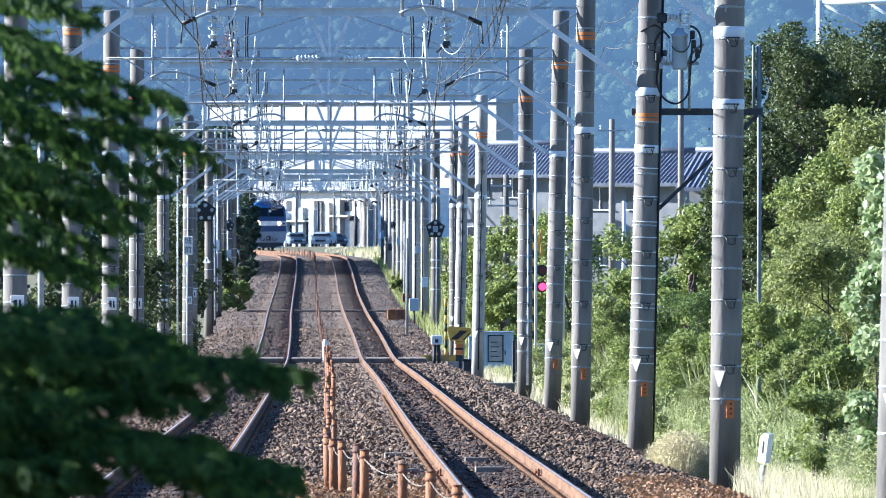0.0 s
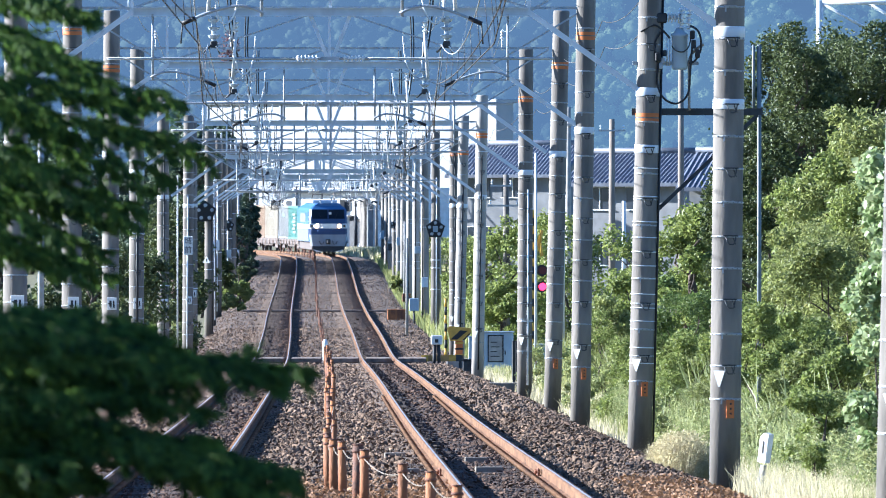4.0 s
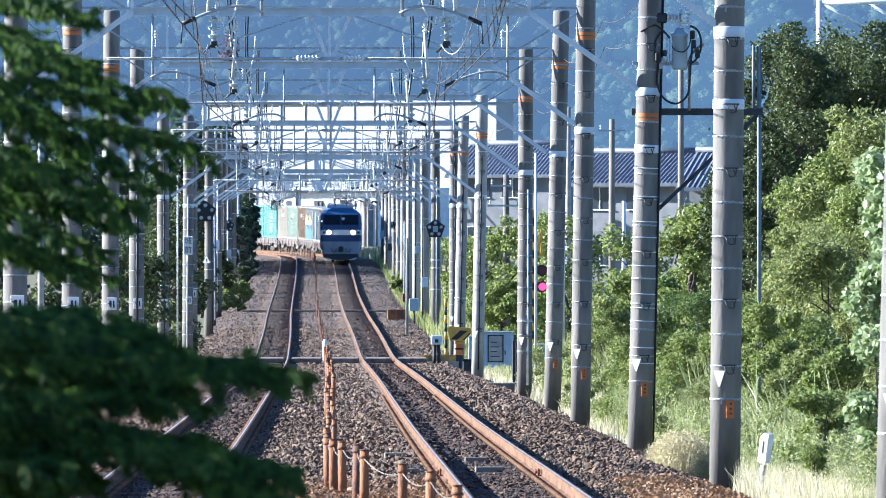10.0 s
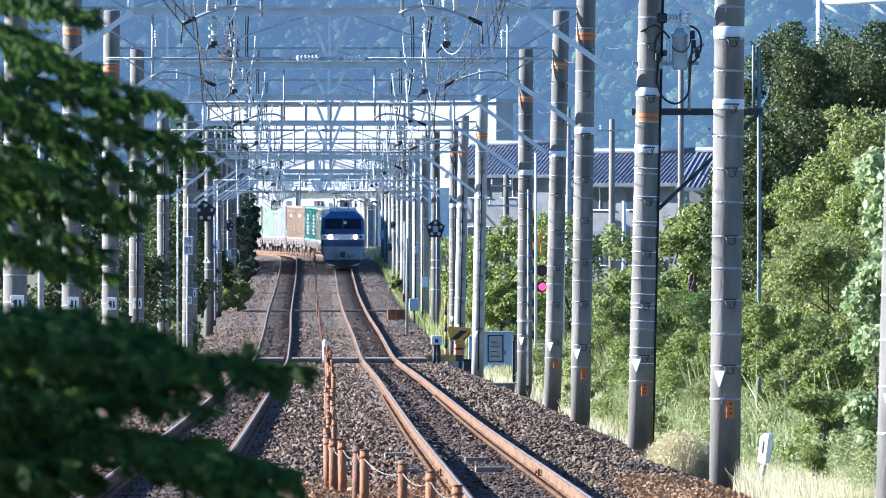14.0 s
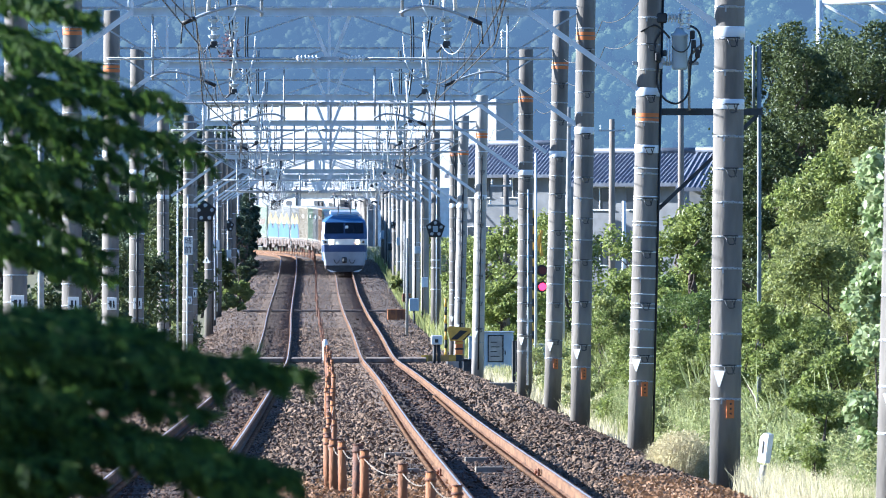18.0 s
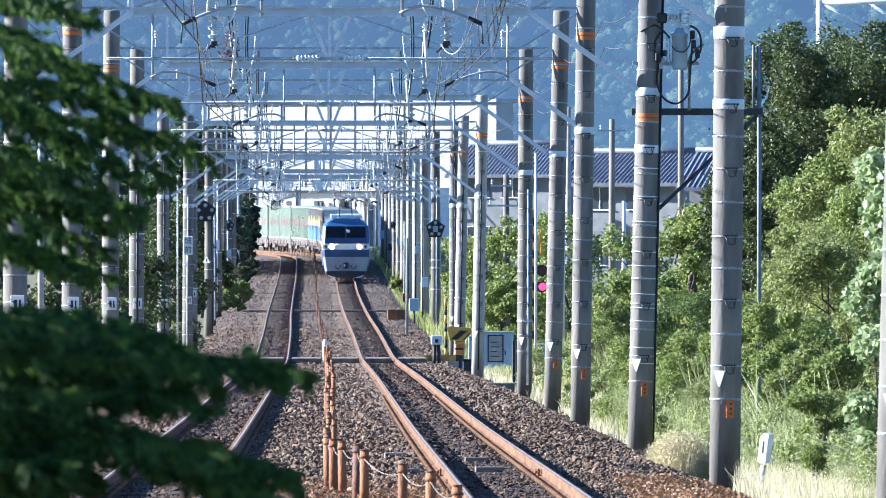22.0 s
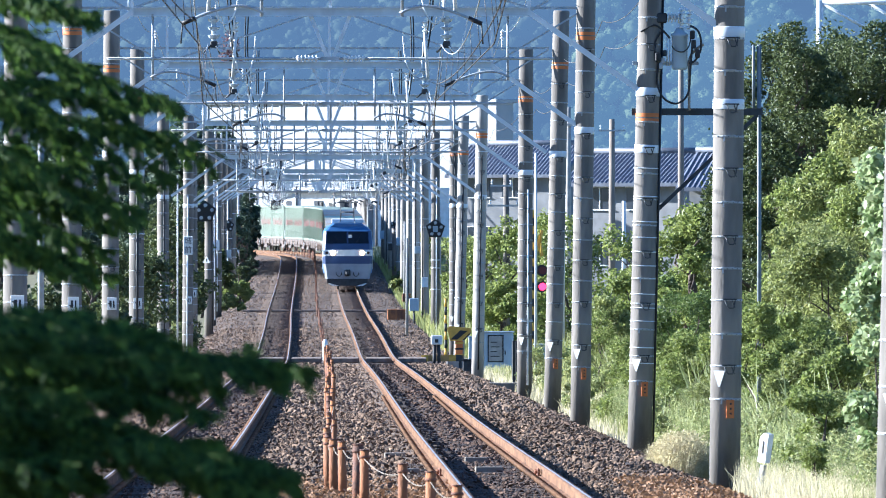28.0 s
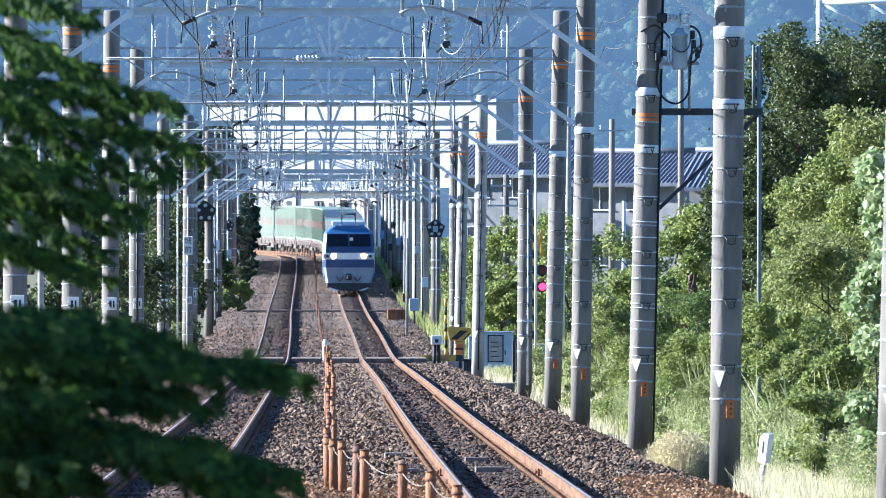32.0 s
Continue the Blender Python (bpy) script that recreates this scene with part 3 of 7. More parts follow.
def build_gantry(y, detail):
    c = at_y(y, MID, 0)
    g = thing("portal_gantry", pose(c.x, c.y, c.z), "galvanised steel truss gantry spanning both tracks", "gantry", "gantries over the line")
    bm = bmesh.new()
    L = 3.15
    # a channel section, open towards the camera
    e = 0.0 if y < 540 else 0.035
    ch = [(-0.07, 6.47 + e), (0.05, 6.47 + e), (0.05, 6.61 - e), (-0.07, 6.61 - e), (-0.07, 6.6 - e), (0.035, 6.6 - e), (0.035, 6.48 + e), (-0.07, 6.48 + e)] if e else [(-0.07, 6.47), (0.05, 6.47), (0.05, 6.61), (-0.07, 6.61), (-0.07, 6.595), (0.035, 6.595), (0.035, 6.485), (-0.07, 6.485)]
    ra = [[bm.verts.new((x, yy, z)) for yy, z in ch] for x in (-L, L)]
    for i in range(8):
        bm.faces.new((ra[0][i], ra[1][i], ra[1][(i + 1) % 8], ra[0][(i + 1) % 8]))
    bm.faces.new(ra[0][::-1]), bm.faces.new(ra[1])
    part("lower_chord", bm, M_GALV, g)
    bm = bmesh.new()
    beam(bm, (-4.95, 0, 7.65), (4.95, 0, 7.65), 0.06, 0.05)
    part("upper_chord", bm, M_GALVD, g)
    for a, b in (((-L, 6.54), (-4.9, 5.3)), ((L, 6.54), (4.9, 5.3))):
        bm = bmesh.new()
        beam(bm, (a[0], 0, a[1]), (b[0], 0, b[1]), 0.08, 0.085)
        part("knee_brace", bm, M_GALV, g)
    for a, b in (((-L, 6.54), (-4.95, 7.62)), ((L, 6.54), (4.95, 7.62)), ((-L, 6.6), (0, 7.65)), ((L, 6.6), (0, 7.65))):
        bm = bmesh.new()
        beam(bm, (a[0], 0, a[1]), (b[0], 0, b[1]), 0.035, 0.035)
        part("diagonal", bm, M_GALVD, g)
    for x in (-L, 0, L):
        bm = bmesh.new()
        beam(bm, (x, 0, 6.5), (x, 0, 7.65), 0.05, 0.05)
        part("upright", bm, M_GALV, g)
    for s in (-1, 1):
        bm = bmesh.new()
        beam(bm, (s * 0.32, 0, 6.5), (s * 0.05, 0, 5.82), 0.06, 0.06)
        part("hanger", bm, M_GALV, g)
    bm = bmesh.new()
    beam(bm, (-0.14, 0, 5.8), (0.14, 0, 5.8), 0.08, 0.06)
    part("hanger_plate", bm, M_GALVD, g)
    for s in (-1, 1):
        bm = bmesh.new()
        insulator(bm, (s * 0.2, 0, 5.8), (s * 0.55, 0, 5.8), 0.06, 6)
        part("insulator", bm, M_CERAM, g, "ribbed white porcelain insulator")
        bm = bmesh.new()
        rod(bm, (s * 0.14, 0, 5.8), (s * 0.2, 0, 5.8), 0.02)
        rod(bm, (s * 0.55, 0, 5.8), (s * 3.55, 0, 5.8), 0.022)
        part("pipe", bm, M_GALVD, g)
        # registration over one track
        t = s * 1.85
        d = s * (-1 if GANTRY_Y.index(y) % 2 else 1)         # pulled in and out by turns
        bm = bmesh.new()
        rod(bm, (t + d * 0.97, 0, 6.5), (t + d * 0.97, 0, 5.46), 0.02)
        part("drop_post", bm, M_GALVD, g)
        bm = bmesh.new()
        tube(bm, rounded([Vector((t + d * a, -0.02, b)) for a, b in ((1.0, 5.5), (0.8, 5.585), (0.55, 5.58), (0.25, 5.49), (0.12, 5.43))], 3), 0.019)
        arm = part("registration_arm", bm, M_GALVD, g, "bowed grey pull-off arm")
        bm = bmesh.new()
        rod(bm, (t + d * 0.14, -0.02, 5.44), (t - d * 0.03, -0.02, 5.37), 0.028)
        part("arm_insulator", bm, M_BLACK, arm, "black insulated end of the arm")
        bm = bmesh.new()
        rod(bm, (t - d * 0.02, -0.02, 5.38), (t - d * 0.04, -0.02, 5.12), 0.01)
        part("wire_clip", bm, M_DARK, arm)
        bm = bmesh.new()
        insulator(bm, (t, 0, 6.47), (t, 0, 6.08), 0.1, 3)
        part("insulator", bm, M_GLAZE, g, "blue-grey porcelain disc insulators")
        bm = bmesh.new()
        box(bm, t - .06, -.05, 5.97, t + .06, .05, 6.08, .02)
        rod(bm, (t - .05, -.04, 6.0), (t - .16, -.04, 5.9), .016)
        rod(bm, (t + .04, -.04, 6.0), (t + .1, -.04, 5.88), .016)
        part("wire_clamp", bm, M_DARK, g, "dark messenger wire clamp")
        bm = bmesh.new()
        tube(bm, rounded([Vector((t + .03, -.05, 6.0)), Vector((t + .12, -.05, 5.9)), Vector((t + .22, -.05, 5.98)), Vector((t + .3, -.05, 6.25)), Vector((t + .34, -.05, 6.48))], 4), 0.014)
        part("jumper_cable", bm, M_CERAM, g, "pale looped jumper cable")
        bm = bmesh.new()
        insulator(bm, (t - s * 0.35, 0, 6.4), (t - s * 0.34, 0, 6.2), 0.05, 3)
        part("insulator", bm, M_CERAM, g, "ribbed white porcelain insulator")
        bm = bmesh.new()
        rod(bm, (t - s * 0.35, 0, 6.22), (t - s * 0.3, 0, 5.5), 0.026)
        part("drop_tube", bm, M_CERAM, g, "white drop tube")
        # feeder pins on the upper chord
        for x in (s * 2.2, s * 3.9):
            bm = bmesh.new()
            rod(bm, (x, 0, 7.6), (x, 0, 7.85), 0.015)
            insulator(bm, (x, 0, 7.85), (x, 0, 8.05), 0.05, 3)
            part("pin_insulator", bm, M_CERAM, g)
        if detail:
            # feeder cables brought down from the upper chord, and a loop under the lower
            bm = bmesh.new()
            for e in (0.0, 0.05):
                tube(bm, rounded([Vector((t - s * (.28 - e), .06, 7.6)), Vector((t - s * (.26 - e), .06, 6.9)), Vector((t - s * (.3 - e), .06, 6.3)), Vector((t - s * (.38 - e), .06, 5.8))], 4), 0.013)
            part("feeder_drop", bm, M_BLACK, g, "pair of black feeder cables")
            bm = bmesh.new()
            tube(bm, rounded([Vector((t - s * .42, -.08, 7.1)), Vector((t - s * .36, -.08, 6.6)), Vector((t - s * .2, -.08, 6.35)), Vector((t - s * .06, -.08, 6.5)), Vector((t - s * .02, -.08, 7.0))], 5), 0.017)
            part("jumper_cable", bm, M_CERAM, g, "pale looped jumper cable")
    for s in (-1, 1):
        build_pole(y, s, detail, g)
    return g


def build_wires():
    """Contact wire, messenger and droppers over each track, and feeders along the masts."""
    pts = GANTRY_Y + [1200, 1240]
    for off, zig in ((0.0, 1), (-APART, -1)):
        w = thing("catenary", pose(0, 0, 0), "contact wire hung by droppers from a sagging messenger wire", "overhead wire", "overhead wires", "structure")
        con, mes = bmesh.new(), bmesh.new()
        dro, aux = bmesh.new(), bmesh.new()
        for i, (a, b) in enumerate(zip(pts, pts[1:])):
            za, zb = 0.18 * (1 if i % 2 else -1), 0.18 * (-1 if i % 2 else 1)
            prev = prevm = prevx = None
            n = 16 if a < 560 else 8
            for k in range(n + 1):
                t = k / n
                y = a + (b - a) * t
                p = at_y(y, off + za + (zb - za) * t, 5.12)
                m = at_y(y, off + za * .5 + (zb - za) * .5 * t, 6.03 - 0.5 * (1 - (2 * t - 1) ** 2))
                x = p.lerp(m, 0.3)
                if prev is not None:
                    rod(con, prev, p, 0.009, n=5)
                    rod(mes, prevm, m, 0.009, n=5)
                    rod(aux, prevx, x, 0.009, n=5)
                if k % 2 == 1:
                    rod(dro, p, m, 0.006, n=4)
                prev, prevm, prevx = p, m, x
        part("contact_wire", con, M_WIRE, w)
        part("messenger_wire", mes, M_WIREL, w)
        part("auxiliary_wire", aux, M_WIRE, w)
        tagged(part("droppers", dro, M_WIRE, w), kind="stuff")
    f = thing("feeder_lines", pose(0, 0, 0), "thin grey feeder wires along the masts", "overhead wire", "overhead wires", "structure")
    for off, up in ((MID - 3.9, 8.07), (MID - 2.2, 8.07), (MID + 2.2, 8.07), (MID + 3.9, 8.07), (MID + 5.3, 7.4), (MID + 5.35, 6.9), (MID - 5.3, 7.2)):
        bm = bmesh.new()
        for a, b in zip(pts, pts[1:]):
            prev = None
            for k in range(13):
                t = k / 12
                p = at_y(a + (b - a) * t, off, up - 0.35 * (1 - (2 * t - 1) ** 2))
                if prev is not None:
                    rod(bm, prev, p, 0.007, n=5)
                prev = p
        part("feeder_wire", bm, M_WIREL if abs(off - MID) < 5 else M_WIRE, f)


for gy in GANTRY_Y:
    build_gantry(gy, gy < 620)
build_wires()

# ---- trees and undergrowth ----
SWAY = []


def limb(bm, a, b, r0, r1, rng, bend=0.12, n=4):
    """A bent, tapering limb; returns its points."""
    a, b = Vector(a), Vector(b)
    k = (b - a).length * bend
    pts = [a]
    for i in range(1, n + 1):
        t = i / n
        q = a.lerp(b, t)
        if i < n:
            q += Vector((rng.uniform(-k, k), rng.uniform(-k, k), rng.uniform(-k, k) * .5))
        pts.append(q)
    for i in range(n):
        rod(bm, pts[i], pts[i + 1], r0 + (r1 - r0) * i / n, r0 + (r1 - r0) * (i + 1) / n, n=7)
    return pts


def build_tree(name, x, y, z, height, spread, leafn, size, material, seed, label, category="tree", trunk=0.14, low=0.25, aspect=0.55):
    """A trunk with limbs, and an uneven crown of separate leaves on them."""
    rng = random.Random(seed)
    npr = np.random.default_rng(seed)
    t = thing(name, pose(x, y, z), label, category, "trees and shrubs beside the line")
    bm = bmesh.new()
    limb(bm, (0, 0, -0.2), (rng.uniform(-.2, .2), 0, height * 0.85), trunk, trunk * 0.25, rng, 0.05, 5)
    lumps = []
    nl = 18 if height > 3.4 else (9 if height > 2.2 else 6)
    for i in range(nl):
        a = rng.uniform(0, 6.283)
        zz = height * (low + (0.98 - low) * (i + rng.uniform(0, .8)) / nl)
        w = spread * (1.0 - 0.55 * abs((zz / height - 0.5)) * 1.3) * rng.uniform(0.55, 1.0)
        e = Vector((math.cos(a) * w * .8, math.sin(a) * w * .8, zz))
        limb(bm, (0, 0, zz * 0.72), e, trunk * 0.42, trunk * 0.08, rng)
        s = spread * rng.uniform(0.26, 0.46)
        lumps.append((e.x, e.y, e.z, s, s, s * rng.uniform(.6, .85)))
        for _ in range(2):
            d = Vector((rng.uniform(-1, 1), rng.uniform(-1, 1), rng.uniform(-.5, .9))) * s * 0.9
            q = s * rng.uniform(.35, .6)
            lumps.append((e.x + d.x, e.y + d.y, e.z + d.z, q, q, q * .75))
    lumps.append((0, 0, height * 0.9, spread * .35, spread * .35, height * .12))
    part("trunk", bm, M_BARK, t)
    mpart("crown", leaf_mesh("crown", clumps(npr, lumps, leafn, 0.45), size, npr, aspect), material, t)
    return t


def right_bank():
    # dark broad-leaved trees on the bank
    for x, y, h, s, n, sz, m, sd in (
            (8.9, 335, 7.7, 2.2, 38000, 0.095, M_LEAF_BROAD, 1), (8.2, 342, 7.6, 1.9, 32000, 0.095, M_LEAF_BROAD, 26), (7.3, 330, 7.6, 1.6, 30000, 0.095, M_LEAF_BROAD, 2), (8.9, 430, 9.3, 1.7, 14000, 0.12, M_LEAF_BROAD, 27), (10.4, 425, 9.3, 1.8, 12000, 0.12, M_LEAF_BROAD, 28), (9.6, 312, 6.3, 1.7, 15000, 0.115, M_LEAF_BROAD, 3), (9.9, 296, 5.6, 1.2, 10000, 0.105, M_LEAF_MID, 29), (7.5, 283, 5.6, 1.3, 15000, 0.1, M_LEAF_YEL, 24), (6.7, 345, 5.4, 1.3, 15000, 0.115, M_LEAF_BROAD, 12), (8.3, 318, 5.4, 1.7, 14000, 0.115, M_LEAF_MID, 13),
            (8.2, 292, 4.0, 1.3, 10000, 0.105, M_LEAF_YEL, 4), (7.0, 290, 3.2, 1.1, 9000, 0.095, M_LEAF_MID, 5), (9.3, 285, 4.6, 1.4, 11000, 0.10, M_LEAF_YEL, 14),
            (6.15, 395, 4.7, 1.1, 9000, 0.12, M_LEAF_MID, 6), (5.7, 402, 3.0, 0.9, 5000, 0.12, M_LEAF_DARK, 7), (6.9, 410, 3.6, 1.2, 7000, 0.12, M_LEAF_MID, 16),
            (6.3, 255, 3.3, 1.1, 11000, 0.075, M_LEAF_YEL, 8), (5.55, 262, 2.3, 0.8, 7000, 0.075, M_LEAF_MID, 9), (7.1, 240, 3.0, 1.0, 10000, 0.075, M_LEAF_YEL, 10), (5.6, 230, 1.7, 0.8, 6000, 0.07, M_LEAF_MID, 17), (6.4, 222, 2.2, 0.8, 7000, 0.07, M_LEAF_YEL, 18), (4.9, 205, 1.25, 0.6, 4500, 0.06, M_LEAF_MID, 19), (5.5, 196, 1.5, 0.6, 5000, 0.06, M_LEAF_MID, 20),
            (7.6, 262, 2.4, 1.0, 6000, 0.085, M_LEAF_YEL, 31), (8.6, 258, 2.9, 1.1, 6500, 0.085, M_LEAF_MID, 32), (6.2, 275, 2.0, 0.9, 5000, 0.085, M_LEAF_YEL, 33), (5.0, 290, 1.7, 0.8, 4500, 0.085, M_LEAF_YEL, 34), (6.0, 318, 2.6, 1.0, 5500, 0.095, M_LEAF_YEL, 35), (4.7, 350, 2.2, 0.9, 4500, 0.1, M_LEAF_YEL, 36), (4.2, 415, 2.6, 1.0, 4500, 0.12, M_LEAF_YEL, 37),
            (6.3, 284, 2.9, 1.0, 12000, 0.08, M_LEAF_YEL, 51), (6.9, 281, 3.6, 1.1, 14000, 0.08, M_LEAF_YEL, 52), (7.6, 278, 4.2, 1.1, 14000, 0.085, M_LEAF_MID, 53), (7.2, 268, 2.6, 1.0, 10000, 0.075, M_LEAF_YEL, 54), (6.5, 271, 2.2, 0.9, 9000, 0.075, M_LEAF_MID, 55), (5.7, 288, 2.3, 0.9, 8000, 0.085, M_LEAF_MID, 56), (7.0, 300, 4.4, 1.2, 12000, 0.095, M_LEAF_MID, 57), (11.5, 345, 7.4, 2.2, 9000, 0.12, M_LEAF_BROAD, 11)):
        build_tree("broadleaf_tree" if h > 3.5 else "shrub", x, y, ground_z(x - line_x(y), y), h, s, int(n * 1.25), sz, m, sd, "dense dark-green broad-leaved tree on the bank" if h > 3.5 else "bushy yellow-green shrub in the undergrowth", "tree" if h > 3.5 else "shrub", trunk=0.12 if h > 4.5 else 0.035, low=0.05)
    # low weedy bushes between the masts
    for i, (x, y, h, s, n, m) in enumerate(((3.9, 278, 1.0, 0.5, 3200, M_LEAF_MID), (4.5, 266, 1.3, 0.6, 3600, M_LEAF_YEL), (5.2, 243, 1.4, 0.6, 3600, M_LEAF_MID), (4.25, 300, 1.4, 0.6, 3200, M_LEAF_MID), (3.45, 325, 1.2, 0.5, 2600, M_REED), (3.05, 352, 1.3, 0.55, 2600, M_REED),
                                            (4.15, 236, 0.8, 0.42, 2600, M_REED), (4.6, 222, 0.95, 0.45, 2800, M_REED), (5.3, 214, 1.3, 0.5, 3200, M_LEAF_YEL), (4.35, 186, 0.7, 0.35, 2200, M_LEAF_MID), (5.0, 178, 1.0, 0.4, 2600, M_REED), (3.3, 262, 0.85, 0.4, 2400, M_REED), (2.9, 385, 1.4, 0.6, 2600, M_REED), (4.9, 320, 1.9, 0.7, 3600, M_LEAF_MID), (3.9, 395, 2.2, 0.8, 3200, M_LEAF_MID), (2.5, 425, 1.3, 0.6, 2400, M_REED))):
        build_tree("weed_bush", x, y, ground_z(x - line_x(y), y), h, s, n, 0.058 if y < 300 else 0.075, m, 220 + i, "bushy pale-green weeds among the grass", "shrub", 0.025, 0.05, 0.35)
    # lighter growth farther along
    for i, (x, y, h, s, n, m) in enumerate(((4.6, 600, 5.4, 1.8, 5000, M_LEAF_MID), (2.6, 640, 5.0, 1.6, 4500, M_LEAF_MID), (6.8, 560, 4.6, 1.6, 4500, M_LEAF_MID), (8.5, 520, 5.0, 1.6, 4500, M_LEAF_DARK),
                                            (1.3, 760, 4.2, 1.5, 3500, M_LEAF_MID), (0.4, 860, 3.6, 1.6, 3000, M_LEAF_YEL), (-1.2, 1010, 3.4, 1.4, 2500, M_LEAF_YEL), (3.5, 700, 4.7, 1.8, 5000, M_LEAF_MID), (1.9, 690, 4.2, 1.5, 4500, M_LEAF_MID), (5.3, 680, 4.7, 1.8, 5000, M_LEAF_DARK), (4.0, 625, 3.6, 1.4, 4500, M_LEAF_MID), (2.3, 600, 3.0, 1.2, 4000, M_LEAF_MID), (7.4, 430, 4.6, 1.3, 5000, M_LEAF_MID), (8.8, 445, 5.4, 1.5, 5000, M_LEAF_DARK), (5.9, 470, 3.4, 1.2, 4500, M_LEAF_MID))):
        build_tree("shrub", x, y, ground_z(x - line_x(y), y), h, s, n, 0.17, m, 40 + i, "leafy mid-green bush beside the line", "shrub", 0.09, 0.1)
    # pale climbing vine with big leaves by the nearest mast
    npr = np.random.default_rng(21)
    v = thing("climbing_vine", pose(5.08, 172, ground_z(4.1, 172)), "pale large-leaved vine smothering a bush", "vine")
    bm = bmesh.new()
    rr = random.Random(5)
    lumps = []
    for i in range(16):
        e = (rr.uniform(-.5, .5), rr.uniform(-.5, .5), 0.3 + i * 0.235)
        limb(bm, (0.1, 0, 0), e, 0.02, 0.008, rr)
        s = rr.uniform(.22, .36)
        lumps.append((*e, s, s, s * .9))
    part("stem", bm, M_BARK, v)
    mpart("foliage", leaf_mesh("foliage", clumps(npr, lumps, 6200, 0.5), 0.1, npr, 0.8, 0.2), M_LEAF_KUDZU, v)


def thicket(x, y, w, h, n, size, material, seed):
    """A bush grown together: stems, and leaves all over a broad uneven mass."""
    rng = random.Random(seed)
    npr = np.random.default_rng(seed)
    t = thing("thicket", pose(x, y, ground_z(x - line_x(y), y)), "dense sunlit yellow-green thicket on the bank", "shrub", "thickets on the bank")
    bm = bmesh.new()
    lumps = []
    for i in range(26):
        u = rng.uniform(0.12, 1.0)
        e = Vector((rng.uniform(-1, 1) * w * (1.1 - 0.5 * u), rng.uniform(-1, 1) * w * 1.5, h * u * rng.uniform(.86, 1.02)))
        if i % 2:
            limb(bm, (e.x * .4, e.y * .4, 0), e, 0.025, 0.006, rng)
        s = rng.uniform(.24, .42) * w
        lumps.append((e.x, e.y, e.z, s, s, s * .8))
    part("stems", bm, M_BARK, t)
    mpart("foliage", leaf_mesh("foliage", clumps(npr, lumps, n, 0.35), size, npr, 0.42), material, t)


right_bank()
for i, (x, y, w, h, m) in enumerate(((5.3, 268, 0.9, 2.5, M_LEAF_MID), (6.0, 266, 0.95, 3.2, M_LEAF_YEL), (6.75, 264, 1.0, 3.9, M_LEAF_YEL), (7.5, 262, 1.0, 4.3, M_LEAF_YEL), (4.5, 288, 0.8, 2.0, M_LEAF_MID), (5.9, 250, 0.8, 2.0, M_LEAF_MID), (6.6, 246, 0.8, 2.3, M_LEAF_YEL), (7.0, 258, 0.9, 2.8, M_LEAF_MID), (4.1, 318, 0.8, 2.1, M_LEAF_MID), (4.9, 325, 0.9, 2.8, M_LEAF_DARK), (4.95, 243, 0.55, 2.3, M_LEAF_MID), (5.45, 238, 0.6, 2.1, M_LEAF_YEL), (6.2, 232, 0.65, 2.0, M_LEAF_YEL))):
    thicket(x, y, w, h, 12000, 0.075, m, 400 + i)


def strip(name, y0, y1, m0, m1, n, h, w, material, seed, label, category="grass", lean=0.4, clump=0.0, right=True):
    """Blades over a stretch of verge: m0 to m1 from the middle of the line."""
    npr = np.random.default_rng(seed)
    y = npr.uniform(y0, y1, n)
    m = npr.uniform(m0, m1, n)
    if clump:
        nz = np.array([noise.noise(Vector((a * 1.1, b * 0.16, seed))) for a, b in zip(m, y)])
        keep = nz > npr.uniform(-clump, clump, n) * 0.6
        y, m = y[keep], m[keep]
    x = np.interp(y, LINE[:, 1], LINE[:, 0]) - APART / 2 + m
    z = np.array([ground_z(a - APART / 2, b) for a, b in zip(m, y)])
    o = mpart(name, blade_mesh(name, np.stack([x, y, z], 1), h, w, npr, lean), material)
    return tagged(o, label, category, kind="stuff")


def weed_plumes(y0, y1, m0, m1, n, seed, big=1.0):
    """Tall feathery weeds: upright plumes of small narrow leaves, thick on the ground."""
    npr = np.random.default_rng(seed)
    y, m = npr.uniform(y0, y1, n), m0 + (m1 - m0) * npr.uniform(0, 1, n) ** 1.3
    x = np.interp(y, LINE[:, 1], LINE[:, 0]) - APART / 2 + m
    z = np.array([ground_z(a - APART / 2, b) for a, b in zip(m, y)])
    h = npr.uniform(0.5, 1.25, n) * big * (0.55 + 0.12 * (m - m0) + 0.2)
    k = 150
    u = npr.uniform(0, 1, (n, k)) ** 0.8
    a = npr.uniform(0, 6.283, (n, k))
    r = npr.uniform(0.2, 1, (n, k)) * 0.2 * big * np.sqrt(1.05 - u)
    c = np.stack([x[:, None] + np.cos(a) * r, y[:, None] + np.sin(a) * r, z[:, None] + u * h[:, None]], 2).reshape(-1, 3)
    o = mpart("tall_weeds", leaf_mesh("tall_weeds", c, 0.06 * big, npr, 0.26, 0.1), M_REED if seed != 62 else M_GRASS)
    tagged(o, "tall feathery grey-green weeds", "weeds", kind="stuff")


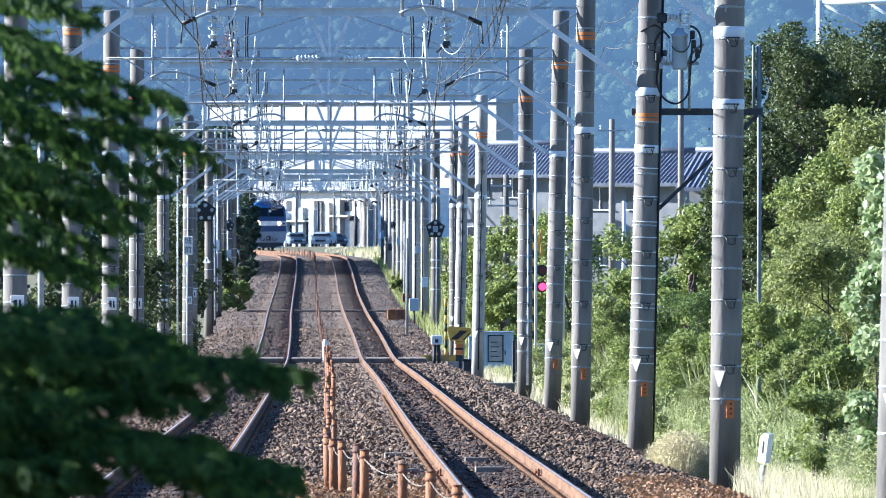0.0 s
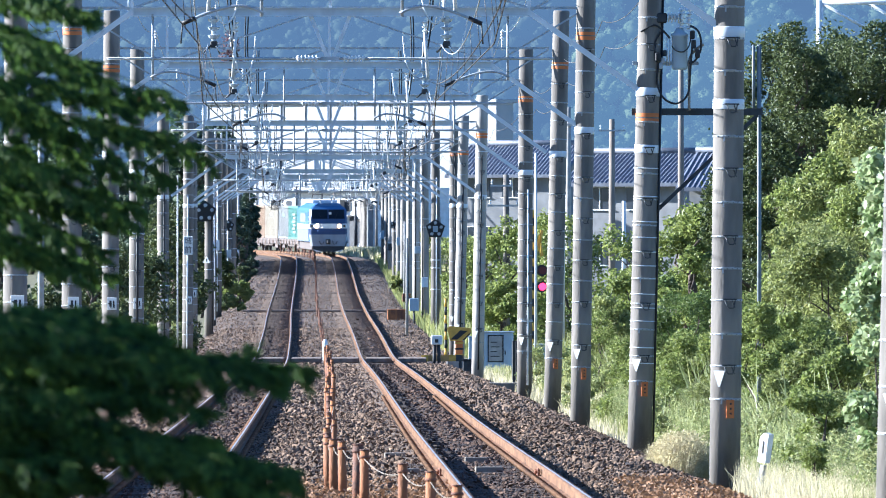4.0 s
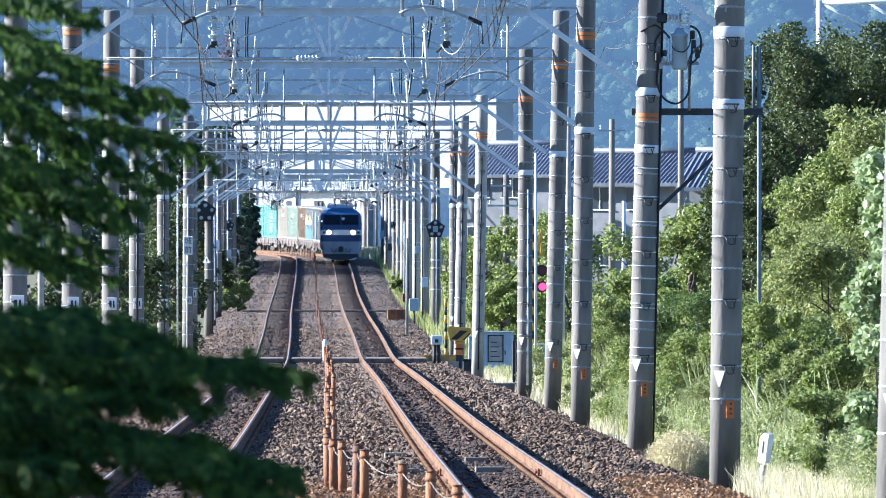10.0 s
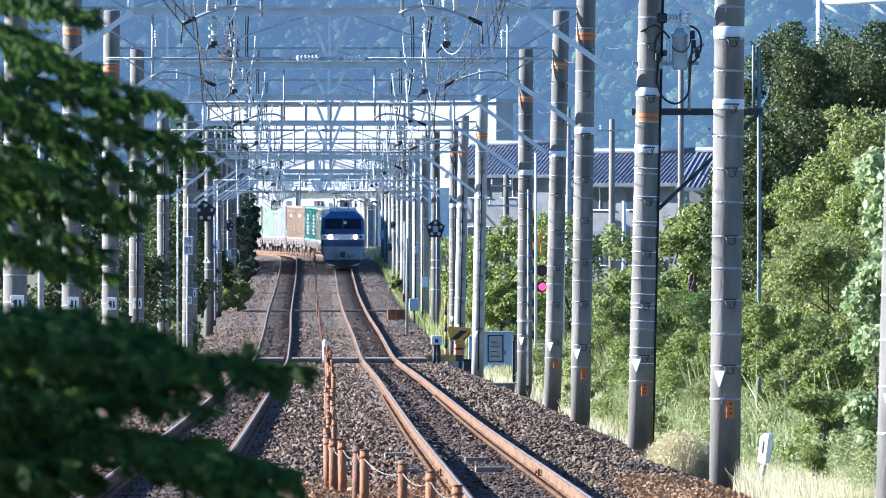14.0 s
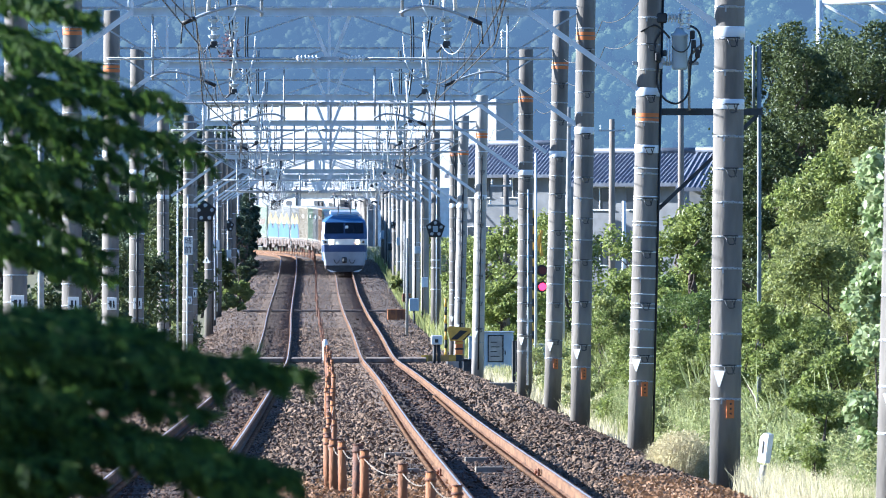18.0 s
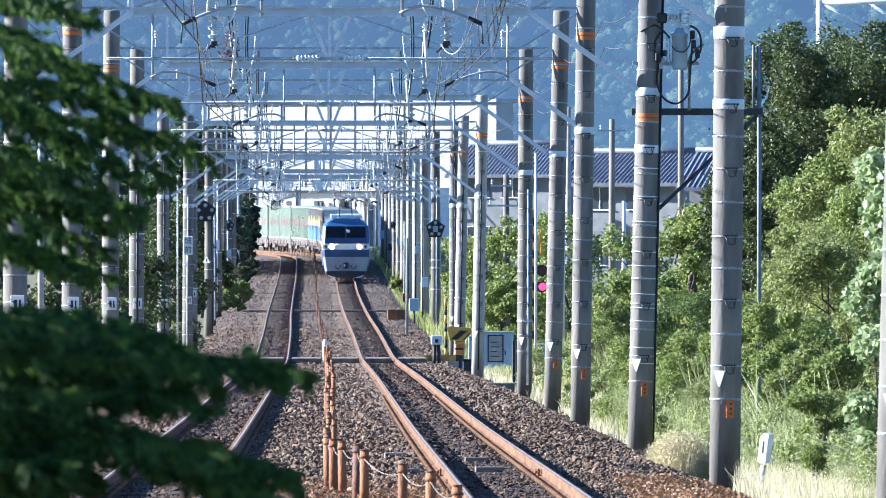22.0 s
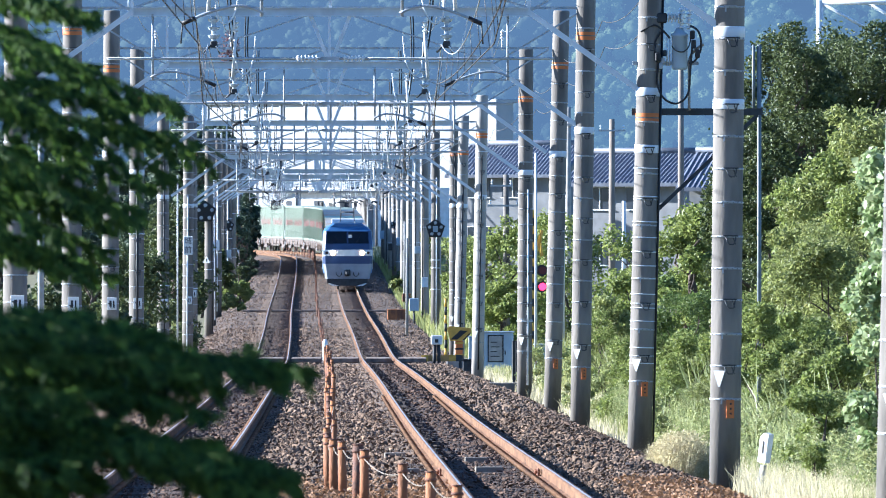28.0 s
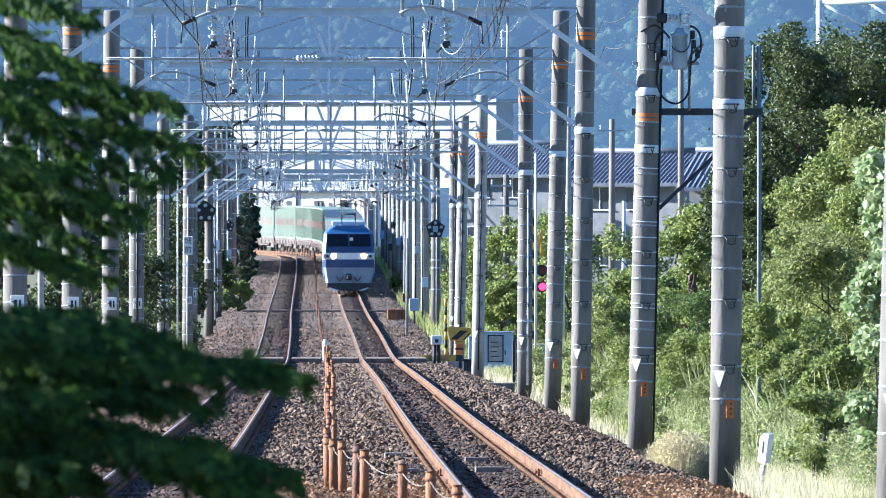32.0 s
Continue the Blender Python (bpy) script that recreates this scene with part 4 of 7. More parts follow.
def undergrowth():
    strip("verge_grass", 125, 330, 5.0, 8.2, 20000, 0.24, 0.014, M_STRAW, 31, "pale straw-coloured dry verge grass", clump=0.3)
    strip("verge_grass", 125, 215, 5.4, 8.6, 8000, 0.42, 0.011, M_STRAW, 44, "pale straw-coloured dry verge grass")
    strip("verge_grass", 125, 215, 5.4, 8.6, 18000, 0.4, 0.012, M_GRASS, 46, "rough green verge grass")
    strip("verge_grass", 168, 197, 4.95, 6.3, 5000, 0.46, 0.01, M_STRAW, 45, "pale straw-coloured dry verge grass")
    strip("verge_grass", 125, 330, 5.3, 9.0, 12000, 0.36, 0.016, M_GRASS, 32, "rough green verge grass")
    strip("verge_grass", 330, 620, 5.4, 9.0, 16000, 0.36, 0.024, M_GRASS, 33, "rough green verge grass")
    strip("verge_grass", 330, 560, 5.1, 7.0, 12000, 0.34, 0.02, M_STRAW, 34, "pale straw-coloured dry verge grass", clump=0.3)
    strip("tall_weeds", 205, 330, 5.7, 7.0, 1800, 0.9, 0.018, M_REED, 35, "tall feathery grey-green weeds", "weeds", 0.25)
    strip("tall_weeds", 150, 260, 6.9, 9.5, 2600, 0.95, 0.018, M_REED, 36, "tall feathery grey-green weeds", "weeds", 0.3)
    strip("reed_bed", 225, 300, 6.4, 9.5, 2600, 1.5, 0.032, M_REED, 37, "dense reeds with long arching blades", "reeds", 0.9)
    weed_plumes(165, 330, 5.6, 9.5, 760, 61)
    weed_plumes(150, 240, 6.3, 8.6, 260, 64, 0.8)
    weed_plumes(330, 560, 6.9, 10, 220, 62, 1.2)
    strip("reed_bed", 330, 500, 6.9, 10, 7000, 1.5, 0.04, M_GRASS, 38, "dense reeds with long arching blades", "reeds", 0.5)
    strip("verge_grass", 620, 1180, 4.6, 9.0, 14000, 0.8, 0.06, M_GRASS, 39, "rough green verge grass")
    strip("verge_grass", 240, 620, -8.5, -6.0, 9000, 0.32, 0.022, M_GRASS, 41, "rough green verge grass")
    strip("verge_grass", 560, 1180, -9.5, -6.4, 14000, 0.4, 0.05, M_GRASS, 42, "rough green verge grass")
    npr = np.random.default_rng(50)
    n = 3500
    a, r = npr.uniform(0, 6.283, n), npr.uniform(0, 1, n) ** 0.5 * 0.42
    pts = np.stack([np.cos(a) * r, np.sin(a) * r * 2, np.zeros(n)], 1)
    x, y = 3.2, 213.0
    t = thing("dry_grass_tussock", pose(x, y, ground_z(x - line_x(y), y)), "round tussock of pale dry grass", "grass")
    for lo, hi, hh in ((0, 0.2, 0.56), (0.2, 0.33, 0.46), (0.33, 0.5, 0.3)):
        q = pts[(r >= lo) & (r < hi)]
        mpart("tuft", blade_mesh("tuft", q, hh, 0.006, npr, 0.7), M_STRAW, t)
    c = clumps(npr, [(0, 0, 0.2, 0.42, 0.8, 0.4), (-.12, 0, 0.14, 0.36, 0.7, 0.34), (.14, 0, 0.12, 0.36, 0.7, 0.3)], 14000, 0.55)
    mpart("straw_dome", leaf_mesh("straw_dome", c[c[:, 2] > -0.05], 0.07, npr, 0.1, 0.0), M_STRAW, t, "fine pale seed heads")


undergrowth()


def left_bank():
    # most bushes take the darker leaves: their shade is put into the colour
    for i, (x, y, h, s, n, m) in enumerate(((-8.6, 300, 2.3, 1.2, 5500, M_LEAF_BROAD), (-8.2, 340, 2.6, 1.2, 6000, M_LEAF_BROAD), (-7.9, 380, 2.3, 1.1, 6000, M_LEAF_BROAD), (-9.3, 420, 3.8, 1.4, 7000, M_LEAF_BROAD), (-9.2, 470, 3.8, 1.3, 6000, M_LEAF_BROAD),
                                            (-10.6, 535, 3.6, 1.3, 7000, M_LEAF_BROAD), (-10.5, 600, 4.8, 1.5, 6500, M_LEAF_BROAD), (-11.3, 660, 5.6, 1.6, 6500, M_LEAF_BROAD), (-11.8, 720, 5.8, 1.4, 6500, M_LEAF_BROAD), (-12.0, 770, 5.6, 1.2, 6000, M_LEAF_BROAD),
                                            (-10.7, 850, 1.15, 0.7, 3000, M_LEAF_MID), (-11.1, 838, 1.4, 0.8, 3000, M_LEAF_MID), (-11.65, 832, 3.3, 0.75, 5500, M_LEAF_BROAD), (-12.2, 800, 3.5, 0.7, 5000, M_LEAF_MID), (-12.85, 806, 3.7, 0.8, 5000, M_LEAF_MID), (-12.35, 840, 3.2, 0.8, 5500, M_LEAF_BROAD), (-10.3, 800, 1.2, 0.6, 2500, M_LEAF_YEL), (-11.2, 880, 1.9, 0.7, 2500, M_LEAF_BROAD))):
        build_tree("shrub", x, y, ground_z(x - line_x(y), y), h, s, n, 0.12 + 0.0001 * (y - 300), m, 70 + i, "green bush beside the line", "shrub", 0.08, 0.1)
    # tall dark evergreens that hide the curve
    for i, (x, y, h, s) in enumerate(((-19, 980, 8.0, 2.2), (-23, 1000, 9.0, 2.6), (-27, 1040, 9.5, 3.0), (-31, 1080, 10, 3.0), (-22, 930, 7.5, 2.4), (-17, 900, 6.2, 2.0), (-14.5, 820, 5.2, 1.7), (-26, 930, 8.5, 2.6))):
        build_tree("broadleaf_tree", x, y, ground_z(-10, min(y, 1150)), h, s, 5000, 0.32, M_LEAF_EVER, 120 + i, "big dark tree standing behind the masts", "tree", 0.2, 0.02)
    for i in range(34):
        y = 1052 + i * 3.4
        x = line_x(y) - 9.6 - 0.9 * (i % 3)
        build_tree("broadleaf_tree", x, y, ground_z(-9, min(y, 1150)), 8.6 + 1.2 * (i % 2), 2.6, 1300, 0.75, M_LEAF_EVER, 150 + i, "tall dark tree in a row shading the line", "tree", 0.18, 0.02)
    for i, (x, y, h, s) in enumerate(((-13.0, 1045, 5.6, 0.9), (-13.3, 1075, 6.0, 0.95), (-13.7, 1100, 6.2, 1.0), (-14.1, 1125, 6.4, 1.0), (-14.5, 1150, 6.4, 1.0), (-15.0, 1175, 6.2, 1.0), (-14.9, 1090, 6.6, 1.0), (-15.5, 1120, 7.0, 1.0), (-16.2, 1150, 7.0, 1.1), (-12.9, 1010, 5.0, 0.9), (-12.7, 970, 4.6, 0.9), (-13.6, 1015, 5.6, 1.0), (-15.7, 1195, 6.2, 1.0))):
        build_tree("evergreen_tree", x, y, ground_z(-8, min(y, 1150)), h, s, 3800, 0.24, M_LEAF_EVER, 90 + i, "tall dark narrow evergreen in a dense row", "tree", 0.16, 0.02)


left_bank()
# unseen trees added on the near bank, to cast shade over the outer track
for i, (y, h) in enumerate(((128, 2.6), (146, 2.8), (163, 2.5), (181, 2.7), (200, 2.4), (222, 2.3), (245, 2.0))):
    build_tree("broadleaf_tree", line_x(y) - 9.8, y, ground_z(-8, y), h, 1.7, 2400, 0.24, M_LEAF_DARK, 330 + i, "unseen leafy tree added to shade the outer track", "tree", 0.12, 0.1)
for i, (y, off, h) in enumerate(((905, 3.0, 1.3), (940, 3.3, 1.5), (985, 3.6, 1.7), (1030, 3.9, 1.8), (1075, 4.2, 1.7))):
    build_tree("shrub", line_x(y) + off, y, ground_z(off, y), h, 0.75, 2200, 0.2, M_LEAF_YEL, 300 + i, "sunlit yellow-green bush beside the line", "shrub", 0.06, 0.05)


def curve_grass():
    """Tall grass on the bank outside the curve."""
    rng = np.random.default_rng(62)
    for n, o0, o1, h, m, lab in ((4000, 3.6, 7.5, 0.45, M_GRASS, "tall green grass on the outside of the curve"), (2500, 3.0, 8.0, 0.6, M_STRAW, "dry grass on the outside of the curve")):
        ys, offs = rng.uniform(1040, 1240, n), rng.uniform(o0, o1, n)
        roots = np.array([at_y(y, o, -0.35 + 0.12 * (o - 3)) for y, o in zip(ys, offs)])
        tagged(mpart("bank_grass", blade_mesh("bank_grass", roots, h, 0.07, rng, 0.35), m), lab, "grass", kind="stuff")


curve_grass()


def pinnate(name, d, f, npr, big):
    """Compound leaves along a branch: drooping side stalks with leaflets in pairs."""
    L = np.array(d)
    n = int(20 * f) + 5
    u = np.sort(npr.uniform(0.05, 1.0, n))
    along_ = L / np.linalg.norm(L)
    sgn = npr.choice((-1.0, 1.0), n)
    nrm = np.stack([npr.normal(0, .45, n), np.full(n, -0.7), 0.45 + npr.normal(0, .45, n)], 1)
    nrm /= np.linalg.norm(nrm, axis=1)[:, None]
    lat = np.cross(nrm, along_)
    lat /= np.linalg.norm(lat, axis=1)[:, None]
    ax = along_ * npr.uniform(.55, 1.1, n)[:, None] + lat * (sgn * npr.uniform(.05, .5, n))[:, None] + np.array([0, 0, -0.45]) + npr.normal(0, .18, (n, 3))
    ax /= np.linalg.norm(ax, axis=1)[:, None]
    ln = npr.uniform(.07, .16, n) * (1.15 - 0.5 * u) * big
    root = u[:, None] * L[None, :] + np.stack([0 * u, npr.normal(0, .07, n), -0.05 * u * u], 1)
    k = 7
    q = np.linspace(0.12, 1.0, k)
    cs, dirs, nn, sz = [], [], [], []
    for s in (-1, 1):
        wv = np.cross(nrm, ax) * s
        dl = wv * 0.5 + ax * 0.9 + np.array([0, 0, -0.25])
        dl /= np.linalg.norm(dl, axis=1)[:, None]
        size = (0.052 * big * (1 - 0.35 * np.abs(q - 0.45)))[None, :] * npr.uniform(.65, 1.35, (n, k))
        c = root[:, None, :] + ax[:, None, :] * (ln[:, None] * q[None, :])[:, :, None] + dl[:, None, :] * (size * 0.5)[:, :, None]
        cs.append(c.reshape(-1, 3)), dirs.append(np.repeat(dl, k, 0)), nn.append(np.repeat(nrm, k, 0)), sz.append(size.ravel())
    c, dl, nm, sz = np.concatenate(cs), np.concatenate(dirs), np.concatenate(nn), np.concatenate(sz)[:, None]
    nm = nm + npr.normal(0, .3, nm.shape)
    dl = dl + npr.normal(0, .18, dl.shape)
    w = np.cross(nm, dl)
    verts = np.stack([c - dl * sz * .5, c + w * sz * .2 + nm * sz * .08, c + dl * sz * .5, c - w * sz * .2 + nm * sz * .08], 1).reshape(-1, 3)
    i = np.arange(len(c))[:, None] * 4
    return soup(name, verts, 3, np.concatenate([i, i + 3, i + 2, i, i + 2, i + 1], 1).ravel())


# boughs: start and end beside and above the trunk's foot, then how many sprays and how deep they hang
UPPER_BOUGHS = ((0.78, 4.57, 1.25, 4.47, 2, 0.05), (0.78, 4.48, 1.13, 4.39, 1, 0.05), (0.78, 4.42, 1.57, 4.18, 3, 0.06), (0.78, 4.29, 1.38, 4.20, 2, 0.05), (1.11, 4.08, 1.68, 4.01, 2, 0.03), (0.78, 4.15, 1.54, 3.91, 3, 0.07), (0.78, 4.02, 1.40, 3.78, 5, 0.09), (0.78, 3.88, 1.43, 3.76, 5, 0.08), (0.78, 3.76, 1.25, 3.66, 4, 0.08), (0.78, 3.64, 1.17, 3.57, 3, 0.06), (0.91, 3.59, 1.27, 3.48, 1, 0.03), (0.78, 4.24, 1.11, 4.06, 3, 0.06))
LOWER_BOUGHS = ((0.66, 3.16, 1.22, 3.15, 5, 0.03), (0.66, 3.08, 1.35, 3.06, 7, 0.05), (0.66, 3.01, 1.39, 2.98, 8, 0.05), (0.96, 3.05, 1.67, 3.04, 4, 0.02), (0.66, 2.92, 1.16, 2.91, 8, 0.06), (0.66, 2.84, 1.13, 2.84, 8, 0.05), (0.91, 2.83, 1.47, 2.76, 5, 0.04), (1.08, 2.80, 1.66, 2.70, 5, 0.03), (0.66, 2.75, 1.01, 2.74, 7, 0.05), (0.66, 2.67, 1.02, 2.66, 7, 0.05), (0.66, 2.59, 1.13, 2.58, 7, 0.05), (1.29, 2.73, 1.59, 2.63, 4, 0.02), (0.66, 3.17, 1.10, 3.17, 2, 0.02))


def foreground_tree(x, y, z, top, boughs, crown, big, seed, label):
    """Feathery sprays of a tree close to the camera, stirred by the wind."""
    rng = random.Random(seed)
    t = thing("foreground_tree", pose(x, y, z), label, "tree", "trees close to the camera")
    bm = bmesh.new()
    limb(bm, (0, 0, -0.5), (0.1, 0, top), 0.11, 0.04, rng, 0.04, 6)
    part("trunk", bm, M_BARK, t)
    # the main crown, up and away from the line: unseen, added to shade the sprays
    npr = np.random.default_rng(seed + 65)
    x0, x1, z0, z1, n = crown
    lumps = [(rng.uniform(x0, x1), rng.uniform(-2.2, 3.2), rng.uniform(z0, z1), 0.9, 0.9, 0.7) for _ in range(n)]
    for l in lumps[::3]:
        bm = bmesh.new()
        limb(bm, (0.1, 0, min(top, l[2]) * .8), l[:3], 0.05, 0.015, rng)
        part("limb", bm, M_BARK, t)
    mpart("crown", leaf_mesh("crown", clumps(npr, lumps, n * 900, 0.3), 0.13, npr, 0.55, 0.2), M_LEAF_FORE, t)
    for x0, z0, x1, z1, n, deep in boughs:
        for k in range(n):
            f = rng.uniform(0.5, 1.0) if k > 1 else 1.0
            dz = rng.uniform(-1, 1) * deep
            d = Vector(((x1 - x0) * f, rng.uniform(-.4, .4), (z1 - z0) * f + dz))
            pts = [d * u + Vector((0, 0, -0.05 * u * u)) for u in np.linspace(0, 1, 5)]
            b = part("branch", tube(bmesh.new(), pts, 0.003, 5), M_LEAF_FORE, t)
            base = pose(x0, rng.uniform(-.6, .6), z0 + dz * .5)
            b.matrix_basis = base
            mpart("leaves", pinnate("leaves", d, f, np.random.default_rng(rng.randrange(10 ** 6)), big), M_LEAF_FORE, b)
            SWAY.append((b, base, 1.0, rng.uniform(0, 6.28)))


foreground_tree(-2.6, 62.0, 0.2, 5.2, UPPER_BOUGHS, (-5.5, -1.4, 2.6, 4.7, 30), 0.85, 12, "leafy tree with feathery drooping green sprays")
foreground_tree(-2.1, 48.0, 0.4, 3.6, LOWER_BOUGHS, (-4.2, -0.9, 2.6, 4.0, 17), 0.85, 13, "shaded leafy tree with low spreading sprays")

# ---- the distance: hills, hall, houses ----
# distance haze painted as blue emission; M_HILLG is a brighter copy imitating sun
M_HILL = mat("far_hill_haze_glow", (0.004, 0.0075, 0.005), (0.003, 0.005, 0.0045), 1.0, scale=0.22, bump=0)
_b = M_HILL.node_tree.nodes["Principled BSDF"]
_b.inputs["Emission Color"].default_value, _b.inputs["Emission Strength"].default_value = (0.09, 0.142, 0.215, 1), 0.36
M_HILLT = mat("far_crown_haze_glow", (0.032, 0.041, 0.026), (0.006, 0.01, 0.008), 1.0, scale=0.12, island=True)
M_HILLG = mat("bright_crown_haze_glow", (0.06, 0.078, 0.04), (0.012, 0.02, 0.014), 1.0, scale=0.09, island=True, lo=.42, hi=.6)
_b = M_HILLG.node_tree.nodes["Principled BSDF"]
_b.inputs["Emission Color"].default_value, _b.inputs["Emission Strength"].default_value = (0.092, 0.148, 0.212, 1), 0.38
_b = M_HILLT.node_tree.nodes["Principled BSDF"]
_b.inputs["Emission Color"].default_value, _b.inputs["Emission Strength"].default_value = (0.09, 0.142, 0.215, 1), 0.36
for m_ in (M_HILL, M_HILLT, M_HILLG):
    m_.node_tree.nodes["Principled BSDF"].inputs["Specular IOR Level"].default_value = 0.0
M_HALLW = mat("white_metal_cladding", (0.36, 0.38, 0.4), (0.31, 0.33, 0.36), 0.5, scale=0.4)
M_ROOFT = mat("grey_blue_roof_tile", (0.14, 0.16, 0.2), (0.09, 0.1, 0.13), 0.5, scale=3, rand=0.15)
M_PLASTER = mat("weathered_plaster", (0.26, 0.265, 0.27), (0.19, 0.195, 0.2), 0.9, scale=1.5)
M_PANE = mat("window_pane", (0.05, 0.06, 0.08), (0.03, 0.04, 0.05), 0.1, scale=1)


def hills():
    """A wooded hillside closing the view: a slope covered with crowns of leaf clumps."""
    rng = np.random.default_rng(5)
    nx, nz = 60, 24
    X, U = np.meshgrid(np.linspace(-700, 700, nx), np.linspace(0, 1, nz))
    Y, Z = 2500 + U * 420, 2 + U * 150
    v = np.stack([X, Y, Z], 2).reshape(-1, 3)
    j, i = np.meshgrid(np.arange(nz - 1), np.arange(nx - 1), indexing="ij")
    k = (j * nx + i).ravel()
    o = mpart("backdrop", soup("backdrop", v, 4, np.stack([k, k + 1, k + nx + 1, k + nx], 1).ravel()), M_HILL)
    tagged(o, "far wooded hillside with haze put in as blue glow", "hill", kind="structure")
    n = 3600
    cx, cu = rng.uniform(-85, 85, n), rng.uniform(0.03, 0.32, n)
    r = rng.lognormal(0.25, 0.4, n) * np.where(cx > 0, 0.9, 1.1)
    lumps = np.stack([cx, 2500 + cu * 420 - 3, 2 + cu * 150 + 2, r, r, r * 0.85], 1)
    for side, m, k, lab in ((cx < 22, M_HILLT, 28000, "dark far tree crowns with haze put in as blue glow"), (cx >= 22, M_HILLG, 38000, "far tree crowns coloured as sunlit, haze put in as blue glow")):
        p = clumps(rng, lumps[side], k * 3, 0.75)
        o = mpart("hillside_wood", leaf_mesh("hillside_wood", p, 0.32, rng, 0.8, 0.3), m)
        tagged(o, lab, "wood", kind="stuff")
        # the billowing masses of the crowns
        L, na, nb = lumps[side], 10, 7
        a, b = np.meshgrid(np.linspace(0, 2 * np.pi, na, endpoint=False), np.linspace(-0.45 * np.pi, 0.5 * np.pi, nb), indexing="ij")
        d = np.stack([np.cos(a) * np.cos(b), np.sin(a) * np.cos(b), np.sin(b)], 2).reshape(-1, 3)
        j = 0.72 + rng.normal(0, 0.15, (len(L), len(d), 1))
        v = L[:, None, :3] + d[None] * L[:, None, 3:] * j
        i, q = np.meshgrid(np.arange(na), np.arange(nb - 1), indexing="ij")
        i, q = i.ravel(), q.ravel()
        f = np.stack([i * nb + q, (i + 1) % na * nb + q, (i + 1) % na * nb + q + 1, i * nb + q + 1], 1)
        idx = (np.arange(len(L))[:, None, None] * len(d) + f[None]).ravel()
        me = soup("crown_masses", v.reshape(-1, 3), 4, idx)
        me.shade_smooth()
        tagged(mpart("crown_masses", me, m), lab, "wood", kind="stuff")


hills()
M_REDLEAF = leafmat("reddish_far_leaves", (0.12, 0.07, 0.075), (0.2, 0.11, 0.11), 0.8, 0.3)
npr_ = np.random.default_rng(9)
red = thing("red_leaved_tree", pose(-33.5, 2500, 22), "reddish tree on the far hillside", "tree")
bm_ = bmesh.new()
rod(bm_, (0, 0, -21), (0, 0, 12), 0.4, 0.2)
part("trunk", bm_, M_BARK, red)
mpart("crown", leaf_mesh("crown", clumps(npr_, [(0, 0, 14, 1.6, 1.6, 1.9), (0.8, 0, 11, 1.3, 1.3, 1.6), (-0.9, 0, 12, 1.0, 1.0, 1.2)], 500, 0.4), 0.5, npr_, 0.7), M_REDLEAF, red)


def block(name, x, y, z, w, d, h, turn, material, label, category):
    b = thing(name, pose(x, y, z, 0, 0, turn), label, category)
    bm = bmesh.new()
    box(bm, -w / 2, 0, -1, w / 2, d, h, 0.05)
    part("wall", bm, material, b)
    return b


hall = block("warehouse", -10, 1720, 4, 40, 3, 15.6, -38, M_HALLW, "big white metal-clad warehouse with a flat roof", "warehouse")
shop = block("shop_building", -12, 1620, 4, 16, 10, 6, -48, M_WHITE, "low white building with tall windows", "building")

# ---- beside and between the tracks ----


def crossing():
    """The level crossing: timber deck boards flush with the rails."""
    y = 548.0
    c = thing("level_crossing", pose(0, 0, 0), "weathered timber deck boards of a level crossing", "level crossing", kind="structure")
    for x0, x1 in ((-5.4, -APART - 0.68), (-APART - 0.44, -APART + 0.44), (-APART + 0.68, MID - 0.1), (MID + 0.1, -0.68), (-0.44, 0.44), (0.68, 1.65)):
        bm = bmesh.new()
        p = at_y(y, 0, 0)
        box(bm, p.x + x0, y - 2.6, p.z - 0.17, p.x + x1, y + 2.6, p.z - 0.012, 0.02)
        part("deck_board", bm, M_DECK, c)
    # a narrow cable crossing farther along
    y = 790.0
    for x0, x1 in ((-5.6, -APART - 0.68), (-APART - 0.44, -APART + 0.44), (-APART + 0.68, -0.68), (-0.44, 0.44), (0.68, 1.9)):
        bm = bmesh.new()
        p = at_y(y, 0, 0)
        box(bm, p.x + x0, y - 0.5, p.z - 0.15, p.x + x1, y + 0.5, p.z - 0.05, 0.02)
        part("deck_board", bm, M_DECK, c)


crossing()


def fence_post(x, y, h, w, lean, dark=False):
    """A stub of old iron pipe stood on end, with a collar near its top."""
    z = rail_z(y) - 0.3
    p = thing("fence_post", pose(x, y, z, 0, lean, 0), "rusty round iron fence post with a collar", "post", "rusty posts between the tracks")
    bm = bmesh.new()
    rod(bm, (0, 0, 0), (0, 0, h), w * .47, w * .45, n=12)
    part("shaft", bm, M_RUSTD if dark else M_RUSTP, p)
    bm = bmesh.new()
    rod(bm, (0, 0, h - 0.075), (0, 0, h - 0.05), w * .53, n=12)
    rod(bm, (0, 0, h), (0, 0, h + 0.012), w * .5, n=12)
    part("collar", bm, M_RUSTD, p)
    return Vector((x, y - w * .3, z + h - 0.08))


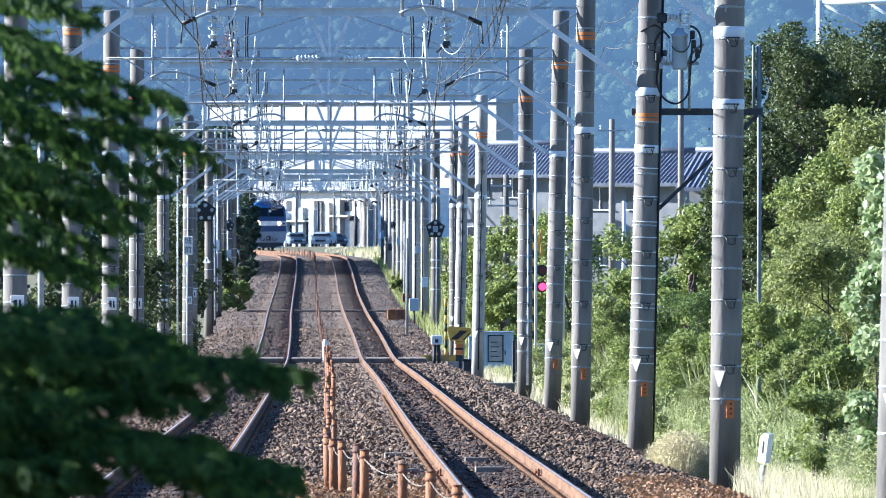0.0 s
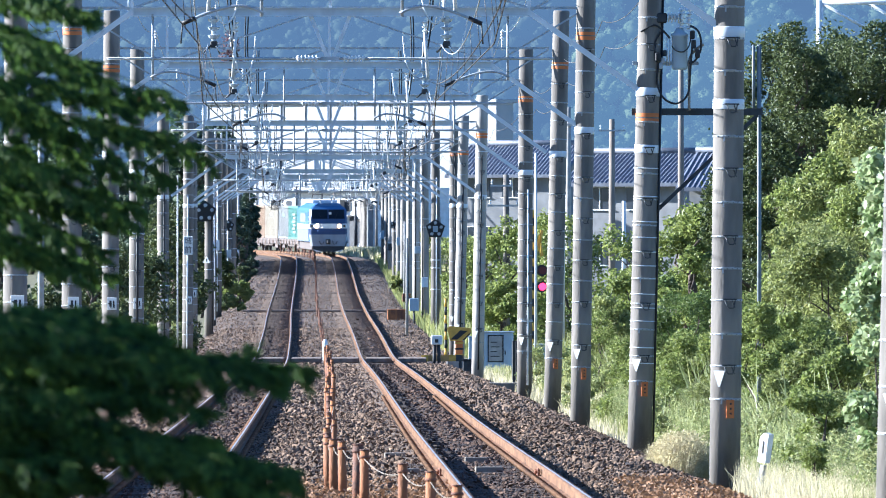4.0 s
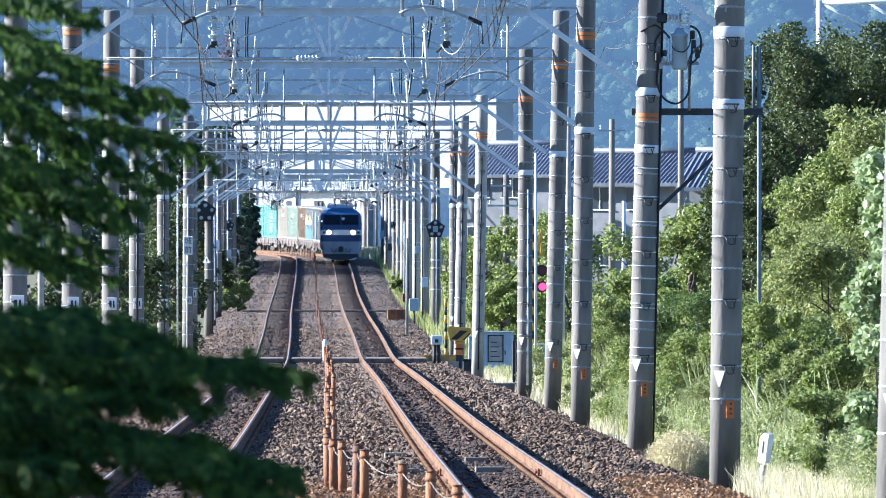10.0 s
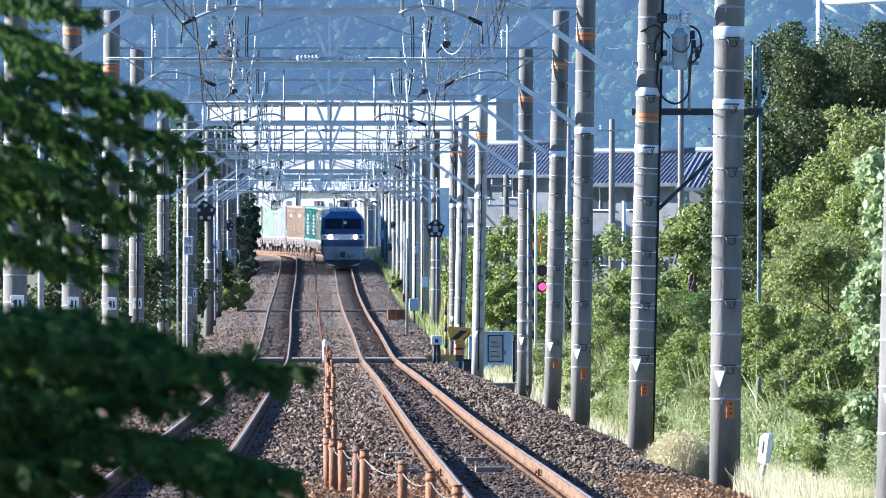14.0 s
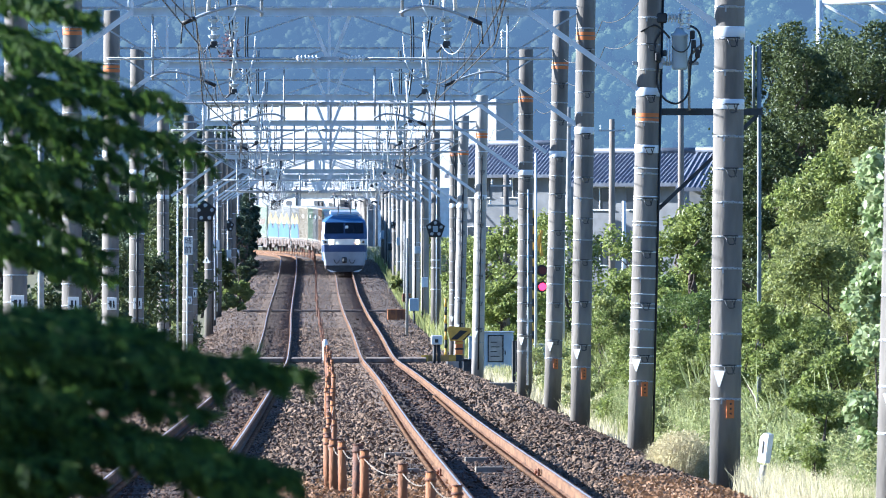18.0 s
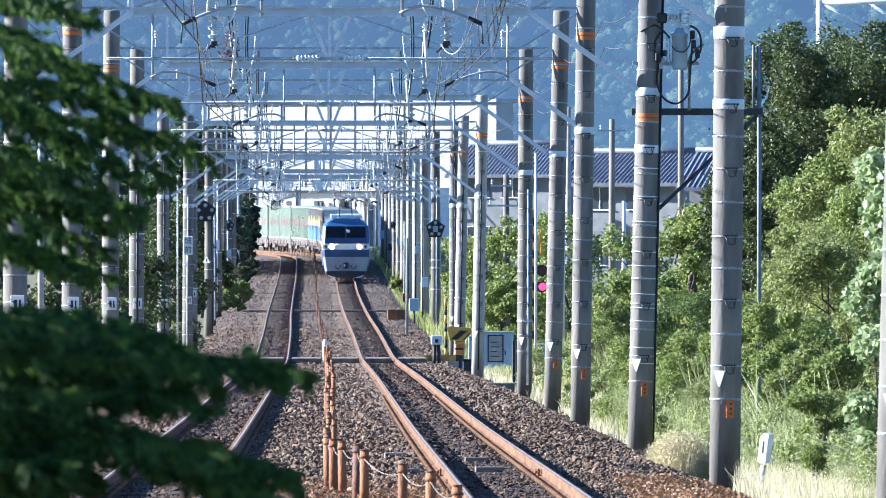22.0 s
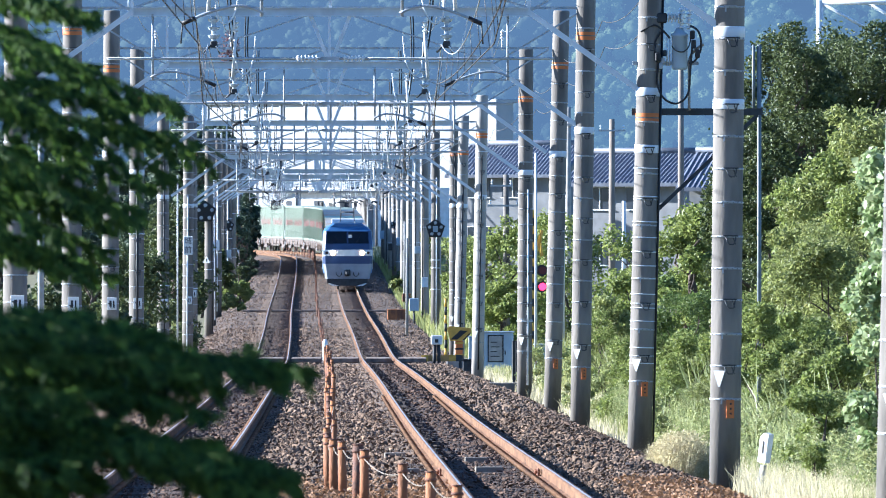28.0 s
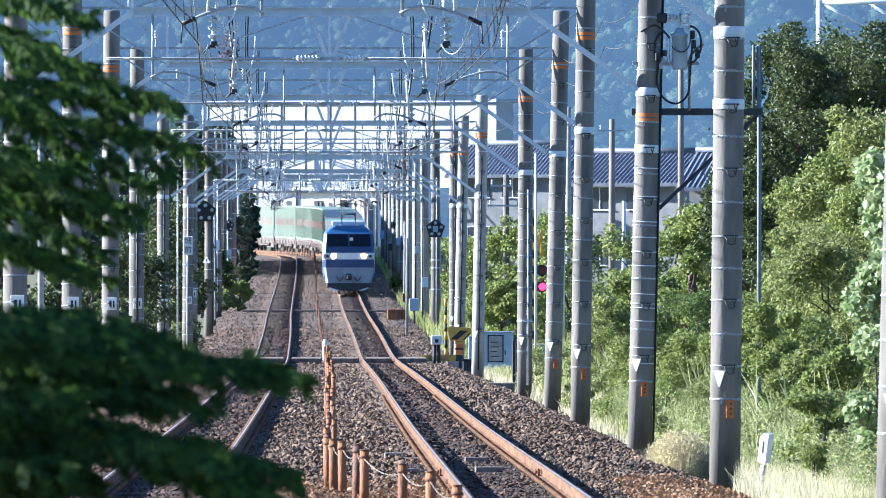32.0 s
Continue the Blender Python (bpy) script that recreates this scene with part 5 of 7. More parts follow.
def fences():
    tops = []
    for x, y, h, w, dark in ((-0.11, 138, 0.66, 0.105, False), (-0.37, 145, 0.66, 0.1, False), (-0.78, 157, 0.68, 0.105, False), (-0.86, 159, 0.72, 0.12, True), (-1.04, 165, 0.7, 0.1, False), (-1.16, 168, 0.7, 0.105, False), (-1.24, 171, 0.7, 0.09, False), (-1.29, 177, 0.7, 0.085, True), (-1.36, 185, 0.7, 0.08, False), (0.12, 131, 0.62, 0.1, False)):
        tops.append((y, fence_post(x, y, h, w, random.uniform(-1, 1), dark)))
    y = 192.0
    while y < 545:
        q = at_y(y, MID + random.uniform(-.06, .06) + (0.0 if y < 300 else 0.02), 0)
        tops.append((y, fence_post(q.x, y, 0.72 + random.uniform(-.06, .1), 0.07 + random.uniform(0, .03), random.uniform(-2, 2), random.random() < .35)))
        y += 7 + random.uniform(-1.5, 2.5)
    y = 556.0
    while y < 1110:
        q = at_y(y, MID + random.uniform(-.04, .04), 0)
        tops.append((y, fence_post(q.x, y, 0.62, 0.07, random.uniform(-2, 2), True)))
        y += 13
    while y < 1236:
        q = at_y(y, MID + random.uniform(-.05, .05), 0)
        fence_post(q.x, y, 0.7, 0.075, random.uniform(-2, 2), True)
        y += 3.2
    tops.sort(key=lambda a: a[0])
    r = thing("fence_rope", pose(0, 0, 0), "grey rope slung from post to post between the tracks", "rope")
    for (ya, a), (yb, b) in zip(tops, tops[1:]):
        if ya > 330 or yb - ya > 14:
            continue
        pts = [a.lerp(b, u) - Vector((0, 0, 0.07 * (1 - (2 * u - 1) ** 2))) for u in np.linspace(0, 1, 7)]
        part("rope_span", tube(bmesh.new(), pts, 0.004), M_ROPE, r)


fences()


def leaf_litter():
    """Dead leaves blown among the stones at the near end of the line."""
    npr = np.random.default_rng(77)
    pts = []
    for x0, x1, y0, y1, n in ((-1.9, 0.2, 158, 177, 1300), (1.9, 3.9, 158, 180, 2600)):
        for x, u in zip(npr.uniform(x0, x1, n), npr.uniform(0, 1, n)):
            y = y0 + (y1 - y0) * u ** 1.7
            pts.append((x, y, ground_z(x - line_x(y), y) + npr.uniform(0.06, 0.12)))
    tagged(mpart("leaf_litter", leaf_mesh("leaf_litter", np.array(pts), 0.055, npr, 0.6, 0.7), M_LITTER), "dry brown dead leaves strewn over the ballast", "dead leaves", kind="stuff")


leaf_litter()


def white_stake():
    q = at_y(560, MID, 0)
    p = thing("track_marker", pose(q.x + 0.02, 560, q.z - 0.3), "small white stake between the tracks", "marker")
    bm = bmesh.new()
    lathe(bm, [(0.09, 0), (0.09, 0.75), (0.05, 0.85)], n=10)
    part("stake", bm, M_WHITE, p)
    p = thing("distance_marker", pose(3.86, 190, 1.36, 0, 8, -40), "leaning white concrete distance marker with a black stroke", "marker")
    bm = bmesh.new()
    prism(bm, [(-0.06, -0.17), (0.06, -0.17), (0.068, 0.18), (0.0, 0.19), (-0.056, 0.13)], -0.05, 0.05)
    part("board", bm, M_WHITE, p)
    bm = bmesh.new()
    box(bm, -0.03, -0.03, -0.8, 0.03, 0.03, -0.2)
    part("leg", bm, M_CONCL, p)
    bm = bmesh.new()
    box(bm, -0.005, -0.057, -0.06, 0.012, -0.051, 0.09)
    part("stroke", bm, M_INK, p)


white_stake()


def track_bits():
    """Loose pale boards between the rails, and the joint bars of the near rail."""
    for dx, y, w, d in ((0.05, 192, 0.34, 0.16), (-0.93, 190, 0.26, 0.1), (0.02, 205, 0.3, 0.1), (-1.0, 212, 0.28, 0.12)):
        q = at_y(y, dx, -0.15)
        t = thing("loose_board", pose(q.x, y, q.z, 0, 0, random.uniform(-4, 4)), "short pale weathered board lying in the ballast", "board", "boards in the ballast")
        bm = bmesh.new()
        box(bm, -w / 2, -d / 2, -0.05, w / 2, d / 2, 0.04, 0.01)
        part("board", bm, M_BOARD, t)
    for off in (GAUGE / 2, -GAUGE / 2):
        q = at_y(183, off, -0.085)
        t = thing("joint_bar", pose(q.x - 0.03, 183, q.z, 0, 0, 0.45), "dark bolted joint bar on the rail", "joint bar", "rail joints")
        bm = bmesh.new()
        box(bm, -0.03, -0.45, -0.045, 0.0, 0.45, 0.04, 0.008)
        part("bar", bm, M_RUSTD, t)
        for k in range(4):
            bm = bmesh.new()
            rod(bm, (-0.06, -0.33 + .22 * k, 0), (-0.03, -0.33 + .22 * k, 0), 0.022, n=6)
            part("bolt", bm, M_RUSTD, t)


track_bits()


def striped_post(bm, x, y, z0, z1, r, step, m0, m1):
    z, k = z0, 0
    while z < z1:
        rod(bm, (x, y, z), (x, y, min(z + step, z1)), r, n=12, mi=m0 if k % 2 else m1)
        z += step
        k += 1


def crossing_gear():
    z = rail_z(548)
    # warning signal: striped post, cross boards, twin red lamps, seen from the side
    t = thing("crossing_signal", pose(3.12, 552, z - 0.5), "yellow and black striped crossing signal with red lamps", "crossing signal", "level crossing gear")
    bm = bmesh.new()
    striped_post(bm, 0, 0, 0, 5.6, 0.07, 0.28, 0, 1)
    part("post", bm, [M_YELLOW, M_BLACK], t)
    for s in (-1, 1):
        bm = bmesh.new()
        beam(bm, (0.27, -0.4, 4.45 - s * 0.4), (0.3, 0.4, 4.45 + s * 0.4), 0.035, 0.16)
        part("cross_board", bm, M_SIGNYEL, t, "yellow warning cross board")
    bm = bmesh.new()
    prism(bm, [(0.27, 4.92), (0.37, 4.86), (0.3, 4.45), (0.38, 4.02), (0.28, 3.96), (0.14, 4.45)], -0.03, 0.03)
    part("cross_arm", bm, M_SIGNYEL, t)
    for zz, on in ((3.5, 0), (2.93, 1)):
        bm = bmesh.new()
        rod(bm, (0.32, -0.13, zz), (0.32, 0.1, zz), 0.2, n=16)
        lamp = part("lamp_hood", bm, M_BLACK, t, "round black lamp hood")
        bm = bmesh.new()
        rod(bm, (0.34, -0.15, zz), (0.34, -0.13, zz), 0.135, n=16)
        part("lens", bm, M_REDLAMP if on else M_TAIL2, lamp, "lit red lens" if on else "dark red lens")
        bm = bmesh.new()
        beam(bm, (0, 0, zz), (0.2, 0, zz), 0.05, 0.05)
        part("bracket", bm, M_DARK, t)
    # barrier machine on its stand, with a striped head
    t = thing("barrier_machine", pose(0.55, 551, z - 0.5), "yellow and black crossing barrier machine on a stand", "barrier", "level crossing gear")
    bm = bmesh.new()
    box(bm, -0.42, -0.3, 0.0, 0.5, 0.3, 0.4, 0.02)
    part("plinth", bm, M_CONCL, t)
    bm = bmesh.new()
    box(bm, -0.12, -0.12, 0.4, 0.14, 0.12, 1.05, 0.02)
    part("stand", bm, M_ORANGE, t)
    bm = bmesh.new()
    prism(bm, [(-0.42, 1.5), (-0.3, 1.56), (0.42, 1.5), (0.42, 1.36), (0.1, 1.05), (-0.3, 1.05)], -0.22, 0.2)
    head = part("machine_head", bm, M_YELLOW, t)
    bm = bmesh.new()
    prism(bm, [(-0.3, 1.1), (-0.05, 1.1), (0.3, 1.4), (0.05, 1.42)], -0.235, -0.222)
    part("dark_stripe", bm, M_BLACK, head)
    bm = bmesh.new()
    prism(bm, [(0.12, 1.08), (0.2, 1.08), (0.41, 1.3), (0.41, 1.36)], -0.236, -0.223)
    part("dark_stripe", bm, M_BLACK, head)
    for k, zz in enumerate((0.52, 0.74, 0.94)):
        bm = bmesh.new()
        box(bm, -0.14, -0.14, zz, 0.16, -0.121, zz + 0.07)
        part("band", bm, M_BLACK if k == 1 else M_YELLOW, t)
    t = thing("barrier_beam", pose(-0.75, 550, z - 0.45), "low yellow and black barrier beam beside the crossing", "barrier", "level crossing gear")
    for k in range(6):
        bm = bmesh.new()
        box(bm, 0.24 * k, -0.06, 0.3, 0.24 * (k + 1), 0.06, 0.52)
        part("beam_section", bm, M_DARK if k == 5 else (M_YELLOW if k in (0, 4) else M_BROWNBOX), t)
    for k in (0.1, 1.3):
        bm = bmesh.new()
        box(bm, k, -0.05, 0, k + 0.1, 0.05, 0.3)
        part("foot", bm, M_DARK, t)
    t = thing("equipment_stand", pose(-0.22, 546, z - 0.5), "black two-legged stand with a white box on top", "equipment box", "level crossing gear")
    for s in (-1, 1):
        bm = bmesh.new()
        rod(bm, (s * 0.09, 0, 0), (s * 0.07, 0, 0.95), 0.06, n=10)
        part("leg", bm, M_BLACK, t)
    bm = bmesh.new()
    box(bm, -0.2, -0.14, 0.95, 0.2, 0.14, 1.28, 0.03)
    part("box", bm, M_WHITE, t)
    bm = bmesh.new()
    box(bm, -0.06, -0.15, 1.02, 0.06, -0.141, 1.14)
    part("dial", bm, M_DARK, t)
    # relay cabinets
    for x, y, w, h, m, lab in ((1.72, 540, 1.35, 1.5, M_BOXGREY, "blue-grey relay cabinet with a framed door"), (1.15, 560, 0.5, 1.2, M_BOXGREY, "narrow blue-grey cabinet beside the crossing"), (0.95, 520, 0.6, 0.55, M_DARK, "low dark cable trough box"), (3.4, 538, 0.6, 1.1, M_BOXGREY, "blue-grey cabinet behind the masts")):
        gz = ground_z(x - line_x(y), y)
        t = thing("relay_cabinet", pose(x, y, gz - 0.05), lab, "cabinet", "cabinets by the crossing")
        bm = bmesh.new()
        box(bm, -w / 2, -0.25, 0.12, w / 2, 0.25, h, 0.02)
        part("body", bm, m, t)
        bm = bmesh.new()
        box(bm, -w / 2 - .03, -0.28, 0, w / 2 + .03, 0.28, 0.12, 0.01)
        part("plinth", bm, M_CONCL, t)
        bm = bmesh.new()
        box(bm, -w / 2 - .04, -0.3, h, w / 2 + .04, 0.3, h + .05, 0.015)
        part("lid", bm, m, t)
        if w > 0.8:
            for a in ((-.2, .5, -.16, h - .08), (.3, .5, .34, h - .08), (-.2, h - .12, .34, h - .08), (-.2, .5, .34, .54)):
                bm = bmesh.new()
                box(bm, a[0], -0.275, a[1], a[2], -0.252, a[3])
                part("door_frame", bm, M_DARK, t)
            bm = bmesh.new()
            box(bm, -.155, -0.268, .545, .295, -0.255, h - .125)
            o = part("notice_panel", bm, M_CONCL, t, "pale notice panel with dark lines")
            for k_ in range(4):
                bm = bmesh.new()
                box(bm, -.1, -0.274, .68 + .16 * k_, .2 - .08 * (k_ % 2), -0.269, .71 + .16 * k_)
                part("ink_bar", bm, M_INK, o)
        bm = bmesh.new()
        box(bm, w * .28, -0.28, h * .5, w * .28 + .04, -0.253, h * .5 + .14)
        part("handle", bm, M_DARK, t)
    # concrete trough covers beyond the ballast
    t = thing("cable_trough", pose(1.55, 436, ground_z(2.8, 436) + 0.0), "weathered concrete cable trough with a raised end", "cable trough")
    for k in range(4):
        bm = bmesh.new()
        box(bm, -0.55, k * 1.05, -0.3, 0.55, k * 1.05 + 1.0, 0.14 if k == 0 else 0.1, 0.02)
        part("slab", bm, M_CONC, t)
    # dark timber posts of an old fence
    for x, y in ((1.99, 445), (2.09, 446), (2.16, 449)):
        t = thing("timber_post", pose(x, y, ground_z(x - line_x(y), y) - .1), "dark weathered timber fence post", "post", "old timber posts")
        bm = bmesh.new()
        box(bm, -0.05, -0.05, 0, 0.05, 0.05, 1.5, 0.015)
        part("shaft", bm, M_BLACK, t)
    # boxes farther along
    for x, y, z0, w, h, m, lab in ((-2.15, 745, 0.0, 0.95, 0.52, M_RUSTP, "low rusty ochre board beside the track"), (-1.75, 760, 0.85, 0.42, 0.4, M_RUSTD, "rusty brown equipment box on a post"), (-1.35, 740, 0.62, 0.46, 0.6, M_BOXGREY, "grey equipment box on a post")):
        gz = ground_z(x - line_x(y), y)
        t = thing("equipment_box", pose(x, y, gz), lab, "box", "trackside boxes")
        bm = bmesh.new()
        box(bm, -w / 2, -0.2, z0, w / 2, 0.2, z0 + h, 0.03)
        part("casing", bm, m, t)
        bm = bmesh.new()
        rod(bm, (0, 0, -.1), (0, 0, z0), 0.05)
        part("post", bm, M_DARK, t)
    t = thing("striped_stop_post", pose(0.1, 575, ground_z(3, 575)), "thin yellow and black striped post", "post")
    bm = bmesh.new()
    striped_post(bm, 0, 0, 0, 2.4, 0.05, 0.3, 0, 1)
    part("shaft", bm, [M_YELLOW, M_BLACK], t)


M_REDLAMP = glow("red_signal_lamp", (1.0, 0.02, 0.06), 1.5)
M_GREENLAMP = glow("green_signal_lamp", (0.1, 0.9, 0.6), 2.2)
M_TAIL2 = glow("unlit_red_lens", (0.08, 0.01, 0.01), 0.02)
crossing_gear()


def pentagon_signal(x, y, z, r, mid):
    """A five-lamp flashing obstacle signal on its bracket."""
    t = thing("obstacle_signal", pose(x, y, z), "black pentagonal five-lamp obstacle warning signal", "signal", "obstacle signals")
    bm = bmesh.new()
    prism(bm, [(r * math.sin(k * 1.25664), r * math.cos(k * 1.25664)) for k in range(5)], -0.05, 0.06)
    plate = part("backplate", bm, M_BLACK, t)
    for k in range(5):
        bm = bmesh.new()
        a = k * 1.25664
        rod(bm, (r * .6 * math.sin(a), -0.16, r * .6 * math.cos(a)), (r * .6 * math.sin(a), -0.05, r * .6 * math.cos(a)), r * .21, n=12)
        h = part("lamp_hood", bm, M_DARK, t)
        bm = bmesh.new()
        rod(bm, (r * .6 * math.sin(a), -0.165, r * .6 * math.cos(a)), (r * .6 * math.sin(a), -0.16, r * .6 * math.cos(a)), r * .16, n=12)
        part("lens", bm, M_GALVD, h)
    if mid:
        bm = bmesh.new()
        box(bm, -r * .25, -0.075, -r * .3, r * .25, -0.055, r * .3, 0.01)
        part("centre_plate", bm, M_BOXGREY, t, "pale grey centre plate")
    bm = bmesh.new()
    beam(bm, (0, 0.06, 0), (0, 0.5, 0), 0.08, 0.08)
    part("bracket", bm, M_DARK, t)


for yk, sd, zk, rk, plate in ((690, -1, 5.35, 0.5, False), (905, -1, 5.07, 0.36, False), (690, 1, 4.62, 0.44, True), (1005, 1, 5.29, 0.3, False)):
    q = at_y(yk, MID + sd * 5.0, 0)
    pentagon_signal(q.x, yk - 0.62, zk, rk, plate)


def lettering(body, size, parent, m, material):
    """Flat raised letters of the built-in font, as one mesh."""
    cu = bpy.data.curves.new("lettering", "FONT")
    cu.body, cu.size, cu.extrude, cu.align_x, cu.align_y = body, size, 0.004, "CENTER", "CENTER"
    tmp = bpy.data.objects.new("lettering", cu)
    me = bpy.data.meshes.new_from_object(tmp)
    bpy.data.objects.remove(tmp)
    o = mpart("lettering", me, material, parent)
    o.matrix_basis = m
    return o


def mast_signs():
    q = at_y(566, MID - 5.0, 0)
    t = thing("name_sign", pose(q.x + 0.14, 565.66, EYE + 0.12, 0, 0, -8), "white upright name board with black characters", "sign", "signs on the masts")
    bm = bmesh.new()
    box(bm, -0.165, -0.01, -0.33, 0.165, 0.01, 0.33, 0.01)
    part("board", bm, M_WHITE, t)
    lettering("城", 0.27, t, pose(0, -0.014, 0.15, 90, 0, 0), M_INK)
    lettering("前", 0.27, t, pose(0, -0.014, -0.16, 90, 0, 0), M_INK)
    bm = bmesh.new()
    beam(bm, (0, 0.01, 0), (0, 0.1, 0), 0.05, 0.3)
    part("clip", bm, M_GALV, t)
    t = thing("warning_sign", pose(-10.28, 689.4, 3.28, 0, 0, -22), "small white triangular warning sign", "sign", "signs on the masts")
    bm = bmesh.new()
    prism(bm, [(-0.18, -0.14), (0.18, -0.14), (0, 0.17)], -0.01, 0.01)
    part("board", bm, M_WHITE, t)
    bm = bmesh.new()
    box(bm, -0.02, -0.016, -0.08, 0.02, -0.011, 0.06)
    part("stroke", bm, M_INK, t)
    # a cable riser pipe beside the mast that bears the name board
    t = thing("cable_riser", pose(q.x - 0.24, 566.0, ground_z(-6.85, 566)), "grey cable riser pipe clipped to a mast", "pipe")
    bm = bmesh.new()
    rod(bm, (0, 0, 0), (0, 0, 6.9), 0.03)
    part("pipe", bm, M_GALVD, t)


mast_signs()


def colour_light():
    """A railway colour-light signal at the left, mostly behind leaves."""
    t = thing("colour_light_signal", pose(-8.75, 335, 0.2), "dark colour-light signal showing green", "signal")
    bm = bmesh.new()
    rod(bm, (0.25, 0.3, 0), (0.25, 0.3, 7.6), 0.07, n=12)
    part("post", bm, M_GALVD, t)
    bm = bmesh.new()
    prism(bm, [(0.27 * math.cos(a), 7.1 + 0.32 * math.sin(a) + (0.25 if math.sin(a) > 0 else -0.25)) for a in np.linspace(0, 6.283, 20)[:-1]], -0.02, 0.02)
    part("backboard", bm, M_BLACK, t)
    for k in range(3):
        bm = bmesh.new()
        zz = 6.85 + 0.26 * k
        rod(bm, (-0.1, -0.2, zz), (-0.1, -0.02, zz), 0.1, n=12)
        h = part("lamp_hood", bm, M_BLACK, t)
        bm = bmesh.new()
        rod(bm, (-0.1, -0.21, zz), (-0.1, -0.2, zz), 0.08, n=12)
        part("lens", bm, M_GREENLAMP if k == 1 else M_BLACK, h, "lit green lens" if k == 1 else "dark lens")


colour_light()


def transformer_stand():
    """A steel bracket between a mast and a thin post, with a pole transformer and its cables."""
    y = 252.3
    t = thing("transformer_bracket", pose(0, y, 0), "dark steel bracket frame between mast and post", "bracket")
    bm = bmesh.new()
    rod(bm, (5.03, 0, 0.4), (5.03, 0, 7.0), 0.035, n=10)
    part("post", bm, M_STEEL, t)
    bm = bmesh.new()
    rod(bm, (4.94, 0, 5.95), (4.94, 0, 7.0), 0.025, n=8)
    part("short_post", bm, M_STEEL, t)
    bm = bmesh.new()
    beam(bm, (3.0, -0.2, 5.93), (5.08, -0.2, 5.93), 0.1, 0.11)
    part("cross_beam", bm, M_DARK, t)
    bm = bmesh.new()
    beam(bm, (3.25, -0.2, 4.22), (5.0, -0.2, 5.88), 0.05, 0.06)
    part("strut", bm, M_DARK, t)
    tr = thing("pole_transformer", pose(3.76, y - 0.35, 6.0), "grey pole transformer with white bushings and black cables", "transformer")
    bm = bmesh.new()
    lathe(bm, [(0.105, 0.6), (0.125, 0.64), (0.125, 1.12), (0.14, 1.13), (0.14, 1.16), (0.09, 1.19), (0.05, 1.26)], n=18)
    part("tank", bm, M_BOXGREY, tr)
    for dx in (-0.3, 0.0, 0.12):
        bm = bmesh.new()
        if dx < 0:
            insulator(bm, (-0.2, -0.05, 1.43), (0.06, -0.05, 1.43), 0.088, 5)
        else:
            insulator(bm, (dx + .02, -0.02, 1.24), (dx + .04, -0.02, 1.6), 0.062, 5)
        part("bushing", bm, M_CERAM, tr, "white ribbed bushing")
    for pts in ([(-0.33, 0, 0.7), (-0.36, 0, 0.4), (-0.26, 0, 0.15), (-0.05, 0, 0.06), (0.13, 0, 0.22), (0.17, 0, 0.62), (0.2, 0, 1.0)],
                [(0.16, 0, 1.3), (0.3, 0, 1.2), (0.34, 0, 0.95), (0.25, 0, 0.75), (0.15, 0, 0.7)], [(-0.16, 0, 1.1), (-0.3, 0, 1.25), (-0.42, 0, 1.3), (-0.62, 0, 1.2)], [(-0.36, 0, 0.72), (-0.4, 0, 1.0), (-0.3, 0, 1.2)]):
        part("cable", tube(bmesh.new(), rounded([Vector(p) + Vector((0, -0.1, 0)) for p in pts]), 0.017), M_BLACK, tr, "black drooping cable")
    bm = bmesh.new()
    beam(bm, (-0.75, 0.05, 0.7), (0.3, 0.05, 0.7), 0.06, 0.06)
    part("hanger", bm, M_GALVD, tr)
    bm = bmesh.new()
    tube(bm, rounded([Vector((0.15, 0.0, -0.05)), Vector((0.15, 0.0, 0.45)), Vector((0.16, 0.0, 0.78)), Vector((0.27, 0.0, 0.93)), Vector((0.38, 0.0, 1.0))], 4), 0.022)
    part("stand", bm, M_WOODP, tr, "bent weathered support pipe")
    bm = bmesh.new()
    box(bm, -0.42, -0.08, 1.34, -0.2, 0.06, 1.5, 0.02)
    part("terminal_block", bm, M_DARK, tr, "dark terminal block beside the bushing")
    bm = bmesh.new()
    tube(bm, rounded([Vector((-0.13, -0.14, 0.98)), Vector((-0.06, -0.15, 0.9)), Vector((0.05, -0.15, 0.88)), Vector((0.14, -0.14, 0.96)), Vector((0.18, -0.1, 1.12))], 4), 0.01)
    part("cable", bm, M_BLACK, tr, "thin black lead across the tank")
    for k, (x, z) in enumerate(((-0.27, 0.74), (-0.24, 0.86), (-0.3, 0.66))):
        bm = bmesh.new()
        box(bm, x - .03, -0.12, z - .05, x + .03, -0.03, z + .05, 0.012)
        part("clamp", bm, M_DARK if k % 2 else M_GALVD, tr)
    for x in (-0.2, -0.16):
        bm = bmesh.new()
        rod(bm, (x, -0.02, 0.66), (x, -0.02, 1.12), 0.01)
        part("stay_rod", bm, M_GALV, tr)
    for x, z in ((0.22, 1.0), (0.28, 0.85), (0.2, 1.15), (-0.35, 0.8)):
        bm = bmesh.new()
        box(bm, x - .04, -0.16, z - .07, x + .04, -0.06, z + .07, 0.015)
        part("cutout", bm, M_BLACK, tr)


transformer_stand()


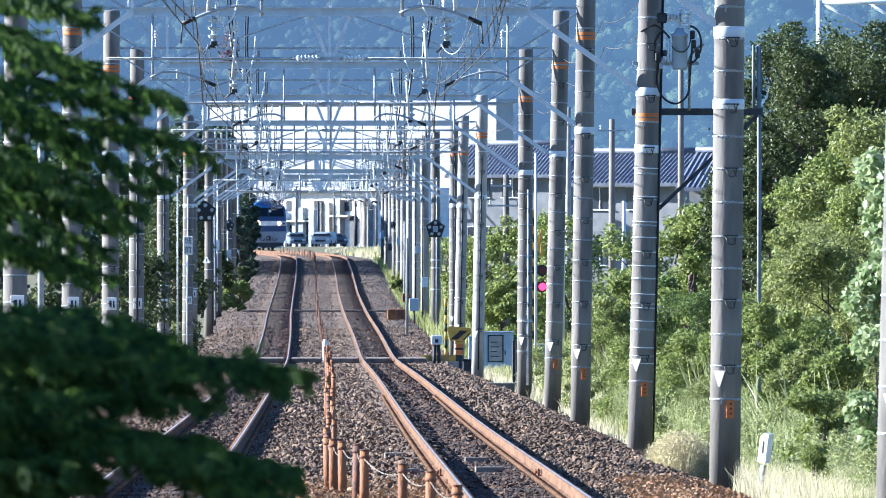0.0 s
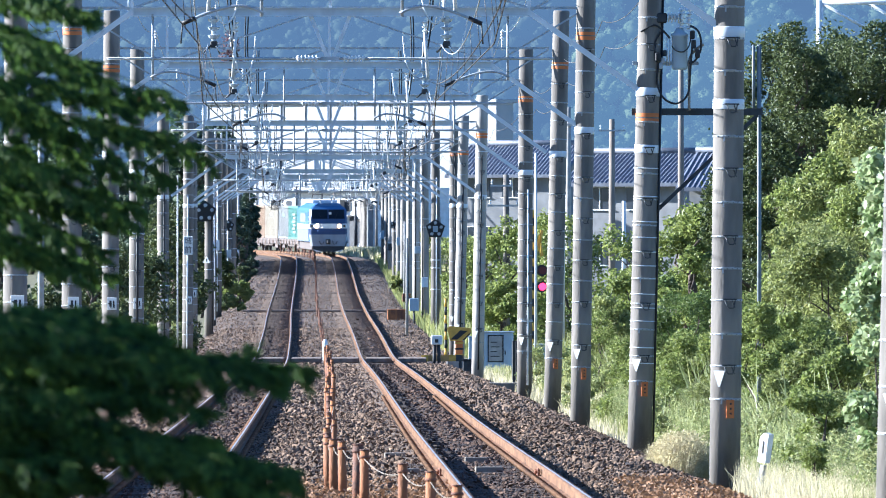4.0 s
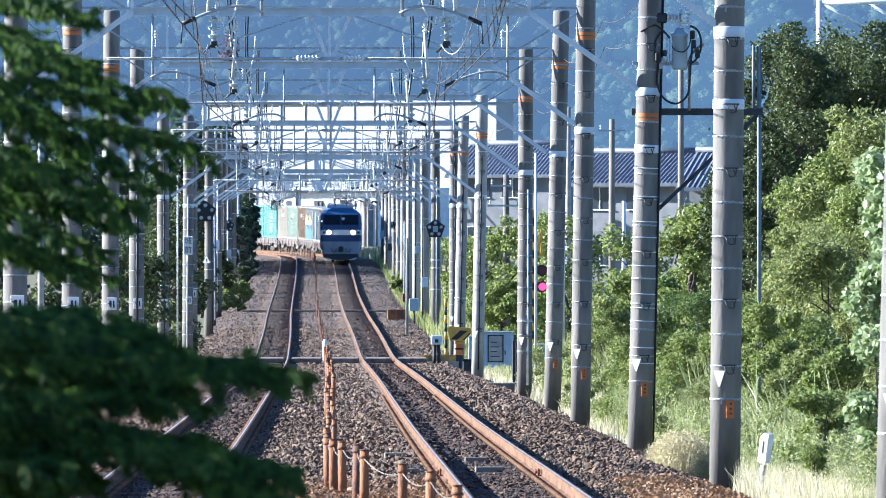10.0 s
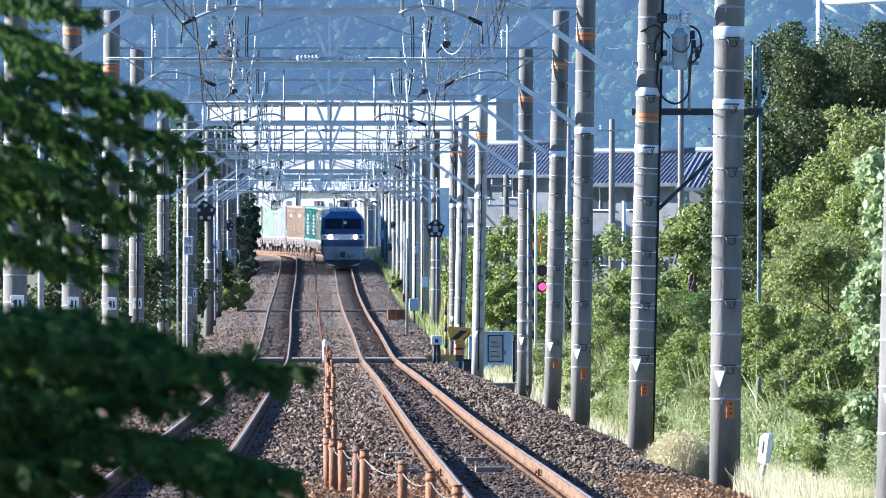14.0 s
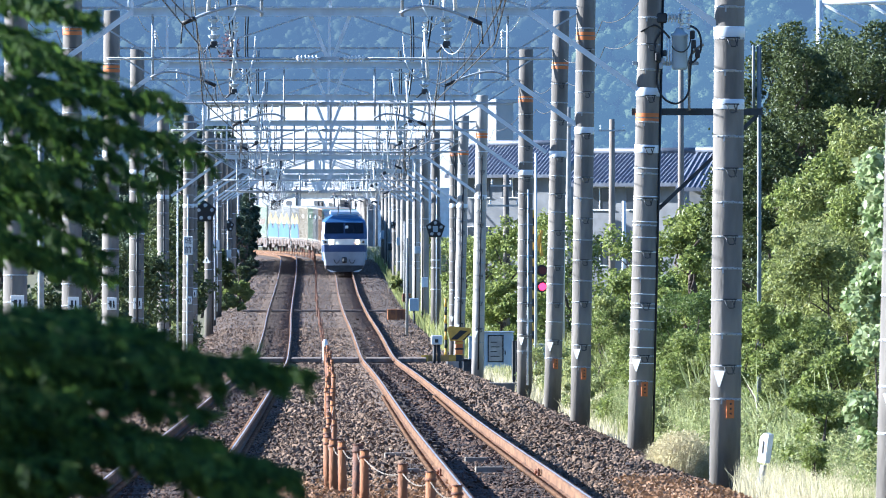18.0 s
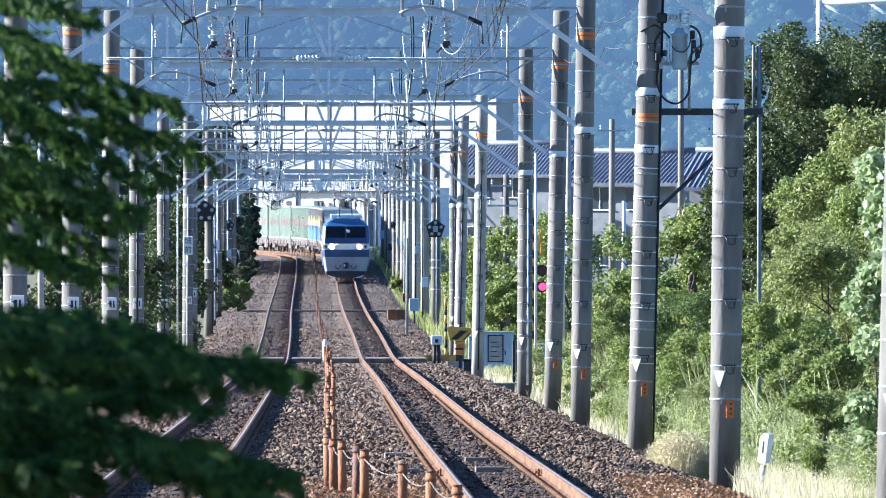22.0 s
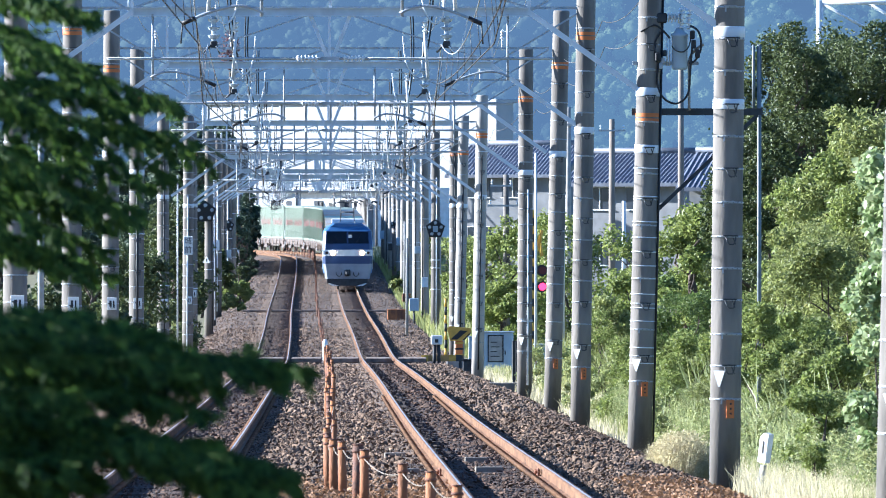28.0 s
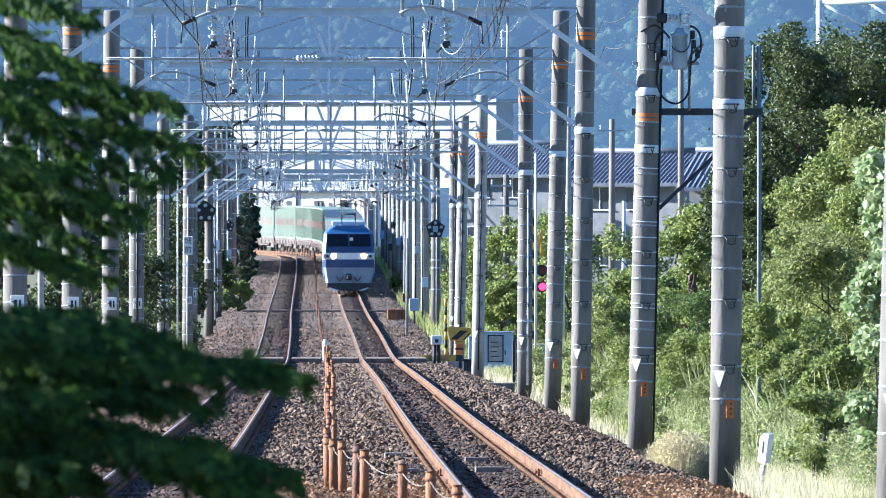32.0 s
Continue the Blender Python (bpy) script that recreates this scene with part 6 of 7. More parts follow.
def utility_pole(x, y, z0, z1, r, material, label, arms=()):
    t = thing("utility_pole", pose(x, y, z0), label, "utility pole", "utility poles")
    bm = bmesh.new()
    lathe(bm, [(r, 0), (r * 0.75, z1 - z0)], n=14)
    part("shaft", bm, material, t)
    for za, w, dx in arms:
        bm = bmesh.new()
        beam(bm, (dx - w / 2, -r, za - z0), (dx + w / 2, -r, za - z0), 0.07, 0.07)
        part("crossarm", bm, M_GALVD, t)
        for k in (-0.42, 0.42):
            bm = bmesh.new()
            insulator(bm, (dx + k * w, -r, za - z0 + .04), (dx + k * w, -r, za - z0 + .25), 0.05, 2)
            part("insulator", bm, M_CERAM, t)
    return t


utility_pole(2.55, 640, 0.3, 6.75, 0.15, M_CONC, "weathered concrete utility pole with crossarms", ((6.3, 0.9, -.2), (5.5, 1.3, -.1)))
utility_pole(2.75, 470, 0.2, 6.6, 0.045, M_GALV, "thin galvanised steel pole")
utility_pole(4.25, 560, 0.2, 8.6, 0.06, M_GALV, "thin galvanised steel pole")
utility_pole(4.9, 620, 0.2, 9.3, 0.13, M_CONCL, "pale concrete utility pole", ((8.6, 1.0, 0),))
utility_pole(7.35, 690, 0.3, 9.4, 0.16, M_WOODP, "weathered utility pole behind the trees", ((8.9, 1.2, 0),))
utility_pole(6.6, 440, 0.4, 9.0, 0.10, M_WOODP, "leaning weathered utility pole")
utility_pole(8.9, 780, 0.5, 6.1, 0.12, M_GALV, "short steel pole with a lamp")
utility_pole(-1.5, 660, 0.1, 4.2, 0.06, M_CONCL, "thin white pole beside the track")
utility_pole(-2.0, 830, 0.6, 5.2, 0.08, M_CONCL, "thin white pole beside the track")
for k in range(9):
    yk = 770 + 45 * k
    q_ = at_y(yk, MID + 5.9 + 0.35 * (k % 2), 0)
    utility_pole(q_.x, yk, q_.z - .5, q_.z + 4.6 + 0.8 * (k % 3), 0.11, M_CONC if k % 2 else M_CONCL, "slim concrete trackside post")


def far_mast(x, y, z0, z1, w):
    t = thing("lattice_portal", pose(x, y, z0), "pale steel tube portal far behind the trees", "portal")
    for k in (0, 1):
        bm = bmesh.new()
        rod(bm, (k * w, 0, 0), (k * w, 0, z1 - z0), 0.18)
        part("leg", bm, M_GALV, t)
    for zz in (0.1,):
        bm = bmesh.new()
        rod(bm, (0, 0, z1 - z0 - zz), (w, 0, z1 - z0 - zz), 0.13)
        part("chord", bm, M_GALV, t)
    for k in range(3):
        bm = bmesh.new()
        rod(bm, (w * k / 3, 0, z1 - z0 - 0.1), (w * (k + 1) / 3, 0, z1 - z0 - 1.4), 0.08)
        part("diagonal", bm, M_GALV, t)


far_mast(19.0, 800, 3, 16.3, 7.0)

# ---- houses, street and cars at the far end ----


def house(x, y, z, w, d, eave, ridge, turn, label):
    """A two-storey house: walls, windows, and a pitched roof of ribbed tiles."""
    t = thing("house", pose(x, y, z, 0, 0, turn), label, "house", "houses behind the line")
    bm = bmesh.new()
    prism(bm, [(-d / 2, -1), (d / 2, -1), (d / 2, eave), (0, ridge - .15), (-d / 2, eave)], -w / 2, w / 2)
    bmesh.ops.rotate(bm, verts=bm.verts, matrix=Matrix.Rotation(radians(90), 3, "Z"))
    bmesh.ops.recalc_face_normals(bm, faces=bm.faces)
    part("wall", bm, M_PLASTER, t)
    for s in (-1, 1):
        bm = bmesh.new()
        n = int(w / 0.2)
        L = d / 2 + 0.6
        drop = (ridge - eave) / (d / 2) * L
        rows = []
        for k in range(2 * n + 1):
            xx = -w / 2 - .5 + (w + 1.0) * k / (2 * n)
            up = 0.07 * (k % 2)
            rows.append([bm.verts.new((xx, 0, ridge + up)), bm.verts.new((xx, s * L, ridge - drop + up)), bm.verts.new((xx, s * L, ridge - drop - .16)), bm.verts.new((xx, 0, ridge - .16))])
        for a, b in zip(rows, rows[1:]):
            for i in range(4):
                bm.faces.new((a[i], b[i], b[(i + 1) % 4], a[(i + 1) % 4]))
        bm.faces.new(rows[0]), bm.faces.new(rows[-1][::-1])
        bmesh.ops.recalc_face_normals(bm, faces=bm.faces)
        part("roof_slope", bm, M_ROOFT, t, "grey ribbed tile roof")
    bm = bmesh.new()
    rod(bm, (-w / 2 - .5, 0, ridge + .1), (w / 2 + .5, 0, ridge + .1), 0.16)
    part("ridge", bm, M_ROOFT, t)
    for k in range(int(w // 2.2)):
        for zz in (eave - 1.6, eave - 4.4):
            bm = bmesh.new()
            xx = -w / 2 + 0.7 + k * 2.2
            box(bm, xx, -d / 2 - .05, zz, xx + 1.4, -d / 2 - .02, zz + 1.1)
            wdw = part("window", bm, M_PANE, t)
            for a in ((xx - .06, zz - .06, xx + 1.46, zz), (xx - .06, zz + 1.1, xx + 1.46, zz + 1.16), (xx + .67, zz, xx + .73, zz + 1.1)):
                bm = bmesh.new()
                box(bm, a[0], -d / 2 - .09, a[1], a[2], -d / 2 - .051, a[3])
                part("frame", bm, M_WHITE, wdw)


house(4.9, 905, 1.5, 6.6, 5.0, 6.8, 8.2, -28, "two-storey house with a grey ribbed tile roof")
house(10.6, 800, 1.0, 6.2, 5.0, 6.35, 7.6, -28, "two-storey house with a grey ribbed tile roof")
house(14.8, 760, 1.0, 4.6, 5.0, 6.0, 7.4, -20, "pale house behind the trees")
house(19.5, 980, 1.5, 8.0, 6.0, 5.4, 7.4, 20, "pale house behind the trees")


def far_street():
    bm = bmesh.new()
    prism(bm, [(-18, 1.0), (6, 1.0), (6, 3.93), (-18, 3.93)], 1352, 1640)
    tagged(part("road", bm, M_ASPHALT), "raised street beyond the curve", "road", kind="structure")
    # grassy slope up to the street
    rng = np.random.default_rng(41)
    v, q, nx, ny = [], [], 40, 8
    for j in range(ny + 1):
        for i in range(nx + 1):
            u = j / ny
            v.append((-18 + 26 * i / nx, 1296 + 56.5 * u, 2.1 + 1.85 * u ** 0.8 + rng.uniform(-.08, .08) * (j < ny)))
    for j in range(ny):
        for i in range(nx):
            k = j * (nx + 1) + i
            q += [k, k + 1, k + nx + 2, k + nx + 1]
    tagged(mpart("bank", soup("bank", np.array(v), 4, np.array(q)), M_SOIL), "grassy slope up to the street", "bank", kind="structure")
    u = rng.uniform(0, 1, 4500)
    roots = np.stack([rng.uniform(-10, 7, 4500), 1296 + 56 * u, 2.05 + 1.85 * u ** 0.8], 1)
    tagged(mpart("dry_grass", blade_mesh("dry_grass", roots, 0.14, 0.05, rng, 0.4), M_STRAW), "short dry grass on the slope", "grass", kind="stuff")
    for x, y, c, dark, w, rz in ((-11.45, 1480, M_CARPALE, False, 0.95, -8), (-13.9, 1520, M_CARGREY, False, 0.78, 6), (-9.8, 1500, M_CARDARK, True, 0.9, 24)):
        t = thing("car", pose(x, y, 3.93, 0, 0, rz), "pale silver-grey car parked by the street" if not dark else "dark blue-grey car parked askew", "car", "parked cars")
        bm = bmesh.new()
        top = 1.42 if not dark else 1.3
        prism(bm, [(-w, 0.35), (w, 0.35), (w, 0.95), (w * .84, top), (-w * .84, top), (-w, 0.95)], 0.75, 4.1)
        for b_ in bm.verts:
            if b_.co.z > 1.2 and b_.co.y < 2:
                b_.co.y += 0.55
        bmesh.ops.bevel(bm, geom=bm.edges[:], offset=0.07, segments=2, affect="EDGES")
        part("body", bm, c, t)
        bm = bmesh.new()
        prism(bm, [(-w, 0.3), (w, 0.3), (w, 0.86), (w * .9, 0.98), (-w * .9, 0.98), (-w, 0.86)], 0.0, 0.95)
        bmesh.ops.bevel(bm, geom=bm.edges[:], offset=0.08, segments=2, affect="EDGES")
        part("bonnet", bm, c, t)
        bm = bmesh.new()
        vs = [bm.verts.new(p_) for p_ in ((-w * .88, 0.74, 1.0), (w * .88, 0.74, 1.0), (w * .78, 1.24, top - .1), (-w * .78, 1.24, top - .1))]
        bmesh.ops.solidify(bm, geom=[bm.faces.new(vs)], thickness=0.02)
        part("windscreen", bm, M_GLASS2, t)
        bm = bmesh.new()
        box(bm, -w * .5, -0.03, 0.5, w * .5, 0.02, 0.68, 0.01)
        part("grille", bm, M_BLACK, t)
        for s in (-1, 1):
            for yy in (0.7, 3.2):
                bm = bmesh.new()
                rod(bm, (s * (w - .2), yy, 0.32), (s * (w + .01), yy, 0.32), 0.32, n=16)
                part("wheel", bm, M_BLACK, t)
            bm = bmesh.new()
            box(bm, s * w * .72 - .16, -0.03, 0.62, s * w * .72 + .16, 0.02, 0.8, 0.02)
            part("headlight", bm, M_GALV, t)
            bm = bmesh.new()
            box(bm, s * (w + .1) - .09, 0.9, 1.0, s * (w + .1) + .09, 1.0, 1.14, 0.02)
            part("door_mirror", bm, c, t)
    # shop front: uneven piers, pipes and panels, a canopy, glazing
    rn = random.Random(23)
    x = -7.6
    k = 0
    while x < 7.4:
        w = rn.choice((0.16, 0.22, 0.4, 0.75))
        bm = bmesh.new()
        box(bm, x, -0.3 - 0.2 * (k % 3), 0, x + w, -0.03, rn.uniform(2.6, 5.9), 0.02)
        part("pier", bm, rn.choice((M_BOXGREY, M_CONC, M_CONCL, M_DARK, M_PLASTER)), shop)
        x += w + rn.uniform(0.35, 1.5)
        k += 1
    for zz, x0, x1 in ((5.45, -8, 8), (2.5, -6.5, -2.2), (3.0, 1.0, 4.4)):
        bm = bmesh.new()
        box(bm, x0, -0.9, zz, x1, -0.02, zz + 0.2, 0.03)
        part("canopy", bm, M_CONCL, shop)
    for k in range(4):
        bm = bmesh.new()
        box(bm, -6.6 + k * 3.6, -0.08, 0.3, -5.2 + k * 3.6, -0.025, 2.2 + 0.7 * (k % 2))
        part("glazing", bm, M_PANE, shop)
    for k in range(3):
        bm = bmesh.new()
        box(bm, -6.0 + k * 4.3, -0.08, 3.6, -4.6 + k * 4.3, -0.026, 4.7)
        part("window", bm, M_PANE, shop)
    for k in range(12):
        bm = bmesh.new()
        box(bm, -20 + k * 3.4, -0.12, 0, -19.85 + k * 3.4, -0.02, 15.5)
        part("cladding_joint", bm, M_HALLW, hall)
    bm = bmesh.new()
    box(bm, -20.3, -0.4, 15.5, 20.3, 3.4, 15.9, 0.05)
    part("parapet", bm, M_HALLW, hall)
    for k in range(7):
        x = -16 + k * 1.9
        utility_pole(x, 1500 + 25 * (k % 3), 3.9, 8.4 + (k % 2) * 1.4, 0.14, M_CONC if k % 2 else M_DARK, "street pole at the far end")


M_CARPALE = mat("silver_car_paint", (0.42, 0.46, 0.5), (0.36, 0.4, 0.44), 0.35, scale=1)
M_CARGREY = mat("grey_car_paint", (0.22, 0.26, 0.31), (0.19, 0.22, 0.26), 0.35, scale=1)
M_CARDARK = mat("dark_car_paint", (0.06, 0.085, 0.13), (0.05, 0.07, 0.11), 0.35, scale=1)
M_GLASS2 = mat("car_glass", (0.03, 0.035, 0.04), (0.02, 0.022, 0.03), 0.1, scale=2)
far_street()

# ---- the goods train ----
M_LBLUE = mat("loco_blue_paint", (0.055, 0.145, 0.32), (0.045, 0.12, 0.27), 0.4, scale=1.5)
M_LNAVY = mat("loco_navy_paint", (0.03, 0.065, 0.17), (0.025, 0.05, 0.13), 0.4, scale=1.5)
M_LGREY = mat("loco_pale_grey_paint", (0.62, 0.64, 0.67), (0.5, 0.52, 0.55), 0.5, scale=2)
M_LSIDE = mat("loco_dull_side_paint", (0.17, 0.19, 0.225), (0.12, 0.135, 0.16), 0.6, scale=2)
M_GLASS = mat("dark_windscreen_glass", (0.025, 0.03, 0.045), (0.02, 0.025, 0.035), 0.12, scale=2)
# pale grey paint darkened: the shade on the front is in this colour
M_LFRONT = mat("shaded_front_grey_paint", (0.36, 0.38, 0.42), (0.26, 0.275, 0.30), 0.55, scale=1.4)
M_BRACKET = mat("brown_dusty_steel", (0.34, 0.27, 0.22), (0.17, 0.12, 0.095), 0.85, scale=6)
M_UNDER = mat("dusty_underframe", (0.17, 0.14, 0.125), (0.08, 0.068, 0.062), 0.85, scale=4)
M_LAMP = glow("headlamp_glow", (1.0, 0.86, 0.62), 60.0)
# warm halo of the headlamps, made as an emissive surface
M_HALO = glow("headlamp_halo", (1.0, 0.5, 0.22), 0.9)
M_TAIL = mat("unlit_marker_lamp", (0.06, 0.04, 0.04), (0.04, 0.03, 0.03), 0.2)


def build_loco():
    """Front at y = 0, the body behind it towards +y, rails at z = 0."""
    t = thing("electric_locomotive", pose(0, 0, 0), "blue and white electric goods locomotive with lit headlamps", "locomotive")
    W = 1.44
    # cab and body, outline in section; front face raked back above the white stripe
    bm = bmesh.new()
    sec = [(-W, 0.95), (-W, 3.3), (-W + 0.12, 3.52), (-0.75, 3.86), (0.75, 3.86), (W - 0.12, 3.52), (W, 3.3), (W, 0.95)]
    rows = []
    for y, k in ((0.55, 0.97), (0.95, 1.0), (17.2, 1.0), (17.7, 0.97)):
        rows.append([bm.verts.new((x * k, y, z)) for x, z in sec])
    for a, b in zip(rows, rows[1:]):
        for i in range(len(sec)):
            f = bm.faces.new((a[i], b[i], b[(i + 1) % len(sec)], a[(i + 1) % len(sec)]))
            f.material_index = 0
    bm.faces.new(rows[0])
    bm.faces.new(rows[-1][::-1])
    bmesh.ops.recalc_face_normals(bm, faces=bm.faces)
    part("body", bm, M_LBLUE, t)
    # front mask in bands from bottom to top
    def band(name, z0, z1, y0, y1, w0, w1, m, lab="", proud=0.0):
        bm = bmesh.new()
        a = [bm.verts.new(p) for p in ((-w0 + .14, y0 - proud, z0), (w0 - .14, y0 - proud, z0), (w0, y0 + 0.14, z0), (w0, 0.9, z0), (-w0, 0.9, z0), (-w0, y0 + 0.14, z0))]
        b = [bm.verts.new(p) for p in ((-w1 + .14, y1 - proud, z1), (w1 - .14, y1 - proud, z1), (w1, y1 + 0.14, z1), (w1, 0.9, z1), (-w1, 0.9, z1), (-w1, y1 + 0.14, z1))]
        for i in range(6):
            bm.faces.new((a[i], a[(i + 1) % 6], b[(i + 1) % 6], b[i]))
        bm.faces.new(a[::-1])
        bm.faces.new(b)
        bmesh.ops.recalc_face_normals(bm, faces=bm.faces)
        return part(name, bm, m, t, lab)
    band("bumper_panel", 0.62, 1.5, 0.10, 0.02, 1.30, W, M_LFRONT, "pale grey lower front panel")
    band("lower_front", 1.5, 1.96, 0.02, 0.0, W, W + .006, M_LNAVY, "dark blue front panel")
    band("front_stripe", 1.96, 2.33, 0.0, 0.0, W + .008, W + .008, M_WHITE, "white front stripe")
    band("upper_front", 2.33, 2.66, 0.0, 0.06, W + .004, W, M_LNAVY, "dark blue front panel")
    band("windscreen_surround", 2.66, 3.42, 0.06, 0.30, W, W - .05, M_LNAVY)
    band("cab_roof", 3.42, 3.88, 0.30, 0.75, W - .05, 0.86, M_LBLUE, "bright blue sloping cab roof")
    for s in (-1, 1):
        bm = bmesh.new()
        x0, x1 = (s * 0.05, s * (W - 0.2))
        vs = [bm.verts.new(p) for p in ((x0, 0.035, 2.7), (x1, 0.035, 2.7), (x1 - s * .04, 0.255, 3.38), (x0, 0.255, 3.38))]
        f = bm.faces.new(vs if s > 0 else vs[::-1])
        bmesh.ops.solidify(bm, geom=[f], thickness=0.02)
        part("windscreen", bm, M_GLASS, t, "dark windscreen pane")
        bm = bmesh.new()
        beam(bm, (s * 0.5, 0.02, 2.7), (s * 0.72, 0.16, 3.1), 0.012, 0.012)
        part("wiper", bm, M_BLACK, t)
        # lamp clusters in the stripe
        bm = bmesh.new()
        box(bm, s * 1.18 - 0.26, -0.035, 1.99, s * 1.18 + 0.2, 0.0, 2.3, 0.02)
        h = part("lamp_housing", bm, M_LGREY, t)
        bm = bmesh.new()
        bmesh.ops.create_uvsphere(bm, u_segments=16, v_segments=8, radius=0.085 if s > 0 else 0.115, matrix=Matrix.Translation((s * 0.86, -0.04, 2.145)) @ Matrix.Diagonal((1, 0.4, 1, 1)))
        part("headlamp", bm, M_LAMP, t, "glowing warm headlamp")
        # glowing disc that stands in for the halo round the lamp
        bm = bmesh.new()
        rod(bm, (s * 0.86, -0.038, 2.145), (s * 0.86, -0.02, 2.145), 0.165, n=20)
        part("lamp_halo_disc", bm, M_HALO, t, "warm glowing disc imitating the lamp's halo")
        bm = bmesh.new()
        rod(bm, (s * 1.22, -0.05, 2.145), (s * 1.22, 0.0, 2.145), 0.09, n=14)
        part("marker_lamp", bm, M_TAIL, t, "unlit marker lamp")
        # side cab window and step handles
        bm = bmesh.new()
        box(bm, s * W - 0.012, 1.15, 2.55, s * W + 0.012, 1.85, 3.2, 0.005)
        part("side_window", bm, M_GLASS, t)
        bm = bmesh.new()
        rod(bm, (s * (W + .03), 1.02, 1.2), (s * (W + .03), 1.02, 2.9), 0.02)
        part("handrail", bm, M_GALV, t)
        bm = bmesh.new()
        prism(bm, [(s * 0.5, 0.2), (s * 1.05, 0.36), (s * 1.15, 0.36), (s * 0.9, 0.2)], -0.02, 0.04)
        part("snowplough_edge", bm, M_WHITE, t, "white edge of the snowplough")
        bm = bmesh.new()
        pts = [(s * (0.5 + 0.17 * math.cos(a)), -0.04, 1.02 + 0.26 * math.sin(a)) for a in np.linspace(3.2, 6.2, 8)]
        tube(bm, pts, 0.022)
        part("brake_hose", bm, M_BLACK, t)
        bm = bmesh.new()
        box(bm, s * W - 0.01, 0.98, 0.97, s * W + 0.01, 17.0, 1.86, 0.004)
        part("side_panel", bm, M_LSIDE, t, "dull grey lower body side")
        bm = bmesh.new()
        box(bm, s * W - 0.014, 0.98, 1.9, s * W + 0.014, 17.0, 2.28, 0.004)
        part("side_band", bm, M_LGREY, t, "pale band along the body side")
        bm = bmesh.new()
        box(bm, s * W - 0.02, 5, 2.4, s * W + 0.02, 13.0, 3.1, 0.004)
        part("louvre_panel", bm, M_LSIDE, t)
    bm = bmesh.new()
    box(bm, -0.1, -0.012, 3.02, 0.1, 0.02, 3.2, 0.01)
    o = part("number_lamp", bm, M_WHITE, t, "small white lit plate behind the glass")
    o.location = (0.15, 0.12, 0.0)
    bm = bmesh.new()
    box(bm, -0.17, -0.16, 0.78, 0.17, 0.3, 1.16, 0.05)
    box(bm, -0.11, -0.42, 0.84, 0.11, -0.16, 1.08, 0.04)
    part("coupler", bm, M_DARK, t, "dark steel knuckle coupler")
    bm = bmesh.new()
    box(bm, -1.25, 0.25, 0.35, 1.25, 17.4, 1.0, 0.03)
    part("underframe", bm, M_UNDER, t)
    bm = bmesh.new()
    prism(bm, [(-1.2, 0.62), (1.2, 0.62), (1.15, 0.34), (0.7, 0.2), (-0.7, 0.2), (-1.15, 0.34)], 0.05, 0.12)
    part("snowplough", bm, M_DARK, t)
    for y0 in (3.2, 9.1, 15.0):
        for dy in (-1.15, 1.15):
            bm = bmesh.new()
            for s in (-1, 1):
                rod(bm, (s * 0.50, y0 + dy, 0.52), (s * 0.63, y0 + dy, 0.52), 0.52, n=24)
            rod(bm, (-0.6, y0 + dy, 0.52), (0.6, y0 + dy, 0.52), 0.08)
            part("wheelset", bm, M_UNDER, t)
        for s in (-1, 1):
            bm = bmesh.new()
            box(bm, s * 1.0 - 0.09, y0 - 1.7, 0.45, s * 1.0 + 0.09, y0 + 1.7, 0.85, 0.04)
            part("bogie_frame", bm, M_UNDER, t)
    # roof gear
    for y0, y1 in ((4.6, 7.4), (8.2, 11.0), (11.6, 13.6)):
        bm = bmesh.new()
        box(bm, -0.95, y0, 3.86, 0.95, y1, 4.12, 0.05)
        part("roof_cover", bm, M_LGREY, t, "pale grey roof cover")
    for y0 in (2.6, 15.4):
        bm = bmesh.new()
        for s in (-1, 1):
            beam(bm, (s * 0.45, y0 - 0.4, 3.98), (s * 0.45, y0 + 0.7, 3.98), 0.06, 0.06)
            insulator(bm, (s * 0.45, y0 - 0.3, 3.82), (s * 0.45, y0 - 0.3, 3.97), 0.06, 2)
            insulator(bm, (s * 0.45, y0 + 0.6, 3.82), (s * 0.45, y0 + 0.6, 3.97), 0.06, 2)
        part("pantograph_base", bm, M_GALVD, t)
        bm = bmesh.new()
        for s in (-1, 1):
            rod(bm, (s * 0.40, y0 + 0.6, 4.0), (s * 0.38, y0 - 0.6, 4.5), 0.03)
            rod(bm, (s * 0.38, y0 - 0.6, 4.5), (s * 0.42, y0 + 0.2, 5.05), 0.024)
        rod(bm, (-0.38, y0 - 0.6, 4.5), (0.38, y0 - 0.6, 4.5), 0.025)
        part("pantograph_arm", bm, M_DARK, t)
        bm = bmesh.new()
        beam(bm, (-0.6, y0 + 0.2, 5.08), (0.6, y0 + 0.2, 5.08), 0.14, 0.04)
        for s in (-1, 1):
            rod(bm, (s * 0.6, y0 + 0.2, 5.08), (s * 0.85, y0 + 0.2, 4.92), 0.018)
        part("pantograph_head", bm, M_DARK, t)
    return t


CONT = {}
